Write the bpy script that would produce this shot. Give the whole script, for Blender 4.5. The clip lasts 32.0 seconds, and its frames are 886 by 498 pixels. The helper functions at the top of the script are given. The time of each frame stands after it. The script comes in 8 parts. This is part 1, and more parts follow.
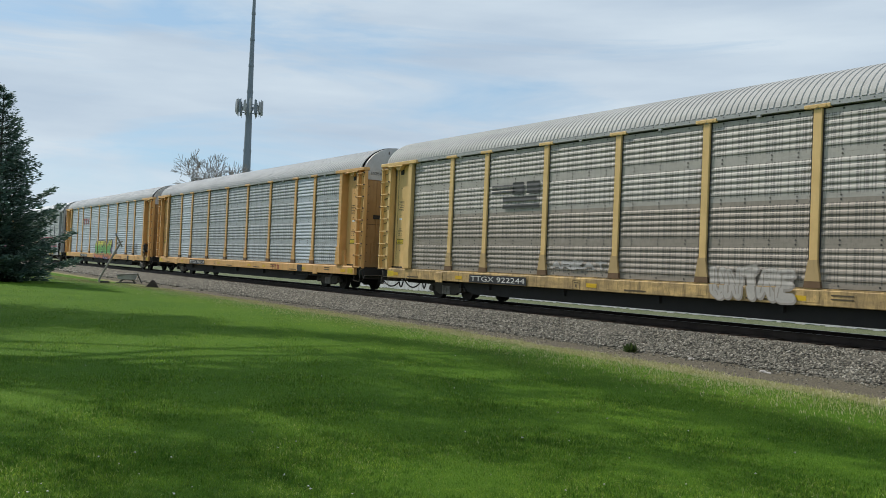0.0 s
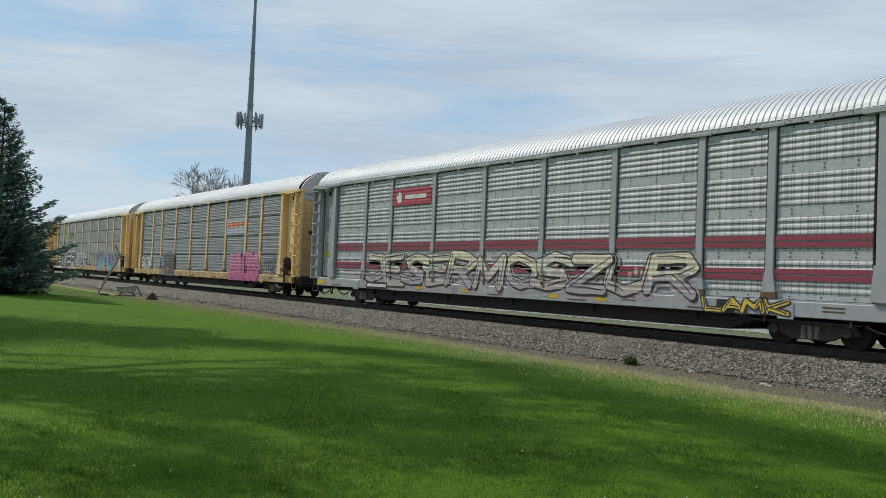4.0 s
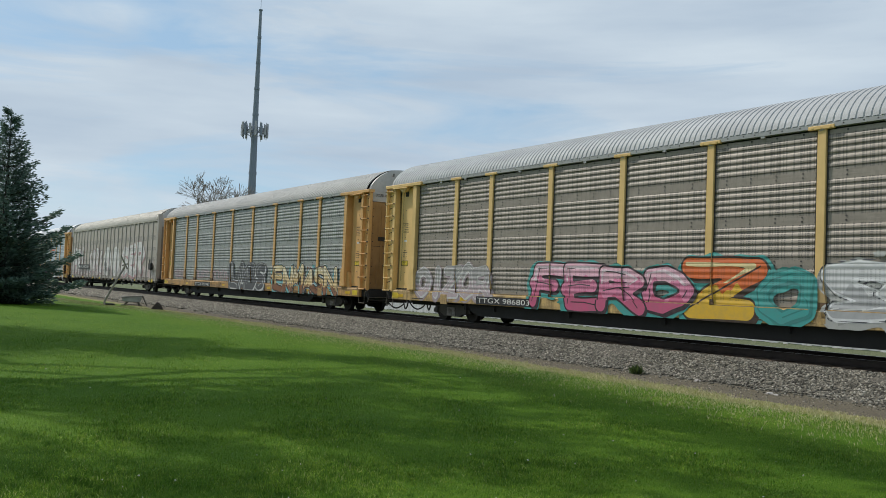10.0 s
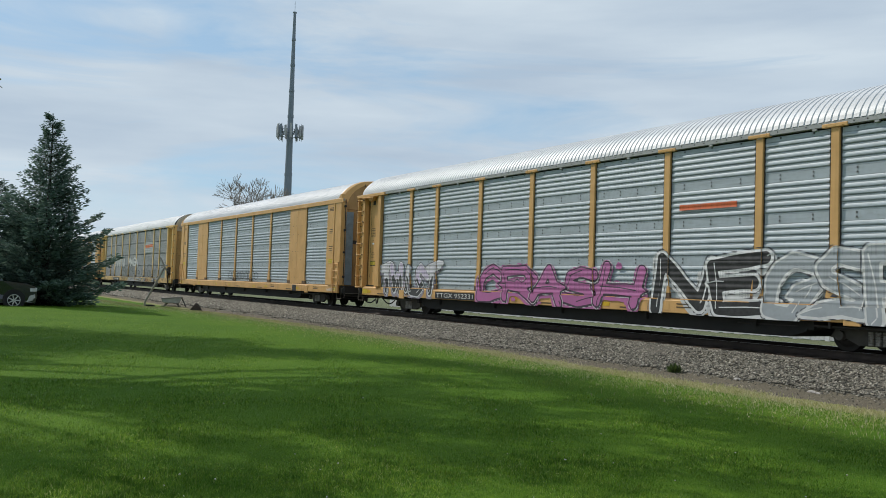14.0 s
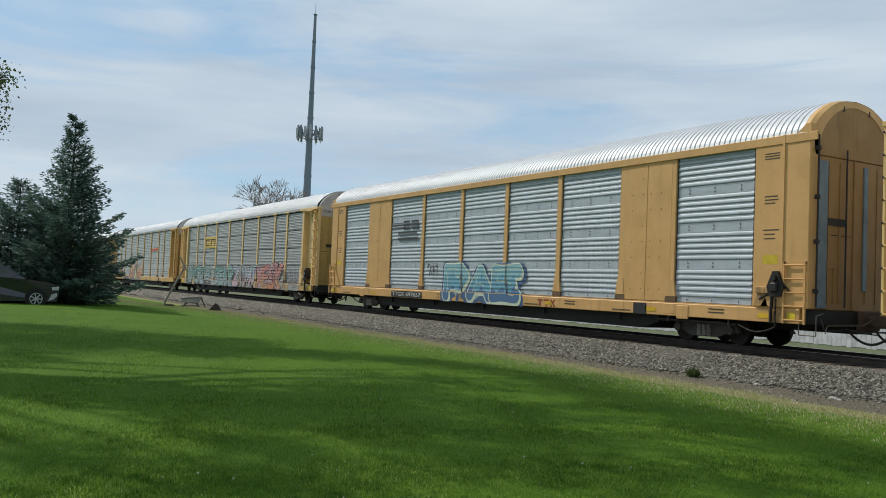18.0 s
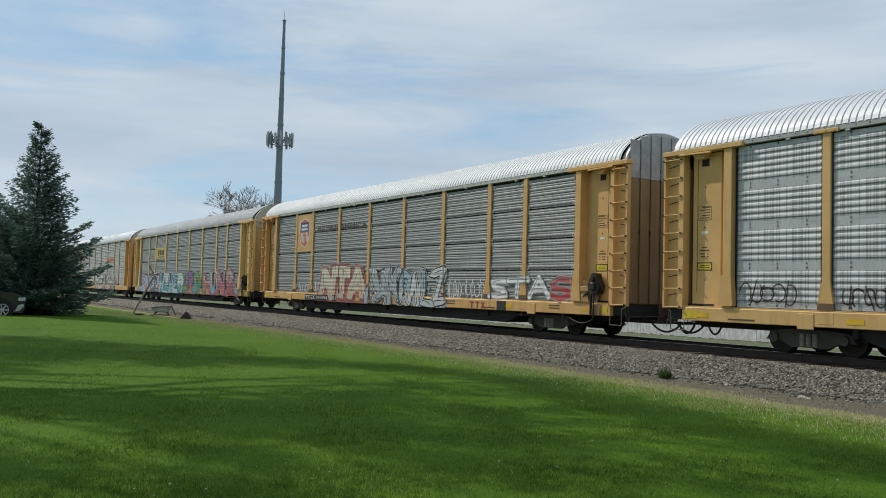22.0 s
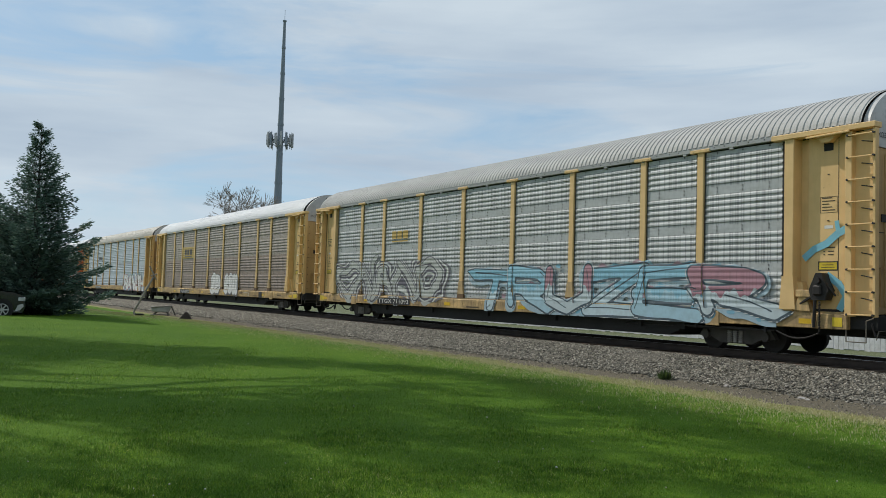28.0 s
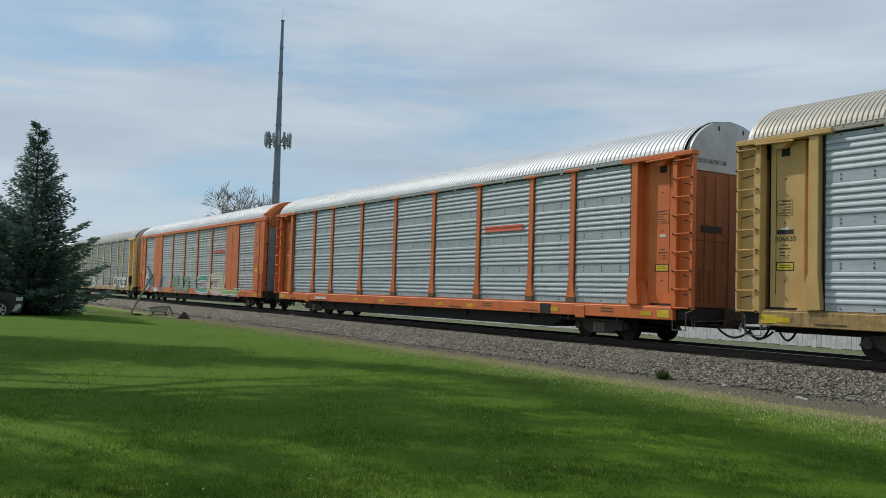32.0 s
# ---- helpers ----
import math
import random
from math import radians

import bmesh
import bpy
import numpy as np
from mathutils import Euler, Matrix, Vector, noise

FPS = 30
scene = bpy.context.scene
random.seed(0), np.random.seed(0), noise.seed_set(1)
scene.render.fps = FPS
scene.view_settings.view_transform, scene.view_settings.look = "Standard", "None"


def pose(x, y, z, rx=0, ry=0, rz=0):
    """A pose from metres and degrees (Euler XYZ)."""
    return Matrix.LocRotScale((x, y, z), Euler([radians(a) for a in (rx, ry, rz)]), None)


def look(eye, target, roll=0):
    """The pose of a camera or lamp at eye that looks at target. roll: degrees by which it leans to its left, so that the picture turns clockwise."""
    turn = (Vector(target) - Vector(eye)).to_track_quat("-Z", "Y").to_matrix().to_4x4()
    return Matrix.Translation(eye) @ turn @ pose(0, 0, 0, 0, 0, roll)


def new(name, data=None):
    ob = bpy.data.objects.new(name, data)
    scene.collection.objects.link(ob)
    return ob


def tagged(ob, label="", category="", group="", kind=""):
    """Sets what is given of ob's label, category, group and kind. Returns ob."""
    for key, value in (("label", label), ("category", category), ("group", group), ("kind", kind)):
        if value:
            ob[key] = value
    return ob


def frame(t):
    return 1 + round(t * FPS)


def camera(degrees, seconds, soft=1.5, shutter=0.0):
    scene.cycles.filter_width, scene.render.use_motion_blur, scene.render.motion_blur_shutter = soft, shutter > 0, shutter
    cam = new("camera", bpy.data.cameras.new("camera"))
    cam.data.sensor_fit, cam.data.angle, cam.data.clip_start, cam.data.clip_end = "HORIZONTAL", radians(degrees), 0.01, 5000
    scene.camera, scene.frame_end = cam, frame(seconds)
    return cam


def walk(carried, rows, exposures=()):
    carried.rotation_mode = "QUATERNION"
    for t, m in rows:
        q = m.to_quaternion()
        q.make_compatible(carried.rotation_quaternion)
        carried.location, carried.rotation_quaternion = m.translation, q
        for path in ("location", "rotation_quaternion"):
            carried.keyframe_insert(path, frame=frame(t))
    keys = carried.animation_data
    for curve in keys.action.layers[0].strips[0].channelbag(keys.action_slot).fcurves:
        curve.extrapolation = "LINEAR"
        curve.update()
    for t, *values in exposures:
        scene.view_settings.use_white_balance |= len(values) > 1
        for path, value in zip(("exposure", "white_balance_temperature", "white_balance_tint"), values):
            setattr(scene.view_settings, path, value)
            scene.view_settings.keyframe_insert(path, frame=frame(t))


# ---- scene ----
import functools

# ---------------------------------------------------------------- camera
EYE = (0.0, -18.32, 1.108)
AIM = [  # seconds, degrees to the left of straight across the track, degrees up, lean
    (0, 55.447, 1.115, 2.407), (0.5, 55.454, 1.094, 2.389), (1, 55.457, 1.207, 2.391), (1.5, 55.442, 1.631, 2.377),
    (2, 55.414, 1.943, 2.374), (2.5, 55.422, 1.957, 2.316), (3, 55.388, 1.990, 2.343), (3.5, 55.424, 1.970, 2.361),
    (5.5, 55.617, 1.900, 2.534), (6, 55.669, 1.897, 2.534), (6.5, 55.671, 1.953, 2.531), (7, 55.721, 1.894, 2.534),
    (7.5, 55.722, 1.908, 2.580), (8, 55.679, 1.945, 2.553), (8.5, 55.654, 1.947, 2.564), (9, 55.613, 2.088, 2.542),
    (9.5, 55.426, 2.354, 2.441), (10, 55.818, 2.534, 2.317), (10.5, 55.908, 2.730, 2.261), (11, 55.901, 2.785, 2.247),
    (11.5, 55.874, 2.786, 2.236), (12, 55.817, 2.805, 2.298), (12.5, 55.909, 2.696, 2.291), (13, 56.186, 2.642, 2.289),
    (13.5, 56.328, 2.710, 2.309), (14, 58.128, 2.400, 1.896), (14.5, 59.187, 2.479, 2.249), (16.5, 59.153, 2.450, 2.289),
    (17, 59.166, 2.445, 2.317), (17.5, 59.238, 2.439, 2.315), (18, 59.343, 2.493, 2.368), (18.5, 59.362, 2.538, 2.418),
    (19, 59.160, 2.522, 2.382), (19.5, 58.388, 2.457, 2.241), (20, 58.414, 2.405, 2.225), (20.5, 58.352, 2.456, 2.145),
    (21, 58.230, 2.469, 2.062), (21.5, 57.877, 2.699, 1.853), (22, 57.517, 2.900, 1.613), (22.5, 57.504, 2.891, 1.637),
    (23, 57.504, 2.916, 1.665), (23.5, 57.510, 2.914, 1.658), (24, 57.517, 2.913, 1.652), (24.5, 57.535, 2.869, 1.697),
    (25, 57.517, 2.909, 1.671), (25.5, 57.484, 2.959, 1.610), (27.5, 57.504, 2.942, 1.702), (28, 57.516, 2.934, 1.704),
    (28.5, 57.548, 2.934, 1.721), (29, 57.503, 2.937, 1.727), (29.5, 57.554, 2.879, 1.731), (30, 57.541, 2.932, 1.749),
    (30.5, 57.546, 2.907, 1.780), (31, 57.451, 2.941, 1.725), (31.5, 57.445, 2.942, 1.737), (32, 57.386, 2.933, 1.691)]


def aim(yaw, up, lean):
    a, b = radians(yaw), radians(up)
    way = Vector((-math.sin(a) * math.cos(b), math.cos(a) * math.cos(b), math.sin(b)))
    return look(EYE, Vector(EYE) + way * 10, lean)


cam = camera(54.125, 32.0, soft=0.5)
walk(cam, [(t, aim(a, b, c)) for t, a, b, c in AIM], exposures=[(0.0, 0.14), (1.2, 0.12), (2.0, 0.04), (3.5, 0.05), (8.0, 0.1), (10.0, 0.06), (13.0, 0.07), (19.0, 0.04), (23.0, 0.02), (30.0, 0.0), (31.0, -0.07), (32.0, -0.07)])

# ---------------------------------------------------------------- sky, sun
SUN_AZ, SUN_EL = math.atan2(-0.93, -0.37), radians(44)      # seen from the track: behind the eye and to its left
SUN_WAY = Vector((math.sin(SUN_AZ) * math.cos(SUN_EL), math.cos(SUN_AZ) * math.cos(SUN_EL), math.sin(SUN_EL)))

world = bpy.data.worlds.new("sky")
scene.world = world
world.use_nodes = True
wn, wl = world.node_tree.nodes, world.node_tree.links
wn.clear()
w_out = wn.new("ShaderNodeOutputWorld")
w_bg = wn.new("ShaderNodeBackground")
w_sky = wn.new("ShaderNodeTexSky")
w_sky.sky_type, w_sky.sun_disc = "NISHITA", False
w_sky.sun_elevation, w_sky.sun_rotation = SUN_EL, SUN_AZ
w_sky.dust_density, w_sky.ozone_density = 0.5, 2.2
w_co = wn.new("ShaderNodeTexCoord")
w_map = wn.new("ShaderNodeMapping")
w_map.inputs["Location"].default_value = (2.401, 0.992, 0.552)
w_map.inputs["Rotation"].default_value = (0.0, radians(8), radians(25))
w_map.inputs["Scale"].default_value = (1.2, 1.2, 8.0)
w_noise = wn.new("ShaderNodeTexNoise")
w_noise.inputs["Scale"].default_value = 1.5
w_noise.inputs["Detail"].default_value = 9.0
w_noise.inputs["Roughness"].default_value = 0.58
w_noise.inputs["Distortion"].default_value = 1.1
w_ramp = wn.new("ShaderNodeValToRGB")
w_ramp.color_ramp.elements[0].position, w_ramp.color_ramp.elements[0].color = 0.31, (0.0, 0.0, 0.0, 1)
w_ramp.color_ramp.elements[1].position, w_ramp.color_ramp.elements[1].color = 0.52, (1, 1, 1, 1)
w_mix = wn.new("ShaderNodeMix")
w_mix.data_type = "RGBA"
w_thick = wn.new("ShaderNodeTexNoise")
w_thick.inputs["Scale"].default_value = 2.6
w_thick.inputs["Detail"].default_value = 6.0
w_grey = wn.new("ShaderNodeValToRGB")
w_grey.color_ramp.elements[0].position, w_grey.color_ramp.elements[0].color = 0.3, (0.365, 0.452, 0.552, 1)
w_grey.color_ramp.elements[1].position, w_grey.color_ramp.elements[1].color = 0.68, (0.505, 0.585, 0.655, 1)
w_ten = wn.new("ShaderNodeMix")
w_ten.data_type, w_ten.blend_type = "RGBA", "MULTIPLY"
w_ten.inputs[0].default_value, w_ten.inputs[7].default_value = 1.0, (10, 10, 10, 1)
wl.new(w_co.outputs["Generated"], w_map.inputs[0])
wl.new(w_map.outputs[0], w_noise.inputs["Vector"])
wl.new(w_noise.outputs["Fac"], w_ramp.inputs[0])
wl.new(w_map.outputs[0], w_thick.inputs["Vector"])
wl.new(w_thick.outputs["Fac"], w_grey.inputs[0])
wl.new(w_grey.outputs[0], w_ten.inputs[6])
wl.new(w_ten.outputs[2], w_mix.inputs[7])
wl.new(w_ramp.outputs[0], w_mix.inputs[0])
w_tint = wn.new("ShaderNodeMix")
w_tint.data_type = "RGBA"
w_tint.inputs[0].default_value = 0.7
w_tint.inputs[7].default_value = (2.85, 4.35, 5.75, 1)
wl.new(w_sky.outputs[0], w_tint.inputs[6])
wl.new(w_tint.outputs[2], w_mix.inputs[6])
wl.new(w_mix.outputs[2], w_bg.inputs[0])
w_bg.inputs[1].default_value = 0.115
wl.new(w_bg.outputs[0], w_out.inputs[0])

sun_data = bpy.data.lights.new("sun", "SUN")
sun_data.energy, sun_data.angle, sun_data.color = 3.0, radians(0.6), (1.0, 0.95, 0.87)
sun = new("sun", sun_data)
sun.matrix_world = look(SUN_WAY * 100, (0, 0, 0))


# ---------------------------------------------------------------- materials
def rgb(c):
    return (c[0], c[1], c[2], 1.0)


class Tree:
    """A small builder of node materials."""

    def __init__(self, name):
        self.mat = bpy.data.materials.new(name)
        self.mat.use_nodes = True
        self.n, self.l = self.mat.node_tree.nodes, self.mat.node_tree.links
        self.b = self.n["Principled BSDF"]
        self.co = self.n.new("ShaderNodeTexCoord").outputs["Object"]

    def link(self, a, b):
        self.l.new(a, b)
        return self

    def scaled(self, scale, shift=True):
        m = self.n.new("ShaderNodeMapping")
        m.inputs["Scale"].default_value = scale
        self.l.new(self.co, m.inputs[0])
        if shift:
            info = self.n.new("ShaderNodeObjectInfo")
            mul = self.math("MULTIPLY", info.outputs["Random"], 37.0)
            self.l.new(mul, m.inputs["Location"])
        return m.outputs[0]

    def noise(self, vec, scale, detail=4.0, rough=0.6):
        t = self.n.new("ShaderNodeTexNoise")
        t.inputs["Scale"].default_value, t.inputs["Detail"].default_value = scale, detail
        t.inputs["Roughness"].default_value = rough
        self.l.new(vec, t.inputs["Vector"])
        return t.outputs["Fac"]

    def ramp(self, fac, stops):
        r = self.n.new("ShaderNodeValToRGB")
        e = r.color_ramp.elements
        while len(e) < len(stops):
            e.new(0.5)
        for el, (pos, col) in zip(e, stops):
            el.position = pos
            el.color = rgb(col) if len(col) == 3 else col
        self.l.new(fac, r.inputs[0])
        return r.outputs[0]

    def mix(self, fac, a, b, mode="MIX"):
        m = self.n.new("ShaderNodeMix")
        m.data_type, m.blend_type = "RGBA", mode
        for sock, v in ((m.inputs[0], fac), (m.inputs[6], a), (m.inputs[7], b)):
            if isinstance(v, (int, float)):
                sock.default_value = v
            elif isinstance(v, tuple):
                sock.default_value = rgb(v)
            else:
                self.l.new(v, sock)
        return m.outputs[2]

    def math(self, op, a, b=0.0, c=0.0):
        m = self.n.new("ShaderNodeMath")
        m.operation = op
        for sock, v in zip(m.inputs, (a, b, c)):
            if isinstance(v, (int, float)):
                sock.default_value = v
            else:
                self.l.new(v, sock)
        return m.outputs[0]

    def bump(self, height, strength, distance=0.01):
        b = self.n.new("ShaderNodeBump")
        b.inputs["Strength"].default_value, b.inputs["Distance"].default_value = strength, distance
        self.l.new(height, b.inputs["Height"])
        self.l.new(b.outputs[0], self.b.inputs["Normal"])

    def done(self, colour, rough=0.6, metal=0.0):
        for sock, v in ((self.b.inputs["Base Color"], colour), (self.b.inputs["Roughness"], rough), (self.b.inputs["Metallic"], metal)):
            if isinstance(v, (int, float)):
                sock.default_value = v
            elif isinstance(v, tuple):
                sock.default_value = rgb(v)
            else:
                self.l.new(v, sock)
        return self.mat


cached = functools.lru_cache(maxsize=None)


@cached
def paint(c, grime=0.5, rough=0.55):
    """Weathered enamel: faded patches, streaks that run down, specks of rust."""
    t = Tree("weathered_paint")
    soft = t.noise(t.scaled((0.8, 0.8, 0.8)), 1.6, 3)
    streak = t.noise(t.scaled((3.5, 3.5, 0.45)), 1.3, 6, 0.7)
    speck = t.noise(t.scaled((1, 1, 1)), 14.0, 6, 0.7)
    faded = tuple(min(1.0, v * 1.12 + 0.02) for v in c)
    dirty = tuple(v * (1 - 0.55 * grime) + 0.02 * grime for v in c)
    base = t.mix(t.ramp(soft, [(0.35, (0, 0, 0)), (0.65, (1, 1, 1))]), c, faded)
    base = t.mix(t.ramp(streak, [(0.5, (0, 0, 0)), (0.85, (grime, grime, grime))]), base, dirty)
    base = t.mix(t.ramp(speck, [(0.66, (0, 0, 0)), (0.72, (0.7 * grime,) * 3)]), base, (0.16, 0.075, 0.035))
    t.bump(speck, 0.15, 0.004)
    return t.done(base, rough)


def punched(t, pitch, foot, lines=False):
    """Columns of small holes in clusters, none on the flat laps between the sheets; lines: close rows of slots instead."""
    sep = t.n.new("ShaderNodeSeparateXYZ")
    t.link(t.co, sep.inputs[0])
    x, z = sep.outputs[0], t.math("FLOORED_MODULO", t.math("SUBTRACT", sep.outputs[2], foot), 0.9425)
    if pitch < 0.06:
        close = t.math("GREATER_THAN", t.math("SINE", t.math("MULTIPLY", x, 2 * math.pi / 0.06)), 0.1)
        dots = t.math("GREATER_THAN", t.math("SINE", t.math("MULTIPLY", z, 2 * math.pi / 0.034)), 0.0)
        return t.math("MULTIPLY", t.math("MULTIPLY", close, dots), 0.6)
    inside = t.math("MULTIPLY", t.math("GREATER_THAN", z, 0.1), t.math("LESS_THAN", z, 0.86))
    if lines:
        close = t.math("GREATER_THAN", t.math("SINE", t.math("MULTIPLY", x, 2 * math.pi / 0.055)), -0.3)
        dots = t.math("GREATER_THAN", t.math("SINE", t.math("MULTIPLY", t.math("SUBTRACT", z, 0.1), 2 * math.pi / 0.0361)), 0.55)
        slack = t.math("LESS_THAN", t.math("FLOORED_MODULO", t.math("SUBTRACT", z, 0.1), 0.1444), 0.052)
        cols = t.math("MULTIPLY", close, slack)
    else:
        close = t.math("GREATER_THAN", t.math("SINE", t.math("MULTIPLY", x, 2 * math.pi / 0.082)), 0.55)
        band = t.math("GREATER_THAN", t.math("SINE", t.math("MULTIPLY", x, 2 * math.pi / 0.74)), -0.15)
        lone = t.math("GREATER_THAN", t.math("SINE", t.math("MULTIPLY", x, 2 * math.pi / 0.185)), 0.84)
        cols = t.math("MAXIMUM", t.math("MULTIPLY", close, band), lone)
        dots = t.math("GREATER_THAN", t.math("SINE", t.math("MULTIPLY", z, 2 * math.pi / 0.0455)), -0.1)
    return t.math("MULTIPLY", t.math("MULTIPLY", cols, dots), inside)


@cached
def sheet(c, metal, rough, grime, pitch):
    """Galvanised side sheet with rows of small punched holes, streaked by the weather."""
    t = Tree("galvanised_sheet")
    soft = t.noise(t.scaled((0.5, 0.5, 0.9)), 1.5, 4)
    streak = t.noise(t.scaled((9.0, 9.0, 0.35)), 1.2, 5)
    smear = t.noise(t.scaled((0.7, 0.7, 9.0)), 1.6, 6, 0.7)
    speck = t.noise(t.scaled((1, 1, 1)), 16.0, 5, 0.75)
    dark = tuple(v * (1 - 0.5 * grime) for v in c)
    light = tuple(min(1, v * 1.15) for v in c)
    base = t.mix(t.ramp(soft, [(0.3, (0, 0, 0)), (0.7, (1, 1, 1))]), c, light)
    base = t.mix(t.ramp(streak, [(0.42, (0, 0, 0)), (0.75, (0.9 * grime + 0.1,) * 3)]), base, dark)
    base = t.mix(t.ramp(smear, [(0.5, (0, 0, 0)), (0.72, (0.6, 0.6, 0.6))]), base, tuple(v * 0.62 for v in c))
    base = t.mix(t.ramp(speck, [(0.58, (0, 0, 0)), (0.7, (0.65, 0.65, 0.65))]), base, tuple(v * d for v, d in zip(c, (0.5, 0.42, 0.36))))
    hole = punched(t, pitch, 0.0, c[2] > c[0] + 0.05)
    base = t.mix(t.math("MULTIPLY", hole, 0.8), base, (0.012, 0.012, 0.012))
    t.bump(soft, 0.2, 0.01)
    return t.done(base, rough, t.math("SUBTRACT", metal, t.math("MULTIPLY", hole, metal)))


def holes_between(t, z, zones):
    """A close grid of round holes within bands of height."""
    sep = t.n.new("ShaderNodeSeparateXYZ")
    t.link(t.co, sep.inputs[0])
    dots = t.math("GREATER_THAN", t.math("ADD", t.math("SINE", t.math("MULTIPLY", sep.outputs[0], 2 * math.pi / 0.08)), t.math("SINE", t.math("MULTIPLY", z, 2 * math.pi / 0.075))), 0.75)
    inside = 0.0
    for lo, hi in zones:
        inside = t.math("MAXIMUM", inside, t.math("MULTIPLY", t.math("GREATER_THAN", z, lo), t.math("LESS_THAN", z, hi)))
    return t.math("MULTIPLY", dots, inside)


OLD_BANDS = ((1.07, 1.45), (2.12, 2.36), (2.8, 3.03), (3.48, 3.85), (4.63, 4.85))     # heights of the punched bands on the older car


@cached
def punched_band(c, foot):
    """Dull painted sheet with a close grid of round holes in bands; foot is the sheet's lower edge."""
    t = Tree("punched_sheet")
    soft = t.noise(t.scaled((0.6, 0.6, 0.6)), 1.6, 5)
    streak = t.noise(t.scaled((8.0, 8.0, 0.4)), 1.2, 5)
    base = t.mix(t.ramp(soft, [(0.35, (0, 0, 0)), (0.7, (1, 1, 1))]), c, tuple(v * 0.84 for v in c))
    base = t.mix(t.ramp(streak, [(0.5, (0, 0, 0)), (0.8, (0.5, 0.5, 0.5))]), base, (0.19, 0.145, 0.115))
    sep = t.n.new("ShaderNodeSeparateXYZ")
    t.link(t.co, sep.inputs[0])
    hole = holes_between(t, t.math("ADD", sep.outputs[2], foot), OLD_BANDS)
    return t.done(t.mix(t.math("MULTIPLY", hole, 0.85), base, (0.015, 0.015, 0.015)), 0.6)


@cached
def grimy(c):
    """Old enamel under brown road dirt, scraped and stained in long patches."""
    t = Tree("grimy_paint")
    long = t.noise(t.scaled((0.9, 0.9, 2.5)), 1.4, 6, 0.65)
    streak = t.noise(t.scaled((5.0, 5.0, 1.2)), 1.5, 6, 0.7)
    speck = t.noise(t.scaled((1, 1, 1)), 18.0, 6, 0.7)
    dirt = tuple(v * 0.35 + d for v, d in zip(c, (0.075, 0.055, 0.035)))
    base = t.mix(t.ramp(long, [(0.36, (0, 0, 0)), (0.6, (0.85, 0.85, 0.85))]), c, dirt)
    base = t.mix(t.ramp(streak, [(0.45, (0, 0, 0)), (0.68, (0.8, 0.8, 0.8))]), base, tuple(v * 0.5 for v in dirt))
    base = t.mix(t.ramp(speck, [(0.6, (0, 0, 0)), (0.7, (0.6, 0.6, 0.6))]), base, (0.09, 0.045, 0.025))
    t.bump(speck, 0.2, 0.004)
    return t.done(base, 0.65)


@cached
def roof_sheet(c, metal, rough, grime):
    t = Tree("roof_sheet")
    soft = t.noise(t.scaled((0.35, 1.5, 1.5)), 1.2, 4)
    fine = t.noise(t.scaled((3, 1, 1)), 5.0, 6, 0.7)
    dark = tuple(v * (1 - 0.45 * grime) for v in c)
    base = t.mix(t.ramp(soft, [(0.35, (0, 0, 0)), (0.68, (1, 1, 1))]), c, dark)
    base = t.mix(t.ramp(fine, [(0.56, (0, 0, 0)), (0.7, (grime,) * 3)]), base, tuple(v * 0.5 for v in c))
    stain = t.noise(t.scaled((0.9, 1.6, 1.6)), 1.1, 6, 0.7)
    base = t.mix(t.ramp(stain, [(0.66, (0, 0, 0)), (0.74, (0.7, 0.7, 0.7))]), base, (0.24, 0.13, 0.08))
    return t.done(base, rough, metal)


OLD = 0.31      # stands for the older car's flat sheets


@cached
def spray(c, pitch):
    """Spray paint on the corrugated sheets."""
    t = Tree("spray_paint")
    grain = t.noise(t.scaled((1, 1, 1), False), 5.0, 5, 0.65)
    base = t.mix(t.ramp(grain, [(0.4, (0, 0, 0)), (0.72, (0.55, 0.55, 0.55))]), c, tuple(v * 0.55 + 0.07 for v in c))
    if pitch < 0.2:
        sep = t.n.new("ShaderNodeSeparateXYZ")
        t.link(t.co, sep.inputs[0])
        z = t.math("FLOORED_MODULO", t.math("SUBTRACT", sep.outputs[2], 0.975), 0.9425)
        wave = t.math("SINE", t.math("MULTIPLY", t.math("SUBTRACT", z, 0.14), 2 * math.pi / pitch))
        on_sheet = t.math("GREATER_THAN", sep.outputs[2], 0.98)
        t.bump(t.math("MULTIPLY", wave, on_sheet), 0.3, 0.02)
        base = t.mix(t.math("MULTIPLY", t.math("MULTIPLY", punched(t, 0.082 if pitch < 0.16 else 0.05, 0.975), on_sheet), 0.32), base, (0.015, 0.015, 0.015))
    if pitch == OLD:
        sep = t.n.new("ShaderNodeSeparateXYZ")
        t.link(t.co, sep.inputs[0])
        base = t.mix(t.math("MULTIPLY", holes_between(t, sep.outputs[2], OLD_BANDS), 0.75), base, (0.015, 0.015, 0.015))
        worn = t.noise(t.scaled((3.0, 3.0, 0.8), False), 2.2, 6, 0.7)
        base = t.mix(t.ramp(worn, [(0.6, (0, 0, 0)), (0.66, (0.8, 0.8, 0.8))]), base, (0.34, 0.3, 0.265))
    return t.done(base, 0.55)


@cached
def plain(c, rough, metal=0.0):
    t = Tree("worn_surface")
    soft = t.noise(t.scaled((1, 1, 1)), 3.0, 5)
    fine = t.noise(t.scaled((1, 1, 1)), 22.0, 4)
    base = t.mix(t.ramp(soft, [(0.35, (0, 0, 0)), (0.7, (1, 1, 1))]), c, tuple(v * 0.65 for v in c))
    t.bump(fine, 0.25, 0.004)
    return t.done(base, rough, metal)


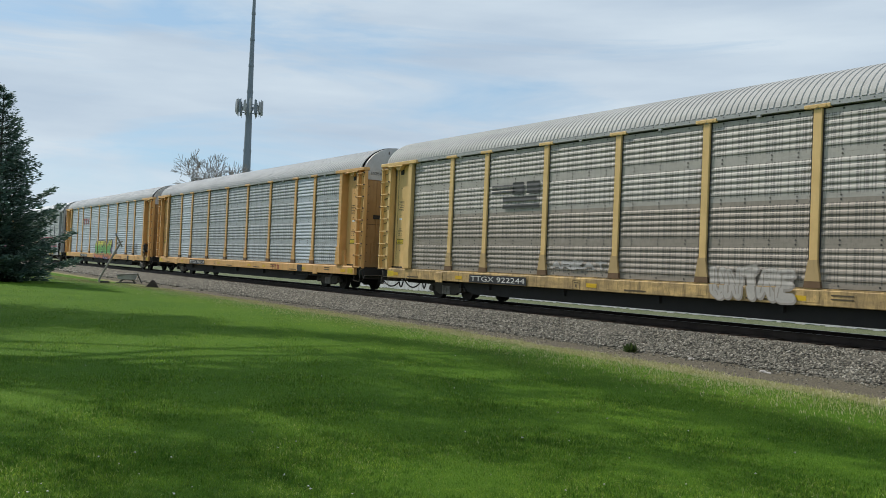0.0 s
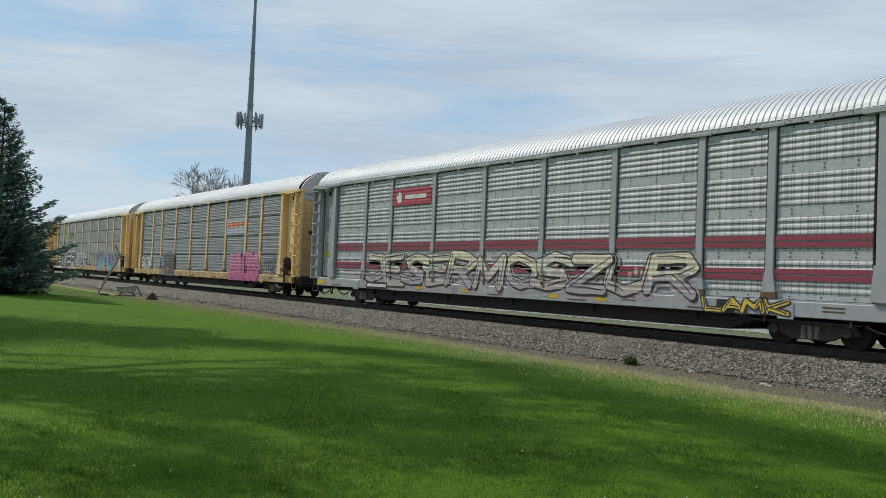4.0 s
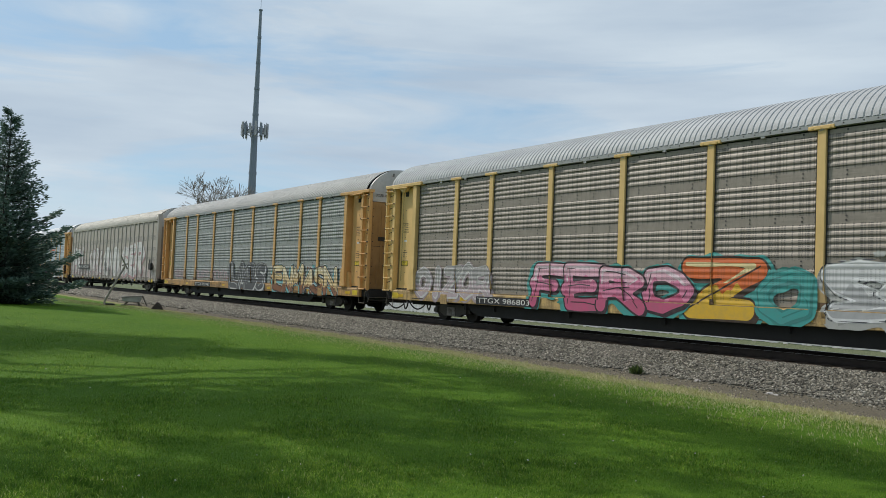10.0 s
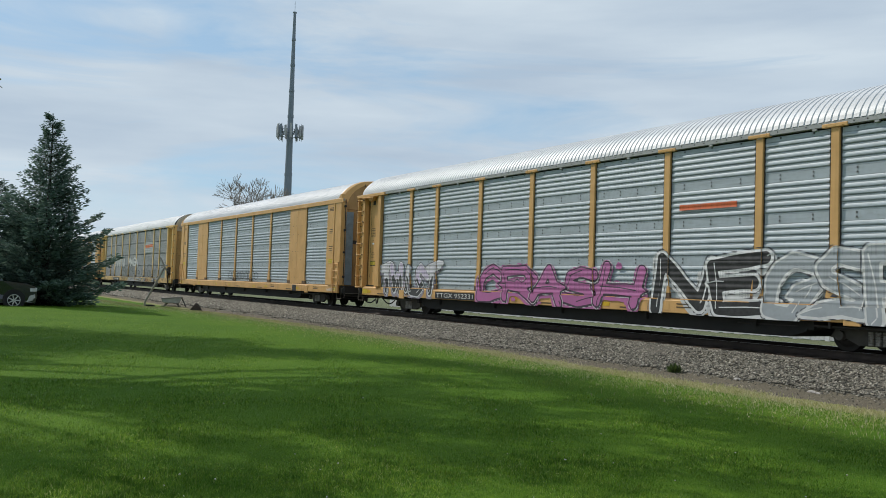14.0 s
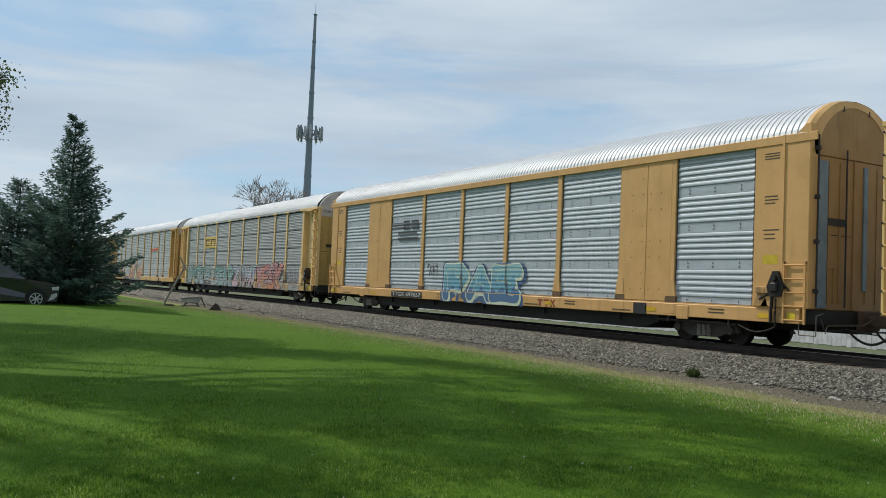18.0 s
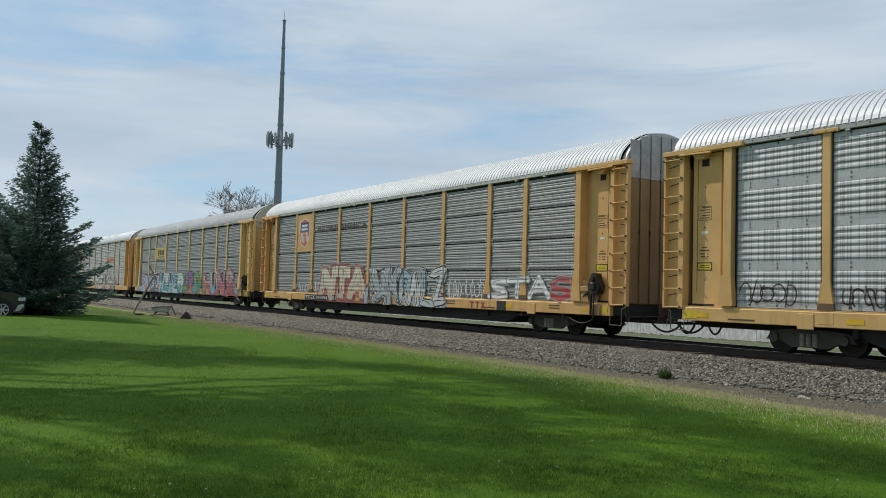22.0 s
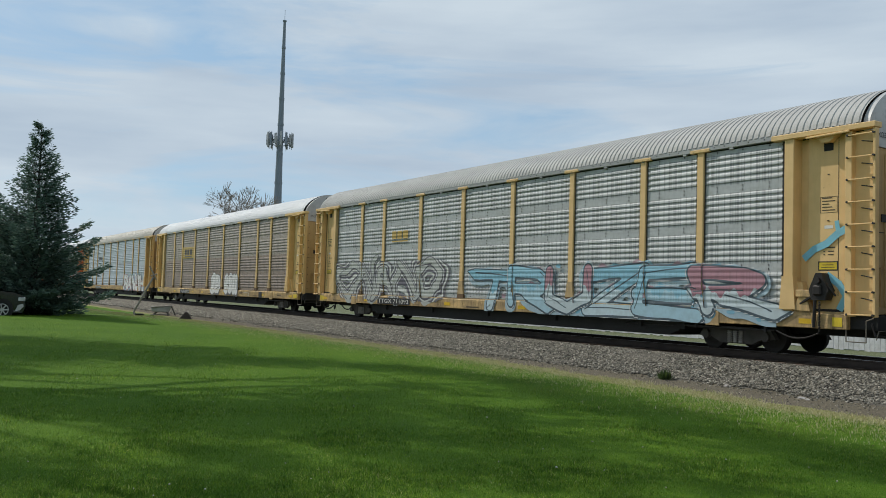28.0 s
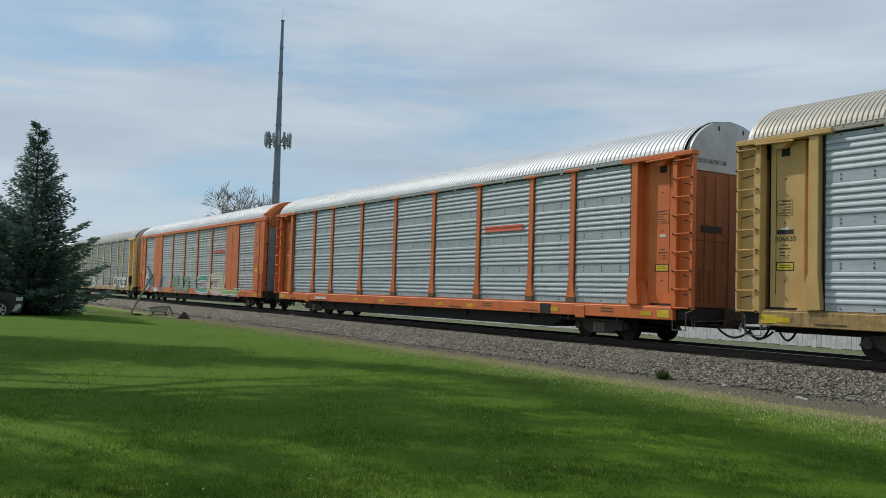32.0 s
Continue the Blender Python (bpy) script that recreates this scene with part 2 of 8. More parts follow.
def ground_material():
    t = Tree("ground_earth_and_grass")
    wide = t.noise(t.co, 0.35, 4)
    mid = t.noise(t.co, 2.2, 5)
    fine = t.noise(t.co, 28.0, 5, 0.75)
    sep = t.n.new("ShaderNodeSeparateXYZ")
    t.link(t.co, sep.inputs[0])
    green = t.mix(t.ramp(wide, [(0.35, (0, 0, 0)), (0.65, (1, 1, 1))]), (0.06, 0.13, 0.006), (0.09, 0.17, 0.009))
    green = t.mix(t.ramp(fine, [(0.35, (0, 0, 0)), (0.7, (0.7, 0.7, 0.7))]), green, (0.04, 0.1, 0.006))
    straw = t.mix(t.ramp(fine, [(0.35, (0, 0, 0)), (0.65, (1, 1, 1))]), (0.4, 0.33, 0.18), (0.17, 0.16, 0.065))
    earth = t.mix(t.ramp(fine, [(0.35, (0, 0, 0)), (0.65, (1, 1, 1))]), (0.185, 0.16, 0.117), (0.085, 0.073, 0.053))
    edge = t.math("ADD", sep.outputs[1], t.math("MULTIPLY", t.math("SUBTRACT", mid, 0.5), 0.7))
    edge = t.math("ADD", edge, t.math("MULTIPLY", t.math("SUBTRACT", wide, 0.5), 0.6))
    back = t.n.new("ShaderNodeMapRange")
    t.link(sep.outputs[0], back.inputs[0])
    for k, v in enumerate((-9.0, -18.0, 0.0, 0.45)):
        back.inputs[k + 1].default_value = v
    edge = t.math("SUBTRACT", edge, back.outputs[0])
    far = t.math("GREATER_THAN", sep.outputs[1], 4.2)
    lawn = t.math("MAXIMUM", t.math("LESS_THAN", edge, -5.3), far)
    dry = t.math("MULTIPLY", t.math("GREATER_THAN", edge, -5.95), t.math("SUBTRACT", 1.0, far))
    base = t.mix(t.math("MULTIPLY", dry, 0.7), green, straw)
    base = t.mix(lawn, earth, base)
    base = t.mix(t.math("MULTIPLY", far, 0.9), base, t.mix(t.ramp(fine, [(0.4, (0, 0, 0)), (0.6, (1, 1, 1))]), (0.2, 0.205, 0.13), (0.06, 0.075, 0.035)))
    t.bump(fine, 0.6, 0.03)
    t.b.inputs["Specular IOR Level"].default_value = 0.1
    return t.done(base, 0.9)


def grass_material():
    t = Tree("grass_blades")
    geo = t.n.new("ShaderNodeNewGeometry")
    wide = t.noise(t.co, 1.1, 5, 0.7)
    a = t.ramp(geo.outputs["Random Per Island"], [(0.0, (0.035, 0.105, 0.012)), (0.5, (0.135, 0.275, 0.026)), (0.88, (0.32, 0.47, 0.055)), (1.0, (0.6, 0.62, 0.26))])
    base = t.mix(t.ramp(wide, [(0.35, (0, 0, 0)), (0.65, (0.6, 0.6, 0.6))]), a, (0.075, 0.19, 0.018))
    sep = t.n.new("ShaderNodeSeparateXYZ")
    t.link(t.co, sep.inputs[0])
    dry = t.n.new("ShaderNodeMapRange")
    t.link(t.math("ADD", sep.outputs[1], t.math("MULTIPLY", t.noise(t.co, 0.55, 5, 0.75), 3.6)), dry.inputs[0])
    for k, v in enumerate((-7.2, -3.7, 0.0, 0.9)):
        dry.inputs[k + 1].default_value = v
    base = t.mix(dry.outputs[0], base, (0.5, 0.51, 0.18))
    tuft = t.noise(t.co, 5.5, 4, 0.7)
    base = t.mix(t.ramp(tuft, [(0.36, (0.75, 0.75, 0.75)), (0.5, (0, 0, 0))]), base, (0.05, 0.125, 0.014))
    base = t.mix(t.ramp(tuft, [(0.52, (0, 0, 0)), (0.66, (0.6, 0.6, 0.6))]), base, (0.3, 0.43, 0.06))
    t.b.inputs["Specular IOR Level"].default_value = 0.04
    soft = t.n.new("ShaderNodeVectorMath")
    soft.operation = "MULTIPLY_ADD"
    t.link(geo.outputs["Normal"], soft.inputs[0])
    soft.inputs[1].default_value, soft.inputs[2].default_value = (0.3, 0.3, 0.1), (0, 0, 1)
    unit = t.n.new("ShaderNodeVectorMath")
    unit.operation = "NORMALIZE"
    t.link(soft.outputs[0], unit.inputs[0])
    t.link(unit.outputs[0], t.b.inputs["Normal"])
    t.done(base, 0.55)
    thin = t.n.new("ShaderNodeBsdfTranslucent")
    t.link(base, thin.inputs[0])
    both = t.n.new("ShaderNodeMixShader")
    both.inputs[0].default_value = 0.3
    t.link(t.b.outputs[0], both.inputs[1])
    t.link(thin.outputs[0], both.inputs[2])
    t.link(both.outputs[0], t.n["Material Output"].inputs[0])
    return t.mat


def stone_material():
    t = Tree("crushed_stone")
    geo = t.n.new("ShaderNodeNewGeometry")
    fine = t.noise(t.co, 30.0, 4)
    a = t.ramp(geo.outputs["Random Per Island"], [(0.0, (0.045, 0.04, 0.031)), (0.45, (0.165, 0.151, 0.117)), (0.85, (0.32, 0.292, 0.228)), (1.0, (0.52, 0.48, 0.395))])
    return t.done(t.mix(t.math("MULTIPLY", fine, 0.5), a, (0.085, 0.075, 0.062)), 0.9)


def needle_material(name, c1, c2, through_light=0.35):
    """Leaves that let part of the sun through."""
    t = Tree(name)
    geo = t.n.new("ShaderNodeNewGeometry")
    col = t.ramp(geo.outputs["Random Per Island"], [(0.0, c1), (1.0, c2)])
    t.done(col, 0.6)
    thin = t.n.new("ShaderNodeBsdfTranslucent")
    t.link(col, thin.inputs[0])
    both = t.n.new("ShaderNodeMixShader")
    both.inputs[0].default_value = through_light
    t.link(t.b.outputs[0], both.inputs[1])
    t.link(thin.outputs[0], both.inputs[2])
    t.link(both.outputs[0], t.n["Material Output"].inputs[0])
    return t.mat


# ---------------------------------------------------------------- mesh helpers
def link_mats(ob, mats):
    me = ob.data
    while len(me.materials) < len(mats):
        me.materials.append(None)
    for slot, m in zip(ob.material_slots, mats):
        slot.link = "OBJECT"
        slot.material = m


def part(name, shape, mats, parent=None, label="", at=None):
    """Links a bmesh or a shared mesh as one object under a thing or a part."""
    if isinstance(shape, bmesh.types.BMesh):
        me = bpy.data.meshes.new(name)
        shape.to_mesh(me)
        shape.free()
    else:
        me = shape
    ob = new(name, me)
    ob.parent = parent
    if at is not None:
        ob.location = at
    link_mats(ob, mats if isinstance(mats, (list, tuple)) else [mats])
    if label:
        ob["label"] = label
    return ob


def quad_mesh(name, verts, faces, slots=None, smooth=False):
    me = bpy.data.meshes.new(name)
    me.from_pydata(verts, [], faces)
    if slots is not None:
        me.polygons.foreach_set("material_index", slots)
    if smooth:
        me.polygons.foreach_set("use_smooth", [True] * len(me.polygons))
    me.update()
    return me


def box(bm, x0, x1, y0, y1, z0, z1, slot=0, bevel=0.0):
    m = Matrix.LocRotScale(((x0 + x1) / 2, (y0 + y1) / 2, (z0 + z1) / 2), None, (abs(x1 - x0), abs(y1 - y0), abs(z1 - z0)))
    got = bmesh.ops.create_cube(bm, size=1.0, matrix=m)
    vs = got["verts"]
    for f in {f for v in vs for f in v.link_faces}:
        f.material_index = slot
    if bevel:
        bmesh.ops.bevel(bm, geom=list({e for v in vs for e in v.link_edges}), offset=bevel, segments=1, affect="EDGES")
    return vs


def rod(bm, a, b, r, r2=None, seg=8, slot=0):
    a, b = Vector(a), Vector(b)
    d = b - a
    m = Matrix.Translation((a + b) / 2) @ d.to_track_quat("Z", "Y").to_matrix().to_4x4()
    got = bmesh.ops.create_cone(bm, cap_ends=True, segments=seg, radius1=r, radius2=r if r2 is None else r2, depth=d.length, matrix=m)
    for f in {f for v in got["verts"] for f in v.link_faces}:
        f.material_index = slot
        f.smooth = seg > 6 and len(f.verts) == 4
    for e in {e for v in got["verts"] for e in v.link_edges}:
        if any(len(f.verts) != 4 for f in e.link_faces):
            e.smooth = False
    return got["verts"]


def prism(bm, outline, y0, y1, slot=0):
    """Extrudes an outline in x and z from y0 to y1."""
    a = [bm.verts.new((x, y0, z)) for x, z in outline]
    b = [bm.verts.new((x, y1, z)) for x, z in outline]
    fs = [bm.faces.new(a), bm.faces.new(b[::-1])]
    n = len(a)
    for i in range(n):
        fs.append(bm.faces.new((a[i], b[i], b[(i + 1) % n], a[(i + 1) % n])))
    for f in fs:
        f.material_index = slot
    return fs


def finish(bm):
    bmesh.ops.recalc_face_normals(bm, faces=bm.faces)
    return bm


def as_mesh(name, bm):
    me = bpy.data.meshes.new(name)
    finish(bm).to_mesh(me)
    bm.free()
    return me


# ---------------------------------------------------------------- lettering: all outlines are made once, before the place is built
GLYPHS = {}
WORDS = ["TTGX 922244", "TTGX 702159", "TTGX 710750", "300230", "TTGX 981124", "TTGX 990440", "TTGX 986803", "TTGX 853947", "546236", "TTGX 952331",
         "690862", "TTGX 158037", "TTGX 697657", "712314", "TTGX 704795", "TTGX 941494", "TTGX 981371", "TTGX 973551", "TTGX 993570",
         "TTGX 711092", "TTGX 603625", "TTGX 975280", "BUILDING", "AMERICA", "EXCESS HEIGHT CAR", "R1", "B06620", "B-11124", "B-3775"]


def make_glyphs():
    jobs = [(w, 0.0) for w in WORDS]
    made = []
    for body, off in jobs:
        c = bpy.data.curves.new("letters", "FONT")
        c.body, c.size, c.offset, c.resolution_u = body, 1.0, off, 4
        made.append((body, off, new("letters", c)))
    bpy.context.view_layer.update()
    deps = bpy.context.evaluated_depsgraph_get()
    for body, off, ob in made:
        me = ob.evaluated_get(deps).to_mesh()
        v = np.array([tuple(p.co)[:2] for p in me.vertices])
        GLYPHS[body, off] = (v, [tuple(p.vertices) for p in me.polygons])
        ob.evaluated_get(deps).to_mesh_clear()
    for _, _, ob in made:
        data = ob.data
        bpy.data.objects.remove(ob)
        bpy.data.curves.remove(data)


make_glyphs()

RING = [(1, 0.5), (0.9, 0.85), (0.5, 1), (0.1, 0.85), (0, 0.5), (0.1, 0.15), (0.5, 0), (0.9, 0.15), (1, 0.5)]
BOWL = [(0, 0), (0, 1), (0.75, 0.98), (1, 0.75), (0.75, 0.48), (0, 0.45)]
STROKES = {  # how each letter is drawn, in parts of its width and height
    "A": [[(0, 0), (0.5, 1), (1, 0)], [(0.22, 0.38), (0.78, 0.38)]], "B": [[(0, 0), (0, 1), (0.75, 0.95), (0.85, 0.72), (0.6, 0.52), (0, 0.5)], [(0.6, 0.52), (1, 0.28), (0.8, 0.03), (0, 0)]],
    "C": [[(1, 0.85), (0.6, 1), (0.15, 0.85), (0, 0.5), (0.15, 0.15), (0.6, 0), (1, 0.15)]], "D": [[(0, 0), (0, 1), (0.65, 0.92), (1, 0.5), (0.65, 0.06), (0, 0)]],
    "E": [[(1, 1), (0, 1), (0, 0), (1, 0)], [(0, 0.5), (0.8, 0.52)]], "F": [[(1, 1), (0, 1), (0.05, 0)], [(0, 0.5), (0.75, 0.54)]],
    "G": [[(1, 0.85), (0.6, 1), (0.15, 0.85), (0, 0.5), (0.15, 0.12), (0.6, 0), (1, 0.15), (1, 0.45), (0.6, 0.45)]], "H": [[(0, 0), (0, 1)], [(1, 0), (1, 1)], [(0, 0.5), (1, 0.5)]],
    "I": [[(0.5, 0), (0.5, 1)]], "J": [[(0.2, 1), (1, 1), (0.9, 0.2), (0.45, 0), (0, 0.2)]], "K": [[(0, 0), (0, 1)], [(1, 1), (0.08, 0.45), (1, 0)]], "L": [[(0, 1), (0.03, 0), (1, 0)]],
    "M": [[(0, 0), (0.1, 1), (0.5, 0.35), (0.9, 1), (1, 0)]], "N": [[(0, 0), (0.02, 1), (0.98, 0), (1, 1)]], "O": [RING], "P": [BOWL], "R": [BOWL, [(0.45, 0.45), (1, 0)]],
    "S": [[(1, 0.88), (0.55, 1), (0.08, 0.82), (0.2, 0.58), (0.85, 0.4), (0.9, 0.12), (0.45, 0), (0, 0.12)]], "T": [[(0, 1), (1, 1)], [(0.5, 1), (0.5, 0)]],
    "U": [[(0, 1), (0.05, 0.2), (0.5, 0), (0.95, 0.2), (1, 1)]], "V": [[(0, 1), (0.5, 0), (1, 1)]], "W": [[(0, 1), (0.2, 0), (0.5, 0.65), (0.8, 0), (1, 1)]],
    "X": [[(0, 0), (1, 1)], [(0, 1), (1, 0)]], "Y": [[(0, 1), (0.5, 0.5), (1, 1)], [(0.5, 0.5), (0.45, 0)]], "Z": [[(0, 1), (1, 1), (0, 0), (1, 0)]],
}


class Paint:
    """Flat paint on a car's side, gathered as triangles in x and z with a layer; posts and sill carry their share."""

    def __init__(self):
        self.v, self.f, self.s, self.mats = [], [], [], []

    def slot(self, m):
        if m not in self.mats:
            self.mats.append(m)
        return self.mats.index(m)

    def shape(self, pts, faces, layer, m):
        n, k = len(self.v), self.slot(m)
        self.v += [(p[0], layer, p[1]) for p in pts]
        self.f += [tuple(n + i for i in f) for f in faces]
        self.s += [k] * len(faces)

    def poly(self, pts, layer, m):
        self.shape(pts, [tuple(range(len(pts)))], layer, m)

    def bar(self, x0, x1, z0, z1, layer, m):
        self.poly([(x0, z0), (x1, z0), (x1, z1), (x0, z1)], layer, m)

    def word(self, body, x0, x1, z0, z1, layer, m, slant=0.0):
        v, f = GLYPHS[body, 0.0]
        lo, hi = v.min(0), v.max(0)
        p = (v - lo) / (hi - lo)
        self.shape([(x0 + a * (x1 - x0) + slant * b * (z1 - z0), z0 + b * (z1 - z0)) for a, b in p], f, layer, m)

    def field(self, fn, x0, x1, z0, z1, layer, m, step=0.05):
        """Fills the region where fn(x, z) is below zero."""
        nx, nz = max(2, int((x1 - x0) / step)), max(2, int((z1 - z0) / step))
        xs, zs = np.linspace(x0, x1, nx + 1), np.linspace(z0, z1, nz + 1)
        f = fn(*np.meshgrid(xs, zs))
        verts, faces = [], []

        def add(ring):
            faces.append(tuple(range(len(verts), len(verts) + len(ring))))
            verts.extend(ring)
        for j in range(nz):
            run = None
            for i in range(nx):
                v = (f[j, i], f[j, i + 1], f[j + 1, i + 1], f[j + 1, i])
                full = max(v) < 0
                if full and run is None:
                    run = i
                if not full and run is not None:
                    add([(xs[run], zs[j]), (xs[i], zs[j]), (xs[i], zs[j + 1]), (xs[run], zs[j + 1])])
                    run = None
                if not full and min(v) < 0:
                    c = ((xs[i], zs[j]), (xs[i + 1], zs[j]), (xs[i + 1], zs[j + 1]), (xs[i], zs[j + 1]))
                    ring = []
                    for k in range(4):
                        a, b, p, q = v[k], v[(k + 1) % 4], c[k], c[(k + 1) % 4]
                        if a < 0:
                            ring.append(p)
                        if (a < 0) != (b < 0):
                            u = a / (a - b)
                            ring.append((p[0] + u * (q[0] - p[0]), p[1] + u * (q[1] - p[1])))
                    if len(ring) > 2:
                        add(ring)
            if run is not None:
                add([(xs[run], zs[j]), (xs[nx], zs[j]), (xs[nx], zs[j + 1]), (xs[run], zs[j + 1])])
        if faces:
            self.shape([(float(a), float(b)) for a, b in verts], faces, layer, m)

    def piece(self, body, x0, x1, z0, z1, fills, rim, seed, pitch, cloud=None, shine=None, layer=0.0, fat=0.2, line=0.035, wild=0.15, lean=0.0, block=False, halo=None, echo=()):
        """A row of sprayed letters, drawn as fat strokes with an outline over a spray cloud.
        A fill is a colour, or a run of colours from the foot to the top."""
        rnd = random.Random(seed)
        n = len(body)
        step, h = (x1 - x0) / n, z1 - z0
        r = 0.8 * fat * min(step, 0.75 * h)
        words, boxes = [], []
        for i, ch in enumerate(body):
            cx = x0 + step * (i + 0.5) + rnd.uniform(-0.04, 0.04) * step
            w, up, foot = (step * 1.1 - 2 * r) * (0.25 if ch == "I" else 1), z1 - 0.45 * r - rnd.uniform(-0.05, 0.08) * h, z0 + r + rnd.uniform(-0.04, 0.06) * h
            tilt = lean + rnd.uniform(-1, 1) * wild
            segs = []
            for stroke in STROKES[ch]:
                pts = [(cx + (a - 0.5 + rnd.uniform(-wild, wild) * 0.6) * w + tilt * (b - 0.5) * h, foot + (b + rnd.uniform(-wild, wild) * 0.5) * (up - foot)) for a, b in stroke]
                if stroke[0] == stroke[-1]:
                    pts[-1] = pts[0]
                segs += [(a, b, 0.0) for a, b in zip(pts, pts[1:])]
                if wild > 0.16 and stroke[0] != stroke[-1]:      # pointed ends
                    for (ax, az), (bx, bz) in ((pts[1], pts[0]), (pts[-2], pts[-1])):
                        k = rnd.uniform(1.2, 2.6) * r / max(math.hypot(bx - ax, bz - az), 0.05)
                        segs.append(((bx, bz), (bx + k * (bx - ax) + rnd.uniform(-1, 1) * r, bz + 0.5 * k * (bz - az) + rnd.uniform(-0.6, 0.6) * r), 1.0))
            words.append(segs)
            boxes.append((min(min(a[0], b[0]) for a, b, _ in segs), max(max(a[0], b[0]) for a, b, _ in segs), min(foot, min(min(a[1], b[1]) for a, b, _ in segs)), max(up, max(max(a[1], b[1]) for a, b, _ in segs))))

        def near(segs, dx=0.0, dz=0.0, ph=0.0):
            def fn(x, z):
                if echo:
                    x, z = x + 0.16 * np.sin(3.6 * z + 1.7 * x + 1) * h, z + 0.12 * np.sin(3.1 * x + 1.3 * z) * h
                d = np.full(x.shape, 9.0)
                for (ax, az), (bx, bz), thin in segs:
                    ax, bx, az, bz = ax + dx, bx + dx, az + dz, bz + dz
                    ux, uz = bx - ax, bz - az
                    k = np.clip(((x - ax) * ux + (z - az) * uz) / max(ux * ux + uz * uz, 1e-6), 0, 1)
                    px, pz = x - ax - k * ux, z - az - k * uz
                    away = np.maximum(np.abs(px), np.abs(pz)) if block else np.hypot(px, pz)
                    d = np.minimum(d, away + thin * r * k)
                return d + 0.12 * r * np.sin(5.1 * x / h + ph) * np.sin(6.3 * z / h + 2 * ph)
            return fn
        if cloud:
            every = [sg for segs in words for sg in segs]
            for k, c in enumerate(cloud[:3]):
                fn, rr = near(every, rnd.uniform(-0.3, 0.3) * r, -0.5 * r + 0.4 * r * k, k), r * (2.1 - 0.3 * k)
                lo, hi = (x0 - 2.2 * r, x1 + 2.2 * r) if k == 0 else (x0 - 2 * r + rnd.uniform(0, 0.5) * (x1 - x0), x1 + 2 * r - rnd.uniform(0, 0.4) * (x1 - x0))
                ragged = 1.5 * r
                self.field(lambda x, z, fn=fn, rr=rr, k=k: fn(x, z) - rr + ragged * (0.5 + 0.5 * np.sin(7 * x + 3 * k) * np.sin(5 * z + 2 * x + k)) * (0.35 + 0.3 * k), lo, hi, z0 - 2 * r, z1 + 1.6 * r, layer + 0.0006 * k, spray(c, pitch), 0.08)
            for i in range(int(2.2 * n)):
                self.blot(rnd.uniform(x0 - 0.1, x1 + 0.1), rnd.uniform(z0, z1 + 0.6 * r), rnd.uniform(0.3, 1.0) * r, rnd.uniform(0.3, 0.9) * r, layer + 0.002 + 0.0003 * (i % 5), spray(rnd.choice(cloud), pitch), rnd)
        for k, c in enumerate(echo):      # lines that follow the letters round, one outside the other
            fn = near([sg for segs in words for sg in segs], ph=k)
            self.field(lambda x, z: np.maximum(np.abs(fn(x, z) - r - 0.05 - 0.085 * k) - 0.032, np.maximum(z0 - 0.05 - z, z - z1 - 0.15)), x0 - 4 * r, x1 + 4 * r, z0 - 2 * r, z1 + 3 * r, layer + 0.0036, spray(c, pitch), 0.04)
        for i, segs in enumerate(words):
            up = layer + 0.004 + 0.0032 * (i % 3)
            a, b, c, d = boxes[i]
            ext = (a - 1.6 * r - line, b + 1.6 * r + line, c - 1.6 * r - line, d + 1.6 * r + line)
            fn = near(segs, ph=i)
            fill = fills[i % len(fills)] if fills else None
            tones = [] if not fill else [fill] if isinstance(fill[0], (int, float)) else list(fill)
            if rim and tones:
                self.field(lambda x, z: fn(x, z) - r - line, *ext, up, spray(rim, pitch))
                self.field(lambda x, z: near(segs, 0.35 * r, -0.35 * r, i)(x, z) - r - 0.6 * line, *ext, up - 0.0004, spray(rim, pitch))
                if wild > 0.16:
                    pale_rim = (0.62, 0.62, 0.6) if sum(rim) < 0.6 else (0.05, 0.05, 0.06)
                    self.field(lambda x, z: np.abs(fn(x, z) - r - line - 0.03) - 0.014, *ext, up + 0.0003, spray(pale_rim, pitch), 0.04)
                if halo:
                    self.field(lambda x, z: np.abs(np.minimum(fn(x, z), near(segs, 0.35 * r, -0.35 * r, i)(x, z) + 0.4 * line) - r - line - 0.015) - 0.014, *ext, up + 0.0003, spray(halo, pitch), 0.04)
            elif rim:
                self.field(lambda x, z: np.abs(fn(x, z) - r) - 0.6 * line, *ext, up, spray(rim, pitch), 0.04)
            for k, tone in enumerate(tones):
                cut = c - r + (d - c + 2 * r) * k / len(tones)
                self.field(lambda x, z: fn(x, z) - r if k == 0 else np.maximum(fn(x, z) - r, cut - z + 0.09 * np.sin(9 * x + i) + 0.05 * np.sin(23 * x)), *ext, up + 0.0008 + 0.0005 * k, spray(tone, pitch))
            if rim and tones:
                for _ in range(4):
                    (ax, az), (bx, bz), thin = segs[rnd.randrange(len(segs))]
                    q = rnd.uniform(0.2, 0.5) * r
                    self.stroke([(ax + q, az + q), ((ax + bx) / 2 + 0.6 * q, (az + bz) / 2 + q), (bx - q, bz)], 0.028, up + 0.0024 + 0.0002 * _, spray(rim, pitch))
            if shine:
                self.field(lambda x, z: np.maximum(near(segs, -0.38 * r, 0.38 * r, i)(x, z) - 0.2 * r, 0.55 * (c + d) - z), *ext, up + 0.0028, spray(shine, pitch), 0.04)

    def blot(self, x, z, rx, rz, layer, m, rnd, n=14):
        ph = [rnd.uniform(0.75, 1.2) for _ in range(n)]
        self.poly([(x + rx * ph[i] * math.cos(2 * math.pi * i / n), z + rz * ph[i] * math.sin(2 * math.pi * i / n)) for i in range(n)], layer, m)

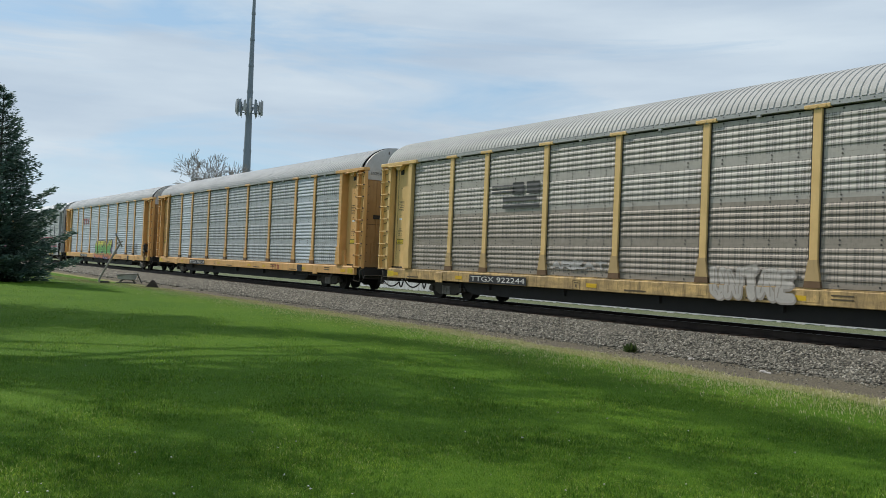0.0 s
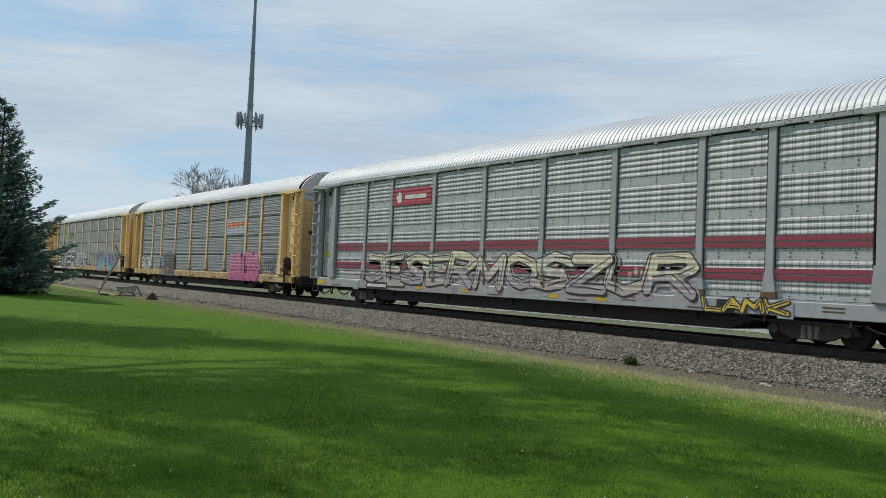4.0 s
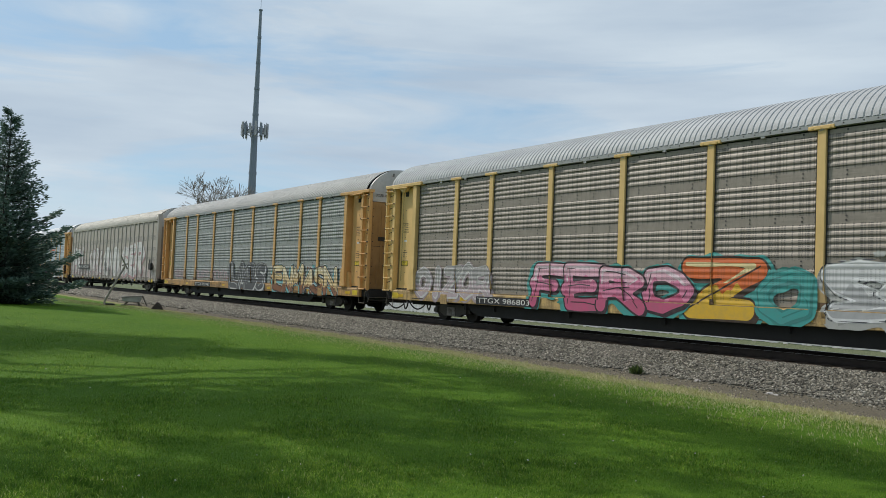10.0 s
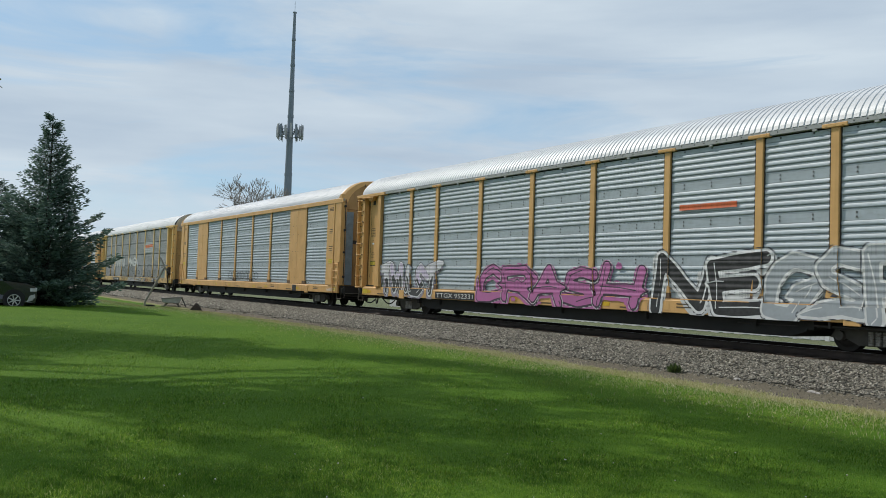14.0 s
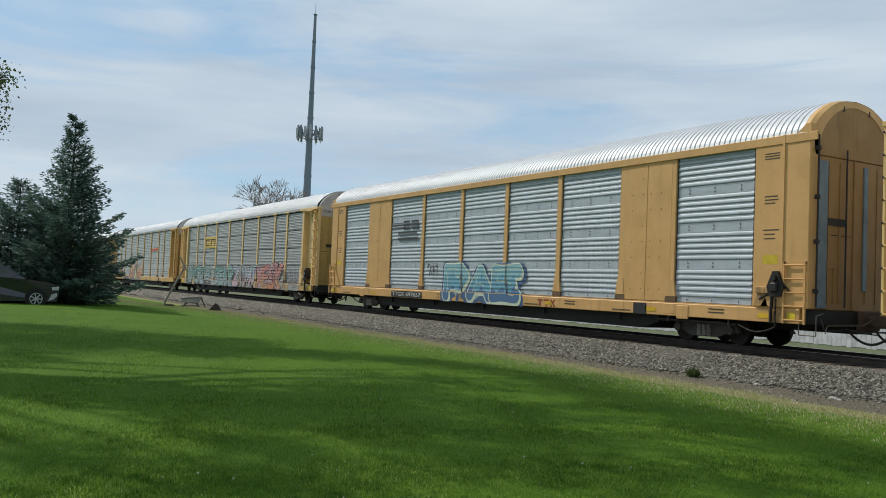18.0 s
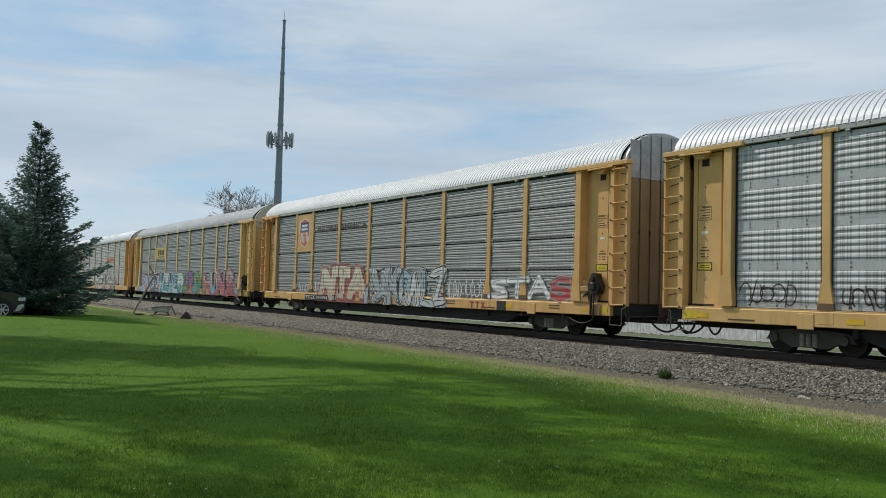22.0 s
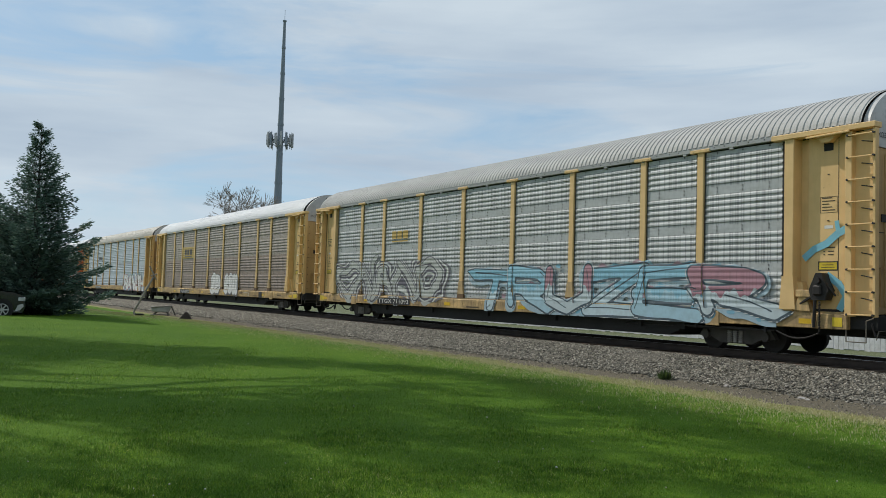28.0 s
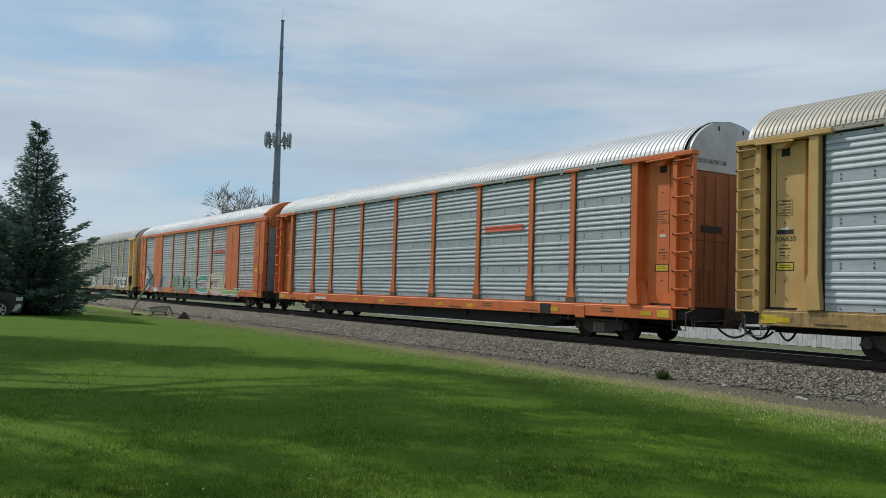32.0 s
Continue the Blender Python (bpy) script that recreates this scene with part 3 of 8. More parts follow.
    def stroke(self, pts, width, layer, m):
        left, right = [], []
        for i, (x, z) in enumerate(pts):
            ax, az = pts[max(0, i - 1)]
            bx, bz = pts[min(len(pts) - 1, i + 1)]
            d = math.hypot(bx - ax, bz - az) or 1.0
            nx, nz = -(bz - az) / d * width / 2, (bx - ax) / d * width / 2
            left.append((x + nx, z + nz))
            right.append((x - nx, z - nz))
        n = len(pts)
        self.shape(left + right, [(i, n + i, n + i + 1, i + 1) for i in range(n - 1)], layer, m)

    def tag(self, body, x0, x1, z0, z1, colour, seed, pitch, width=0.035, layer=0.012):
        """A quick name in single strokes."""
        rnd = random.Random(seed)
        m = spray(colour, pitch)
        step, k = (x1 - x0) / len(body), 0
        for i, ch in enumerate(body):
            drop, tilt = rnd.uniform(-0.12, 0.12), rnd.uniform(-0.1, 0.2)
            for line in STROKES[ch]:
                pts = [(x0 + step * (i + 0.1 + 0.8 * a + tilt * (b - 0.5)), z0 + (z1 - z0) * (b + drop)) for a, b in line]
                fine = [pts[0]] + [((a[0] + b[0]) / 2, (a[1] + b[1]) / 2) for a, b in zip(pts, pts[1:])] + [pts[-1]]
                self.stroke(pts if len(pts) < 4 else fine, width, layer + 0.0003 * (k % 7), m)
                k += 1

    def scribble(self, x0, x1, z0, z1, colour, seed, pitch, loops=5, width=0.035, layer=0.012):
        """A tag in one line, with loops and strokes that cannot be read."""
        rnd = random.Random(seed)
        m = spray(colour, pitch)
        step = (x1 - x0) / loops
        for i in range(loops):
            cx, cz = x0 + step * (i + 0.5), (z0 + z1) / 2
            a0, turn = rnd.uniform(0, 6.28), rnd.choice((-1, 1)) * rnd.uniform(3.5, 6.8)
            rx, rz = step * rnd.uniform(0.4, 0.62), (z1 - z0) * rnd.uniform(0.3, 0.5)
            pts = [(cx + rx * math.cos(a0 + turn * k / 14), cz + rz * math.sin(a0 + turn * k / 14) * (1 - 0.3 * k / 14)) for k in range(15)]
            self.stroke(pts, width, layer + 0.0004 * (i % 3), m)
            if rnd.random() < 0.6:
                self.stroke([(cx + rnd.uniform(-rx, rx), z0), (cx + rnd.uniform(-rx, rx), z1)], width, layer + 0.0015 + 0.0004 * (i % 3), m)

    def place(self, car, name, label, posts, front=1.556):
        """Cuts the paint at post edges and lays each part on the surface it covers."""
        if not self.f:
            return
        me = quad_mesh(name, self.v, self.f, self.s)
        bm = bmesh.new()
        bm.from_mesh(me)
        bpy.data.meshes.remove(me)
        lo, hi = min(p[0] for p in self.v), max(p[0] for p in self.v)
        wide = len(posts) < 12
        cuts = [(p + s, (1, 0, 0)) for p in posts for s in ((-0.1, 0.1) if wide else (-0.075, 0.075)) if lo < p + s < hi]
        for c, no in cuts:
            bmesh.ops.bisect_plane(bm, geom=bm.verts[:] + bm.edges[:] + bm.faces[:], plane_co=(c, 0, 0), plane_no=no)
        if cuts and wide:      # along the slanting edges of the flared feet
            bmesh.ops.bisect_plane(bm, geom=bm.verts[:] + bm.edges[:] + bm.faces[:], plane_co=(0, 0, 1.56), plane_no=(0, 0, 1))
            for c in [(p, s) for p in posts for s in (-1, 1) if lo - 0.2 < p < hi + 0.2]:
                near_by = [f for f in bm.faces if abs(f.calc_center_median().x - c[0]) < 0.6 and f.calc_center_median().z < 1.57]
                geom = near_by + list({e for f in near_by for e in f.edges}) + list({v for f in near_by for v in f.verts})
                bmesh.ops.bisect_plane(bm, geom=geom, plane_co=(c[0] + c[1] * 0.2, 0, 0.968), plane_no=(0.592, 0, c[1] * 0.096))
        if min(p[2] for p in self.v) < 0.94:
            bmesh.ops.bisect_plane(bm, geom=bm.verts[:] + bm.edges[:] + bm.faces[:], plane_co=(0, 0, 0.945), plane_no=(0, 0, 1))
            bmesh.ops.bisect_plane(bm, geom=bm.verts[:] + bm.edges[:] + bm.faces[:], plane_co=(0, 0, 0.575), plane_no=(0, 0, -1), clear_outer=True)
        verts, faces, slots = [], [], []
        for f in bm.faces:
            c = f.calc_center_median()
            base = front
            if c.z < 0.945:
                base = 1.606
            elif any(abs(c.x - p) < (0.2 - 0.1622 * (min(c.z, 1.56) - 0.968) + 0.001 if wide else 0.075) for p in posts):
                base = (1.595 if c.z < 1.56 else 1.578) if wide else 1.608
            ring = [(v.co.x, -base - v.co.y, v.co.z) for v in f.verts]
            turn = sum(p[0] * q[2] - q[0] * p[2] for p, q in zip(ring, ring[1:] + ring[:1]))
            if turn < 0:
                ring.reverse()
            faces.append(tuple(range(len(verts), len(verts) + len(ring))))
            verts += ring
            slots.append(f.material_index)
        bm.free()
        part(name, quad_mesh(name, verts, faces, slots), self.mats, car, label)


# ---------------------------------------------------------------- ground
def lawn_height(x, y):
    k = min(1.0, max(0.0, (-y - 6.0) / 12.0))
    return -0.62 + 0.17 * k * k * (3 - 2 * k) + 0.03 * math.sin(x * 0.21 + y * 0.13) * min(1, max(0, (-y - 6) / 3))


def build_ground():
    xs = sorted(set([-3000, -1500, -900, -500, -300, -200, -140] + [-110 + 1.0 * i for i in range(141)] + [40, 60, 100, 200, 400, 900, 1500, 3000]))
    ys = sorted(set([-3000, -1200, -500, -250, -120, -80, -60] + [-50 + 1.0 * i for i in range(81)] + [40, 60, 100, 200, 500, 1200, 3000]))
    verts = [(x, y, lawn_height(x, y) if abs(x) < 300 and abs(y) < 130 else -0.5) for y in ys for x in xs]
    nx = len(xs)
    faces = [(j * nx + i, j * nx + i + 1, (j + 1) * nx + i + 1, (j + 1) * nx + i) for j in range(len(ys) - 1) for i in range(nx - 1)]
    me = quad_mesh("ground", verts, faces, smooth=True)
    ob = part("ground", me, ground_material())
    return tagged(ob, "mown green lawn with a bare earth strip beside the railway", "ground", kind="structure")


build_ground()

STONE = stone_material()


def build_ballast():
    prof = [(-4.1, -0.69), (-3.5, -0.6), (-2.7, -0.42), (-2.0, -0.275), (-1.5, -0.25), (0, -0.25), (1.5, -0.212), (2.0, -0.235), (2.6, -0.36), (3.6, -0.68)]
    xs = [-900, -400, -200] + [-120 + i * 0.8 for i in range(176)] + [60, 200, 800]
    rnd = random.Random(4)
    verts = []
    for x in xs:
        for y, z in prof:
            verts.append((x, y + rnd.uniform(-0.12, 0.12), z + rnd.uniform(-0.02, 0.02)))
    n = len(prof)
    faces = [(i * n + j, (i + 1) * n + j, (i + 1) * n + j + 1, i * n + j + 1) for i in range(len(xs) - 1) for j in range(n - 1)]
    t = Tree("ballast_bed")
    fine = t.noise(t.co, 11.0, 6, 0.75)
    mid = t.noise(t.co, 0.8, 3)
    col = t.ramp(fine, [(0.3, (0.04, 0.036, 0.029)), (0.55, (0.125, 0.113, 0.092)), (0.75, (0.22, 0.2, 0.17))])
    t.bump(fine, 1.0, 0.06)
    bed = part("ballast_bed", quad_mesh("ballast_bed", verts, faces), t.done(t.mix(t.math("MULTIPLY", mid, 0.55), col, (0.15, 0.132, 0.1)), 0.95))
    return tagged(bed, "grey crushed stone ballast bed under the railway", "ballast", kind="structure")


build_ballast()


def scatter(name, count, place, shapes, mat, label, category, seed):
    """Many small pieces joined in one object: each is a shape, turned and scaled."""
    rng = np.random.default_rng(seed)
    pos, size = place(rng, count)
    count = len(pos)
    which = rng.integers(0, len(shapes), count)
    vs, fs, base = [], [], 0
    for k, (sv, sf) in enumerate(shapes):
        idx = np.nonzero(which == k)[0]
        m = len(idx)
        a, b = rng.uniform(0, 2 * np.pi, m), rng.uniform(-0.6, 0.6, m)
        ca, sa, cb, sb = np.cos(a), np.sin(a), np.cos(b), np.sin(b)
        p = sv[None] * size[idx][:, None, None]
        y2 = p[..., 1] * cb[:, None] - p[..., 2] * sb[:, None]
        z2 = p[..., 1] * sb[:, None] + p[..., 2] * cb[:, None]
        x3 = p[..., 0] * ca[:, None] - y2 * sa[:, None]
        y3 = p[..., 0] * sa[:, None] + y2 * ca[:, None]
        q = np.stack([x3, y3, z2], -1) + pos[idx][:, None]
        vs.append(q.reshape(-1, 3))
        fs.append((sf[None] + (base + np.arange(m) * len(sv))[:, None, None]).reshape(-1, 3))
        base += m * len(sv)
    v, f = np.concatenate(vs), np.concatenate(fs)
    me = bpy.data.meshes.new(name)
    me.vertices.add(len(v))
    me.vertices.foreach_set("co", v.ravel().astype(np.float32))
    me.loops.add(f.size)
    me.loops.foreach_set("vertex_index", f.ravel().astype(np.int32))
    me.polygons.add(len(f))
    me.polygons.foreach_set("loop_start", np.arange(0, f.size, 3, dtype=np.int32))
    me.update(calc_edges=True)
    ob = part(name, me, mat)
    return tagged(ob, label, category, kind="stuff")


def rock_shapes(n, seed):
    rng = np.random.default_rng(seed)
    out = []
    for _ in range(n):
        v = np.array([(1, 0, 0), (-1, 0, 0), (0, 1, 0), (0, -1, 0), (0, 0, 1), (0, 0, -1)], float) * rng.uniform(0.6, 1.25, (6, 3))
        v += rng.uniform(-0.3, 0.3, v.shape)
        v *= np.array([1.0, 0.8, 0.65])
        f = np.array([(0, 2, 4), (2, 1, 4), (1, 3, 4), (3, 0, 4), (2, 0, 5), (1, 2, 5), (3, 1, 5), (0, 3, 5)])
        out.append((v, f))
    return out


def ballast_places(rng, n):
    x = -2.0 - 80 * rng.random(n) ** 1.25
    y = np.where(rng.random(n) < 0.95, -1.4 - 2.15 * rng.random(n), -3.4 - np.abs(rng.normal(0, 0.5, n)))
    z = np.interp(y, [-9, -3.8, -3.5, -2.7, -2.0, -1.5], [-0.625, -0.625, -0.6, -0.42, -0.278, -0.25])
    far = 1 + np.clip((-x - 15) / 40, 0, 1.2)
    keep = rng.random(n) > np.clip((-x - 24) / 16, 0, 1) * np.clip((-2.9 - y) / 0.8, 0, 0.93)
    x, y, z, far, n = x[keep], y[keep], z[keep], far[keep], int(keep.sum())
    return np.stack([x, y, z + 0.012], -1), np.where(y < -3.9, rng.uniform(0.01, 0.03, n), rng.uniform(0.02, 0.05, n)) * far


scatter("ballast_stones", 105000, ballast_places, rock_shapes(8, 3), STONE, "grey broken stones of the railway ballast", "gravel", 5)


def blade_shapes():
    out = []
    for bend in (0.15, 0.4, 0.7, -0.3):
        v = np.array([(-0.07, 0, 0), (0.07, 0, 0), (0.05, bend * 0.3, 0.6), (-0.02, bend, 1.0)], float)
        out.append((v, np.array([(0, 1, 2), (0, 2, 3)])))
    return out


def lawn_z(x, y):
    k = np.clip((-y - 6) / 12, 0, 1)
    return -0.62 + 0.17 * k * k * (3 - 2 * k) + 0.03 * np.sin(x * 0.21 + y * 0.13) * np.clip((-y - 6) / 3, 0, 1)


def lawn_edge(x):
    """Where the lawn ends: close to the ballast further off, then back round the leaning post."""
    return np.interp(x, [-62, -50, -44, -30, -22, -17, -12, -8, -5], [-7.2, -6.7, -5.3, -4.9, -4.9, -5.05, -5.3, -5.6, -5.65]) + 0.1 * np.sin(x * 0.9) + 0.1 * np.sin(x * 2.3 + 1) + 0.06 * np.sin(x * 6.1)


def round_the_eye(rng, n, near, far, a0, a1):
    """Places on the ground, thick close to where one stands and thinner away from it."""
    r = 1 / rng.uniform(1 / far, 1 / near, n)
    a = np.radians(rng.uniform(a0, a1, n) + rng.normal(0, 5, n))
    r = r * np.exp(-np.abs(rng.normal(0, 0.12, n)))
    return EYE[0] - r * np.sin(a), EYE[1] + r * np.cos(a), r


def blade_places(rng, n):
    x, y, r = round_the_eye(rng, n, 4.6, 60, 20, 98)
    m = n // 7
    spread, turn = 26 * np.sqrt(rng.random(m)), rng.uniform(0, 2 * np.pi, m)
    x[:m], y[:m], r[:m] = EYE[0] + spread * np.cos(turn), EYE[1] + spread * np.sin(turn), spread
    keep = y < lawn_edge(x) - rng.random(len(x)) ** 2 * 0.45
    x, y, r = x[keep], y[keep], r[keep]
    return np.stack([x, y, lawn_z(x, y) - 0.005], -1), (0.012 + 0.017 * rng.random(len(x)) ** 2) * (1 + 0.03 * np.minimum(r, 40)) * (1 + 0.35 * np.sin(2.1 * x + 1.3 * y) * np.sin(1.7 * y - 0.8 * x))


scatter("lawn_grass", 820000, blade_places, blade_shapes(), grass_material(), "short bright green grass blades of the lawn", "grass", 9)


def straw_places(rng, n):
    x = -2 - 60 * rng.random(n) ** 1.3
    y = lawn_edge(x) + np.where(rng.random(n) < 0.5, rng.normal(-0.1, 0.22, n), -np.abs(rng.normal(0.2, 1.0, n)))
    return np.stack([x, y, lawn_z(x, y) - 0.004], -1), rng.uniform(0.025, 0.06, n)


def straw_material():
    t = Tree("dry_grass")
    geo = t.n.new("ShaderNodeNewGeometry")
    return t.done(t.ramp(geo.outputs["Random Per Island"], [(0.0, (0.28, 0.32, 0.08)), (0.4, (0.5, 0.46, 0.22)), (1.0, (0.64, 0.56, 0.37))]), 0.8)


scatter("dry_grass", 80000, straw_places, blade_shapes(), straw_material(), "dry straw-coloured grass along the edge of the lawn", "grass", 19)


def pebble_places(rng, n):
    x = -2 - 58 * rng.random(n) ** 1.4
    y = -3.8 - 1.5 * rng.random(n) ** 1.4
    return np.stack([x, y, np.full(n, -0.625)], -1), rng.uniform(0.008, 0.028, n)


scatter("gravel", 9000, pebble_places, rock_shapes(5, 7), STONE, "small loose gravel on the bare earth strip", "gravel", 23)


# ---------------------------------------------------------------- railway track
RAIL_STEEL = plain((0.075, 0.055, 0.045), 0.7, 0.3)
RAIL_TOP = plain((0.5, 0.5, 0.5), 0.3, 0.9)
TIE_WOOD = plain((0.125, 0.088, 0.062), 0.9)


def build_track():
    track = tagged(new("railway_track"), "steel rails on dark wooden ties in ballast", "railway track", kind="structure")
    prof = [(-0.075, -0.18), (0.075, -0.18), (0.07, -0.165), (0.012, -0.14), (0.012, -0.045), (0.036, -0.035), (0.036, -0.004), (-0.036, -0.004), (-0.036, -0.035), (-0.012, -0.045), (-0.012, -0.14), (-0.07, -0.165)]
    for y in (-0.754, 0.754):
        xs = (-900, -200, -60, 0, 60, 800)
        n = len(prof)
        verts = [(x, y + py, pz - 0.04) for x in xs for py, pz in prof]
        faces, slots = [], []
        for i in range(len(xs) - 1):
            for j in range(n):
                faces.append((i * n + j, i * n + (j + 1) % n, (i + 1) * n + (j + 1) % n, (i + 1) * n + j))
                slots.append(1 if j == 6 else 0)
        part("rail", quad_mesh("rail", verts, faces, slots), [RAIL_STEEL, RAIL_TOP], track)
    bm = bmesh.new()
    box(bm, -0.11, 0.11, -1.42, 1.3, -0.38, -0.215, bevel=0.012)
    tie = as_mesh("tie", bm)
    rnd = random.Random(8)
    for i in range(150):
        ob = part("tie", tie, TIE_WOOD, track, at=(-76 + i * 0.53, rnd.uniform(-0.1, 0.1), rnd.uniform(-0.02, 0.012)))
        ob.rotation_euler = (0, 0, rnd.uniform(-0.02, 0.02))
    return track


build_track()
# ---------------------------------------------------------------- auto carrier cars
POSTS = (-9.09, -7.16, -4.30, -1.43, 1.43, 4.30, 7.16, 9.09)
EDGES = (-11.55,) + POSTS + (11.55,)
Z0, ROW, ROWS = 0.975, 0.9425, 4
DARK = plain((0.018, 0.017, 0.016), 0.8)
STEEL = plain((0.045, 0.04, 0.037), 0.65, 0.3)
SPRING = plain((0.34, 0.32, 0.29), 0.6)
TRUCK = plain((0.085, 0.076, 0.066), 0.75)
WHEEL = plain((0.03, 0.025, 0.022), 0.6, 0.5)
BOLT = plain((0.03, 0.028, 0.026), 0.6)
PAD = plain((0.62, 0.61, 0.56), 0.7)
GREASY = plain((0.022, 0.018, 0.016), 0.55, 0.2)
RUST = plain((0.12, 0.07, 0.045), 0.85)
WHITE_MARK = plain((0.78, 0.77, 0.72), 0.6)
BLACK_MARK = plain((0.02, 0.02, 0.02), 0.6)
PLATE = plain((0.022, 0.022, 0.024), 0.6)
STICKER = plain((0.75, 0.55, 0.03), 0.5)
REFLECT = plain((0.72, 0.45, 0.02), 0.4)
FOOT_DIRT = plain((0.17, 0.1, 0.05), 0.85)
SHAPES = {}
PITCH = {"bolted": 0.1444, "fine": 0.17, "flat": 0.3}


def shape(key, maker):
    if key not in SHAPES:
        SHAPES[key] = maker()
    return SHAPES[key]


def panel_mesh(kind, width):
    """One corrugated sheet of the side, its lower left corner at the origin; the front looks to -y."""
    sec = [(0.0, 0.02), (0.0, 0.0)]
    if kind == "bolted":
        z = 0.11
        for _ in range(5):
            sec += [(z, 0.0), (z + 0.038, 0.001), (z + 0.046, -0.013), (z + 0.062, -0.0185), (z + 0.09, -0.017), (z + 0.115, -0.0105), (z + 0.14, 0.0)]
            z += 0.1444
        sec += [(ROW, 0.0), (ROW, 0.02)]
    elif kind == "fine":
        z = 0.045
        for _ in range(5):
            sec += [(z, 0.004), (z + 0.006, -0.013), (z + 0.03, -0.018), (z + 0.06, -0.014), (z + 0.085, -0.003), (z + 0.09, 0.004), (z + 0.1, -0.008), (z + 0.13, -0.01), (z + 0.15, -0.002)]
            z += 0.17
        sec += [(ROW - 0.04, 0.0), (ROW - 0.04, 0.04)]
    else:
        sec = [(0.0, 0.02), (0.0, -0.004), (ROW, -0.004), (ROW, 0.02)]
    verts, faces, slots = [], [], []
    for z, y in sec:
        pull = 0.02 if y < -0.01 else 0.0
        verts += [(pull, y, z), (width - pull, y, z)]
    for i in range(len(sec) - 1):
        faces.append((2 * i, 2 * i + 1, 2 * i + 3, 2 * i + 2))
        slots.append(0)
    if kind != "flat":
        count = max(2, round(width / 0.75)) if kind == "bolted" else 1
        zs = (0.035, ROW - 0.06) if kind == "bolted" else (ROW - 0.05,)
        for i in range(count):
            x = width * (i + 0.5) / count
            for z in zs:
                w, h = (0.024, 0.046) if kind == "bolted" else (0.02, 0.1)
                n = len(verts)
                verts += [(x - w, -0.008, z + 0.3 * h), (x, -0.014, z), (x + w, -0.008, z + 0.3 * h), (x + w, -0.008, z + 0.7 * h), (x, -0.014, z + h), (x - w, -0.008, z + 0.7 * h)]
                faces.append((n, n + 1, n + 2, n + 3, n + 4, n + 5))
                slots.append(1)
        for x0, x1 in ((-0.012, 0.026), (width - 0.026, width + 0.012)):     # dark strips painting shade and rust into the gap along the posts, with its rivets
            n = len(verts)
            verts += [(x0, -0.007, 0), (x1, -0.007, 0), (x1, -0.007, ROW), (x0, -0.007, ROW)]
            faces.append((n, n + 1, n + 2, n + 3))
            slots.append(1)
            for z in ((0.05, 0.19, 0.33, 0.47, 0.62, 0.76, 0.88) if kind == "bolted" else (0.3, 0.6)):
                n, xm, r = len(verts), (x0 + x1) / 2 + (0.016 if x0 < 0.1 else -0.016), 0.016
                verts += [(xm - r, -0.023, z), (xm, -0.023, z - r), (xm + r, -0.023, z), (xm, -0.023, z + r)]
                faces.append((n, n + 1, n + 2, n + 3))
                slots.append(1)
    if kind == "fine":
        for xc in (0.05, width - 0.05):      # pale wire clips that hook the sheets to the posts
            for zc in (0.055, ROW - 0.1):
                n = len(verts)
                for r in (0.062, 0.036):
                    verts += [(xc + r * math.cos(k * math.pi / 4), -0.026, zc + r * math.sin(k * math.pi / 4)) for k in range(8)]
                faces += [(n + k, n + (k + 1) % 8, n + 8 + (k + 1) % 8, n + 8 + k) for k in range(8)]
                slots += [2] * 8
    return quad_mesh("side_panel", verts, faces, slots)


def post_mesh():
    bm = bmesh.new()
    w = 0.1
    box(bm, -w, w, -1.575, -1.50, Z0, 4.80, bevel=0.01)
    return as_mesh("post", bm)


def post_foot_mesh():
    bm = bmesh.new()
    prism(bm, [(-0.178, 1.11), (0.178, 1.11), (0.104, 1.56), (-0.104, 1.56)], -1.592, -1.52)
    prism(bm, [(-0.2, 0.968), (0.2, 0.968), (0.178, 1.11), (-0.178, 1.11)], -1.589, -1.52, slot=1)
    return as_mesh("foot", bm)


def post_cap_mesh():
    bm = bmesh.new()
    box(bm, -0.3, 0.3, -1.615, -1.53, 4.76, 4.845, bevel=0.01)
    for x in (-0.2, 0, 0.2):
        box(bm, x - 0.02, x + 0.02, -1.623, -1.61, 4.785, 4.815)
    return as_mesh("cap", bm)


def add_posts(car, enamel, cap, foot_c=(0.36, 0.25, 0.14)):
    foot = paint(foot_c, 0.9)
    for p in POSTS:
        post = part("post", shape("post", post_mesh), enamel, car, at=(p, 0, 0))
        part("foot", shape("post_foot", post_foot_mesh), [foot, FOOT_DIRT], post, "stained flared foot")
        if cap:
            part("cap", shape("post_cap", post_cap_mesh), enamel, post)


def roof_profile():
    pts = [(1.585, 4.895), (1.54, 5.04), (1.43, 5.2), (1.27, 5.365), (1.05, 5.525), (0.8, 5.655), (0.5, 5.755), (0.0, 5.805)]
    for _ in range(2):
        cut = [pts[0]]
        for a, b in zip(pts, pts[1:]):
            cut += [(0.75 * a[0] + 0.25 * b[0], 0.75 * a[1] + 0.25 * b[1]), (0.25 * a[0] + 0.75 * b[0], 0.25 * a[1] + 0.75 * b[1])]
        pts = cut + [pts[-1]]
    return [(-y, z) for y, z in pts] + [(y, z) for y, z in pts[-2::-1]]


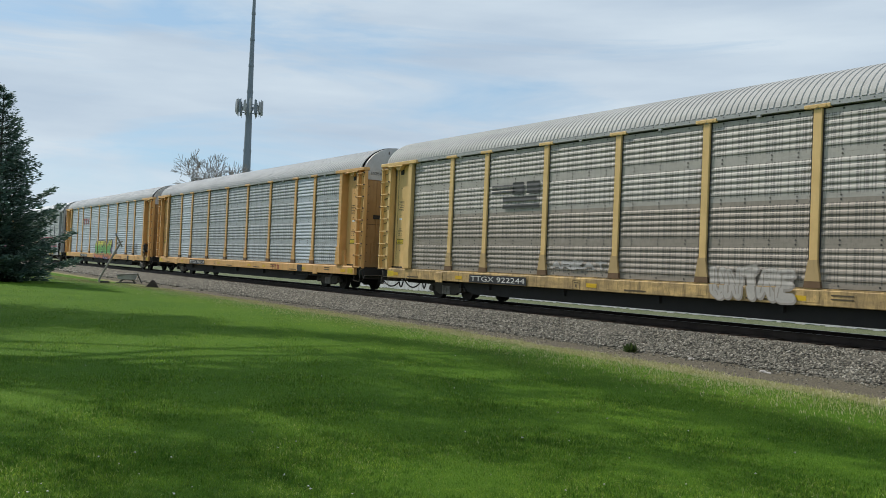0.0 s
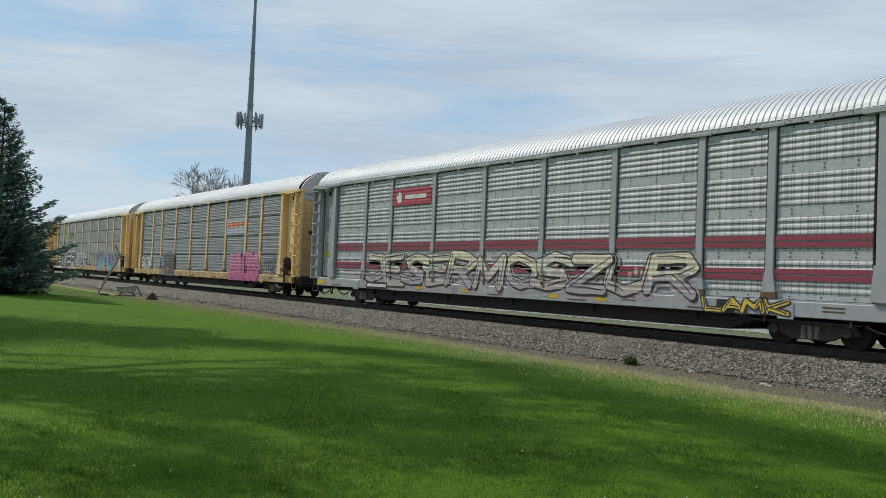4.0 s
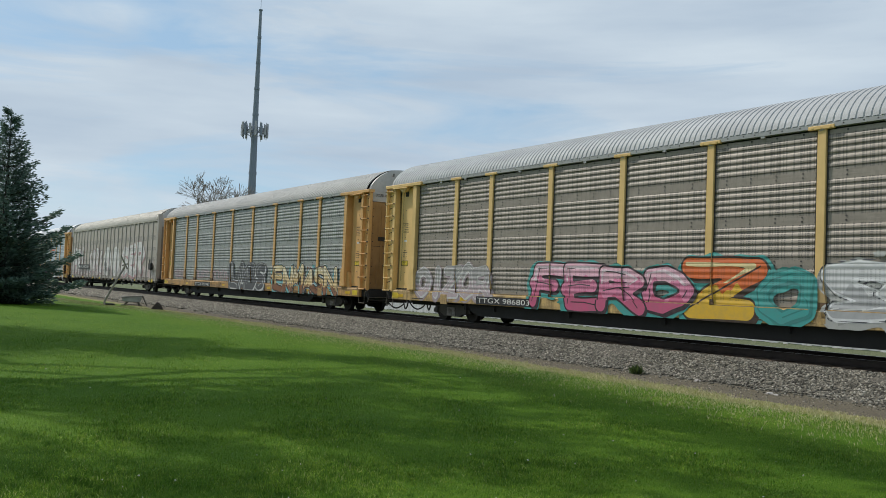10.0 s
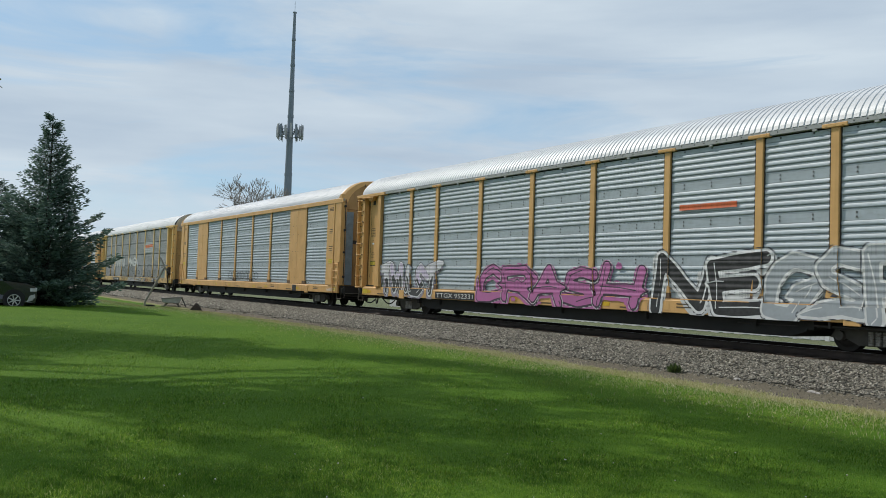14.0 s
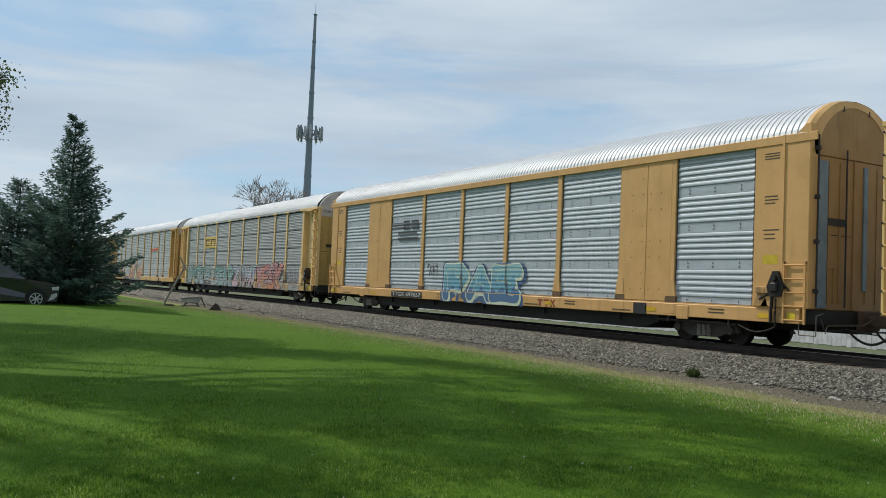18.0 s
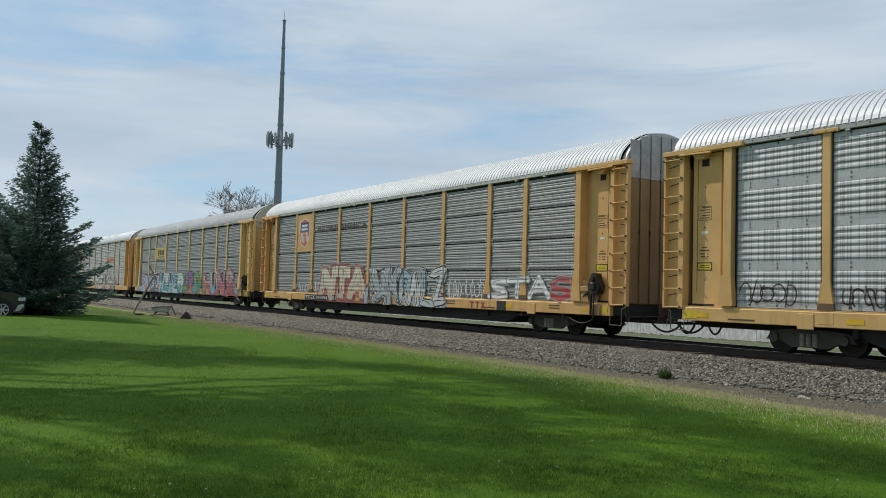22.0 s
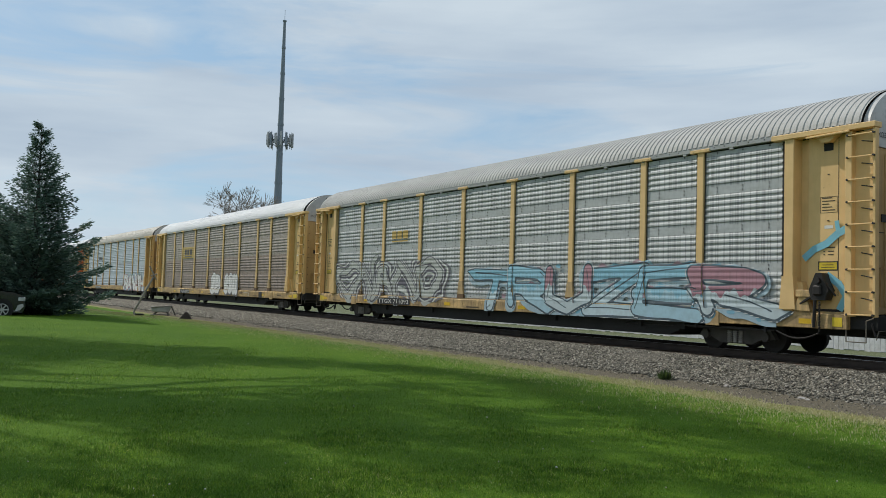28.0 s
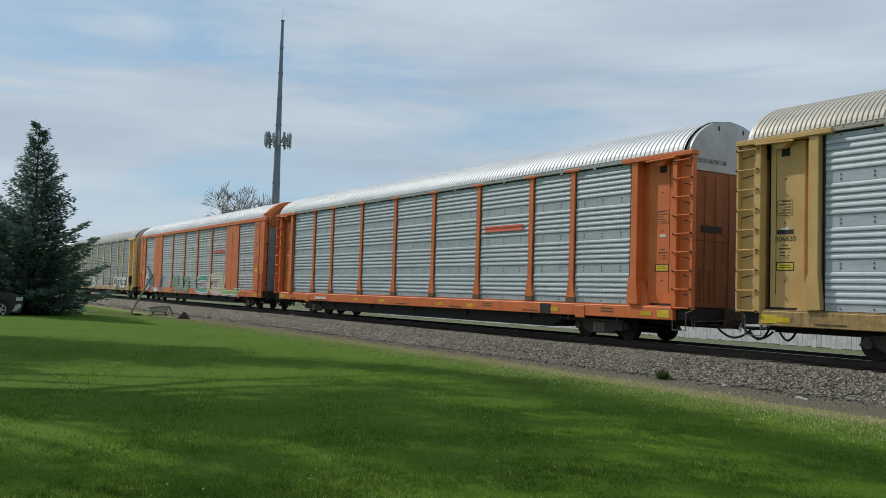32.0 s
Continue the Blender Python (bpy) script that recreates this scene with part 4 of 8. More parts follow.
def roof_mesh(end=13.3, n=162):
    prof = roof_profile()
    xs, lift = [], []
    pitch = 2 * end / n
    for i in range(n):
        x = -end + i * pitch
        xs += [x, x + 0.08 * pitch, x + 0.7 * pitch, x + 0.8 * pitch]
        lift += [0.0, 0.02, 0.02, 0.0]
    xs.append(end)
    lift.append(0.0)
    verts, faces = [], []
    m = len(prof)
    for x, up in zip(xs, lift):
        for y, z in prof:
            k = math.hypot(y, (z - 4.5) * 1.2)
            verts.append((x, y * (1 + up / k), z + (z - 4.5) * up / k))
    for i in range(len(xs) - 1):
        for j in range(m - 1):
            faces.append((i * m + j, i * m + j + 1, (i + 1) * m + j + 1, (i + 1) * m + j))
    me = quad_mesh("roof", verts, faces, [0] * len(faces))
    return me


def eave_mesh(name, y0, y1):
    bm = bmesh.new()
    box(bm, -13.25, 13.25, y0, y1, 4.785, 4.9, bevel=0.008)
    sgn = -1 if y0 < 0 else 1
    for i in range(19):
        x = -12.9 + i * 1.433
        box(bm, x - 0.05, x + 0.05, sgn * 1.54, sgn * 1.59, 4.74, 4.79)
        for d in (-0.5, -0.2, 0.2, 0.5):
            box(bm, x + d - 0.012, x + d + 0.012, sgn * 1.59, sgn * 1.6, 4.83, 4.854, slot=1)
    return as_mesh(name, bm)


def sill_mesh(sgn):
    bm = bmesh.new()
    box(bm, -13.02, 13.02, sgn * 1.46, sgn * 1.60, 0.6, 0.93, bevel=0.015)
    box(bm, -13.0, 13.0, sgn * 1.3, sgn * 1.575, 0.93, 0.965)
    for s in (-1, 1):
        box(bm, s * 9.35, s * 9.75, sgn * 1.58, sgn * 1.618, 0.54, 0.88, bevel=0.01)
    for p in POSTS:
        box(bm, p - 0.2, p + 0.2, sgn * 1.58, sgn * 1.606, 0.66, 0.92, bevel=0.008)
    return as_mesh("side_sill", bm)


def core_mesh():
    bm = bmesh.new()
    box(bm, -13.0, 13.0, -1.28, 1.46, 0.9, 4.9)
    box(bm, -11.6, 11.6, -1.47, -1.2, 0.92, 4.88)
    return as_mesh("rack_core", bm)


def far_side_mesh(kind):
    sec = []
    z = Z0
    step = 0.139
    while z < 4.74:
        sec += [(z, 0.0), (z + step * 0.3, 0.03), (z + step * 0.7, 0.03)]
        z += step
    sec.append((4.76, 0.0))
    verts, faces = [], []
    for z, y in sec:
        verts += [(-13.2, 1.5 + y, z), (13.2, 1.5 + y, z)]
    for i in range(len(sec) - 1):
        faces.append((2 * i + 1, 2 * i, 2 * i + 2, 2 * i + 3))
    return quad_mesh("far_side_panel", verts, faces)


def underframe_mesh():
    bm = bmesh.new()
    box(bm, -13.5, 13.5, -0.35, 0.35, 0.42, 0.9)
    prism(bm, [(-8.52, 0.6), (-8.3, 0.36), (-7.9, 0.22), (7.9, 0.22), (8.3, 0.36), (8.52, 0.6)], -1.36, 1.34)
    box(bm, -13.6, 13.6, -1.45, 1.45, 0.62, 0.92)
    for x in (-8.5, -7.0, -3.5, 0, 3.5, 7.0, 8.5):
        box(bm, x - 0.06, x + 0.06, -1.45, 1.45, 0.4, 0.7)
    return as_mesh("underframe", bm)


def open_underframe_mesh():
    bm = bmesh.new()
    box(bm, -13.5, 13.5, -0.3, 0.3, 0.45, 0.9)
    box(bm, -13.6, 13.6, -1.5, 1.5, 0.74, 0.92)
    for x in (-8.2, -6.0, -3.0, 0, 3.0, 6.0, 8.2):
        box(bm, x - 0.05, x + 0.05, -1.5, 1.5, 0.6, 0.8)
    for x in (-6.4, -5.2, -2.3, 2.1, 4.4, 6.8):
        box(bm, x - 0.02, x + 0.02, -1.42, -1.36, 0.3, 0.75)
    rod(bm, (-7.0, -1.39, 0.42), (7.2, -1.39, 0.42), 0.022, seg=6)
    rod(bm, (-1.0, -0.9, 0.52), (0.2, -0.9, 0.52), 0.12, seg=12)
    rod(bm, (3.2, -0.95, 0.5), (3.8, -0.95, 0.5), 0.1, seg=12)
    box(bm, 1.2, 1.55, -1.2, -0.8, 0.35, 0.7, bevel=0.03)
    return as_mesh("underframe", bm)


def thin_sill_mesh(sgn):
    bm = bmesh.new()
    box(bm, -13.75, 13.75, sgn * 1.46, sgn * 1.57, 0.74, 0.95, bevel=0.012)
    return as_mesh("side_sill", bm)


def bolster_mesh():
    bm = bmesh.new()
    box(bm, -0.22, 0.22, -0.95, 0.95, 0.34, 0.5, bevel=0.02)
    return as_mesh("bolster", bm)


def side_frame_mesh(s):
    bm = bmesh.new()
    prism(bm, [(-1.12, 0.30), (-0.98, 0.5), (-0.5, 0.56), (0.5, 0.56), (0.98, 0.5), (1.12, 0.30), (0.75, 0.30), (0.45, 0.16), (-0.45, 0.16), (-0.75, 0.30)], s * 0.93, s * 1.07)
    for x in (-0.865, 0.865):
        rod(bm, (x, s * 1.03, 0.355), (x, s * 1.15, 0.355), 0.11, seg=12)
    return as_mesh("side_frame", bm)


def spring_mesh():
    """A coil spring, its coils as ridges of one turned body."""
    prof = []
    for k in range(6):
        prof += [(0.046, 0.18 + k * 0.05), (0.062, 0.19 + k * 0.05), (0.062, 0.212 + k * 0.05), (0.046, 0.222 + k * 0.05)]
    n = 10
    verts = [(r * math.cos(2 * math.pi * i / n), r * math.sin(2 * math.pi * i / n), z) for r, z in prof for i in range(n)]
    faces = [(j * n + i, j * n + (i + 1) % n, (j + 1) * n + (i + 1) % n, (j + 1) * n + i) for j in range(len(prof) - 1) for i in range(n)]
    return quad_mesh("spring", verts, faces)


def wheelset_mesh():
    bm = bmesh.new()
    rod(bm, (0, -1.05, 0.36), (0, 1.05, 0.36), 0.075, seg=10)
    for s in (-1, 1):
        rod(bm, (0, s * 0.69, 0.36), (0, s * 0.82, 0.36), 0.358, seg=28)
        rod(bm, (0, s * 0.665, 0.36), (0, s * 0.69, 0.36), 0.385, seg=28)
        rod(bm, (0, s * 0.815, 0.36), (0, s * 0.835, 0.36), 0.29, 0.2, seg=24)
        rod(bm, (0, s * 0.8, 0.36), (0, s * 0.87, 0.36), 0.12, seg=16)
    return as_mesh("wheelset", bm)


def coupler_mesh():
    bm = bmesh.new()
    box(bm, 13.4, 14.0, -0.12, 0.12, 0.62, 0.84, bevel=0.02)
    box(bm, 13.95, 14.34, -0.17, 0.19, 0.58, 0.88, bevel=0.04)
    box(bm, 13.55, 13.7, -0.35, 0.35, 0.5, 0.95, bevel=0.02)
    return as_mesh("coupler", bm)


def hose_mesh():
    bm = bmesh.new()
    for y, sag, reach in ((-0.55, 0.0, 0.08), (0.5, 0.03, 0.07)):
        pts = [(13.45, y, 0.58)] + [(13.5 + reach * k, y + 0.03 * k, 0.52 - sag - 0.30 * math.sin(k * math.pi / 11) ** 0.8) for k in range(11)]
        for a, b in zip(pts, pts[1:]):
            rod(bm, a, b, 0.028, seg=6)
    rod(bm, (13.55, -1.45, 0.5), (13.55, 1.1, 0.46), 0.02, seg=6)
    rod(bm, (13.55, -1.45, 0.5), (13.5, -1.5, 0.75), 0.02, seg=6)
    for y, z in ((-0.9, 0.55), (-0.7, 0.5)):      # the uncoupling rod and its hangers
        rod(bm, (13.2, y, z), (14.15, y + 0.25, z - 0.06), 0.016, seg=5)
        rod(bm, (13.45, y, z), (13.45, y, z + 0.3), 0.014, seg=5)
    return as_mesh("brake_hose", bm)


def step_mesh():
    """A stirrup step of bent round bar under the ladder, and the uncoupling lever."""
    bm = bmesh.new()
    for a, b in (((12.98, -1.56, 0.66), (12.98, -1.56, 0.36)), ((12.98, -1.56, 0.36), (13.42, -1.56, 0.36)), ((13.42, -1.56, 0.36), (13.42, -1.56, 0.8)), ((13.42, -1.56, 0.8), (13.55, -1.5, 0.86)),
                 ((13.62, -1.45, 0.6), (13.7, -0.3, 0.62)), ((13.62, -1.45, 0.6), (13.6, -1.5, 0.42)), ((13.7, -0.3, 0.62), (13.85, -0.1, 0.8))):
        rod(bm, a, b, 0.012, seg=5)
    return as_mesh("step", bm)


def door_mesh():
    """The recessed corner plate between end post and ladder."""
    bm = bmesh.new()
    box(bm, 11.72, 12.88, -1.34, -1.24, 0.95, 4.74)
    box(bm, 11.98, 12.86, -1.42, -1.33, 0.99, 4.74, bevel=0.012)
    box(bm, 12.7, 12.712, -1.424, -1.41, 1.3, 4.7, slot=1)
    prism(bm, [(11.78, 0.96), (12.1, 0.96), (11.9, 1.6), (11.78, 1.6)], -1.52, -1.35)
    for z in (1.6, 2.9, 3.9):
        box(bm, 12.45, 12.49, -1.43, -1.415, z, z + 0.02, slot=1)
    box(bm, 12.36, 12.58, -1.428, -1.36, 4.42, 4.6, slot=1)
    box(bm, 11.95, 13.0, -1.43, -1.3, 0.955, 1.02, slot=1)
    return as_mesh("corner_plate", bm)


def end_post_mesh():
    bm = bmesh.new()
    box(bm, 11.52, 11.76, -1.632, -1.3, 0.96, 4.8, bevel=0.012)
    prism(bm, [(11.44, 0.99), (11.84, 0.99), (11.78, 1.72), (11.5, 1.72)], -1.66, -1.5)
    return as_mesh("end_post", bm)


def header_mesh():
    bm = bmesh.new()
    box(bm, 11.2, 13.66, -1.675, -1.42, 4.75, 4.87, bevel=0.012)
    rod(bm, (12.1, -1.68, 4.71), (13.1, -1.68, 4.73), 0.025, seg=6)
    prism(bm, [(12.25, 4.74), (12.8, 4.74), (12.6, 4.58), (12.42, 4.58)], -1.6, -1.45)
    return as_mesh("header_beam", bm)


def ladder_mesh():
    bm = bmesh.new()
    box(bm, 12.98, 13.13, -1.63, -1.40, 0.88, 4.74, bevel=0.01)
    box(bm, 13.59, 13.65, -1.63, -1.50, 0.88, 4.74, bevel=0.008)
    box(bm, 13.13, 13.6, -1.50, -1.46, 0.9, 4.72)
    # thin dark slanted bars that stand in for the rungs' shadows on the plate
    for i in range(8):
        rod(bm, (13.27, -1.505, 1.27 + i * 0.465), (13.56, -1.512, 1.215 + i * 0.465), 0.011, seg=4, slot=1)
    return as_mesh("ladder", bm)


def rung_mesh():
    bm = bmesh.new()
    rod(bm, (13.02, -1.66, 0), (13.64, -1.66, 0), 0.016, seg=6)
    for x in (13.05, 13.62):
        rod(bm, (x, -1.685, 0), (x, -1.6, 0), 0.024, seg=6, slot=1)
    return as_mesh("rung", bm)


def add_ladders(car, enamel):
    for rear in ("", "_rear"):
        fix = (lambda me: mirrored(me)) if rear else (lambda me: me)
        ladder = part("ladder", shape("ladder" + rear, lambda: fix(ladder_mesh())), [enamel, BOLT], car)
        for i in range(9):
            part("rung", shape("rung" + rear, lambda: fix(rung_mesh())), [enamel, BOLT], ladder, at=(0, 0, 0.92 + i * 0.465))


def low_ladder_mesh():
    bm = bmesh.new()
    for x in (12.95, 13.5):
        box(bm, x - 0.025, x + 0.025, -1.66, -1.62, 0.6, 2.0)
        box(bm, x - 0.025, x + 0.025, -1.66, -1.5, 1.95, 2.0)
    for i in range(5):
        z = 0.68 + i * 0.31
        rod(bm, (12.93, -1.65, z), (13.52, -1.65, z), 0.017, seg=6)
    return as_mesh("ladder", bm)


def end_wall_mesh():
    bm = bmesh.new()
    box(bm, 13.0, 13.42, -1.40, 1.46, 0.93, 4.42, slot=0, bevel=0.02)
    box(bm, 13.42, 13.45, -0.02, 0.02, 0.95, 4.4, slot=0)
    for y in (-0.9, -0.5, 0.5, 0.9):
        box(bm, 13.415, 13.44, y - 0.03, y + 0.03, 1.1, 4.3, slot=0)
    for a, b, c, d in ((-1.1, -1.08, 1.1, 1.9), (-0.72, -0.7, 1.1, 1.9)):
        box(bm, 13.42, 13.45, a, b, c, d, slot=0)
    box(bm, 13.42, 13.45, -1.1, -0.7, 1.88, 1.9, slot=0)
    prof = roof_profile()
    a = [bm.verts.new((13.44, -1.42, 4.42))] + [bm.verts.new((13.44, y * 0.95, z - 0.012)) for y, z in prof] + [bm.verts.new((13.44, 1.46, 4.42))]
    b = [bm.verts.new((13.3, v.co.y, v.co.z)) for v in a]
    inner = [(y * 0.93, z - 0.05) for y, z in prof]
    for (y0, z0), (y1, z1) in zip(inner, inner[1:]):
        f = bm.faces.new([bm.verts.new(p) for p in ((13.0, y0, z0), (13.32, y0, z0), (13.32, y1, z1), (13.0, y1, z1))])
        f.material_index = 2
    fs = [bm.faces.new(a), bm.faces.new(b[::-1])]
    for i in range(len(a)):
        j = (i + 1) % len(a)
        fs.append(bm.faces.new((a[i], b[i], b[j], a[j])))
    for f in fs:
        f.material_index = 1
    box(bm, 13.415, 13.448, -1.05, -0.3, 2.86, 3.02, slot=2)
    for k in range(10):
        for y in (-1.3, -0.25):
            box(bm, 13.415, 13.432, y - 0.015, y + 0.015, 1.15 + k * 0.33, 1.18 + k * 0.33, slot=2)
    box(bm, 13.415, 13.43, -1.38, -0.1, 2.63, 2.645, slot=2)
    for y in (-0.45, 0.5):
        box(bm, 13.435, 13.455, y - 0.02, y + 0.02, 5.5, 5.62, slot=2)
    return as_mesh("end_wall", bm)


def handbrake_mesh():
    bm = bmesh.new()
    prism(bm, [(12.26, 1.2), (12.58, 1.2), (12.66, 1.42), (12.56, 1.6), (12.5, 1.78), (12.36, 1.78), (12.28, 1.6), (12.2, 1.42)], -1.7, -1.46)
    box(bm, 12.32, 12.52, -1.76, -1.69, 1.3, 1.52, bevel=0.03)
    rod(bm, (12.42, -1.76, 1.62), (12.42, -1.44, 1.62), 0.07, seg=10)
    rod(bm, (12.3, -1.68, 1.3), (11.95, -1.62, 1.12), 0.03, seg=6)
    rod(bm, (12.55, -1.68, 1.6), (12.78, -1.62, 1.3), 0.02, seg=6)
    rod(bm, (12.34, -1.68, 1.2), (12.3, -1.66, 0.62), 0.035, seg=6)
    for k in range(11):
        z = 1.18 - k * 0.06
        rod(bm, (12.46 + 0.012 * (k % 2), -1.7, z), (12.46 - 0.012 * (k % 2), -1.7, z - 0.05), 0.022, seg=5)
    for k in range(14):
        x = 12.4 - k * 0.075
        z0, z1 = 0.5 - 0.14 * math.sin(math.pi * k / 14), 0.5 - 0.14 * math.sin(math.pi * (k + 1) / 14)
        rod(bm, (x, -1.62, z0), (x - 0.07, -1.62, z1), 0.02, seg=5)
    return as_mesh("handbrake", bm)


def brake_bracket_mesh():
    bm = bmesh.new()
    box(bm, 11.86, 12.24, -1.68, -1.4, 1.26, 1.42, bevel=0.015)
    prism(bm, [(11.8, 0.97), (12.2, 0.97), (12.1, 1.26), (11.9, 1.26)], -1.64, -1.5)
    box(bm, 12.2, 12.7, -1.62, -1.46, 0.6, 0.92, bevel=0.015)
    return as_mesh("bracket", bm)


def brake_pipe_mesh():
    bm = bmesh.new()
    rod(bm, (8.6, -1.5, 0.5), (11.2, -1.5, 0.5), 0.02, seg=6)
    for x in (9.0, 11.0):
        box(bm, x - 0.025, x + 0.025, -1.56, -1.5, 0.46, 0.66)
    rod(bm, (6.5, -1.4, 0.46), (9.4, -1.3, 0.47), 0.018, seg=6)
    return as_mesh("brake_pipe", bm)


def mirrored(me):
    """The same part for the other end of a car."""
    out = me.copy()
    out.transform(Matrix.Diagonal((-1, 1, 1, 1)))
    out.flip_normals()
    return out


def both_ends(name, key, maker, mats, car, label="", front=True, rear=True, shift=0.0):
    if front:
        part(name, shape(key, maker), mats, car, label, at=(shift, 0, 0))
    if rear:
        part(name, shape(key + "_rear", lambda: mirrored(shape(key, maker))), mats, car, label, at=(-shift, 0, 0))


# sheet looks: colour, metal, roughness, grime
SHEETS = {
    "bright": ((0.44, 0.485, 0.525), 0.12, 0.54, 0.38),
    "blue": ((0.39, 0.438, 0.468), 0.12, 0.54, 0.42),
    "steel": ((0.37, 0.395, 0.405), 0.1, 0.56, 0.5),
    "silver": ((0.44, 0.455, 0.45), 0.1, 0.56, 0.5),
    "grey": ((0.285, 0.294, 0.287), 0.1, 0.56, 0.5),
    "pale": ((0.385, 0.4, 0.395), 0.1, 0.56, 0.5),
    "green": ((0.31, 0.325, 0.305), 0.15, 0.56, 0.5),
    "brown": ((0.3, 0.26, 0.215), 0.15, 0.52, 0.55),
    "warm": ((0.4, 0.375, 0.335), 0.1, 0.55, 0.45),
    "soot": ((0.245, 0.208, 0.178), 0.08, 0.58, 0.55),
    "rusty": ((0.29, 0.225, 0.18), 0.1, 0.55, 0.6),
    "tarnish": ((0.36, 0.31, 0.26), 0.1, 0.55, 0.5),
    "dull": ((0.31, 0.285, 0.25), 0.0, 0.6, 0.4),
}
ROOFS = {
    "white": ((0.72, 0.72, 0.71), 0.0, 0.6, 0.3),
    "beige": ((0.44, 0.43, 0.405), 0.0, 0.7, 0.4),
    "grey": ((0.44, 0.445, 0.445), 0.0, 0.7, 0.4),
    "silver": ((0.63, 0.64, 0.65), 0.1, 0.5, 0.4),
    "cream": ((0.50, 0.46, 0.38), 0.1, 0.5, 0.5),
}
YELLOW, OLD_YELLOW, PALE, ORANGE, MAROON, GREY_FRAME = (0.6, 0.34, 0.115), (0.66, 0.44, 0.17), (0.75, 0.51, 0.225), (0.60, 0.145, 0.03), (0.13, 0.035, 0.035), (0.33, 0.34, 0.34)


CLEAN = (YELLOW, ORANGE, MAROON, GREY_FRAME, (0.56, 0.345, 0.12))


def base_car(label, frame_c, sheet_key, roof_key, kind, brake, end_c=None, short=False):
    car = tagged(new("auto_carrier"), label, "railway car", group="cars of the passing freight train")
    enamel = paint(frame_c, 0.5)
    skin = sheet(*SHEETS[sheet_key], 0.082 if kind == "bolted" else 0.05)
    part("rack_core", shape("core", core_mesh), DARK, car)
    light = kind == "flat"
    part("underframe", shape("open_underframe", open_underframe_mesh) if light else shape("underframe", underframe_mesh), DARK, car, "black steel underframe")
    part("side_sill", shape("thin_near", lambda: thin_sill_mesh(-1)) if light else shape("sill_near", lambda: sill_mesh(-1)), paint(frame_c, 0.75) if frame_c in CLEAN and roof_key != "beige" else grimy(frame_c), car, "stained side sill")
    part("side_sill", shape("thin_far", lambda: thin_sill_mesh(1)) if light else shape("sill_far", lambda: sill_mesh(1)), enamel, car)
    roof = shape("short_roof", lambda: roof_mesh(13.05)) if short else shape("dense_roof", lambda: roof_mesh(13.3, 222)) if roof_key == "cream" else shape("roof", roof_mesh)
    part("roof", roof, roof_sheet(*ROOFS[roof_key]), car, "ribbed metal roof")
    eave = [roof_sheet({"white": (0.52, 0.52, 0.5), "cream": (0.44, 0.395, 0.33)}.get(roof_key, (0.4, 0.405, 0.4)), 0.0, 0.6, 0.5), BOLT]
    part("eave_beam", shape("eave_near", lambda: eave_mesh("eave_beam", -1.595, -1.45)), eave, car)
    part("eave_beam", shape("eave_far", lambda: eave_mesh("eave_beam", 1.45, 1.595)), eave, car)
    part("far_side_panel", shape("far_" + kind, lambda: far_side_mesh(kind)), skin, car)
    # end walls: frame paint darkened for dirt and for the shade on them
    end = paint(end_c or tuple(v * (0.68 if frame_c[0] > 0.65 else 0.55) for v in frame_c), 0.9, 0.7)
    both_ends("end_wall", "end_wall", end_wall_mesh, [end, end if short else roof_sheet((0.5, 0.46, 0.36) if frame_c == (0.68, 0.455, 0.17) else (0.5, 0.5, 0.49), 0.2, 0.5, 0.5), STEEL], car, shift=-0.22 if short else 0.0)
    for s in (-1, 1):
        truck = part("truck", shape("bolster", bolster_mesh), STEEL, car, "black two-axle truck", at=(s * 9.82, 0, -0.04))
        for e in (-1, 1):
            part("side_frame", shape(("side_frame", e), lambda: side_frame_mesh(e)), TRUCK, truck)
            if e < 0:
                for x in (-0.16, 0.0, 0.16):
                    part("spring", shape("spring", spring_mesh), SPRING, truck, at=(x, -1.09, 0))
        for a in (-0.865, 0.865):
            part("wheelset", shape("wheelset", wheelset_mesh), WHEEL, truck, at=(a, 0, 0))
    both_ends("coupler", "coupler", coupler_mesh, RUST, car, "rusty knuckle coupler")
    both_ends("brake_hose", "hose", hose_mesh, STEEL, car)
    both_ends("step", "step", step_mesh, plain((0.16, 0.14, 0.11), 0.7), car, "bent bar step")
    part("brake_pipe", shape("brake_pipe", brake_pipe_mesh), STEEL, car)
    if brake:
        unit = part("handbrake", shape("handbrake", handbrake_mesh), GREASY, car, "black greasy hand brake with hanging chain")
        part("bracket", shape("brake_bracket", brake_bracket_mesh), grimy(frame_c), unit, "grimy painted bracket")
    return car, enamel, skin


def side_panels(car, skin, kind, edges, y=-1.52, odd=None):
    """The sheets of each bay, four high. odd: (bay, row) -> another material."""
    for b in range(len(edges) - 1):
        w = round(edges[b + 1] - edges[b] - 0.24, 2)
        me = shape(("panel", kind, w), lambda: panel_mesh(kind, w))
        for r in range(ROWS):
            m = (odd or {}).get((b, r), (odd or {}).get((b, None), skin))
            part("side_panel", me, [m, BOLT, PAD] if kind == "fine" else [m, BOLT], car, at=(edges[b] + 0.12, y, Z0 + r * ROW))


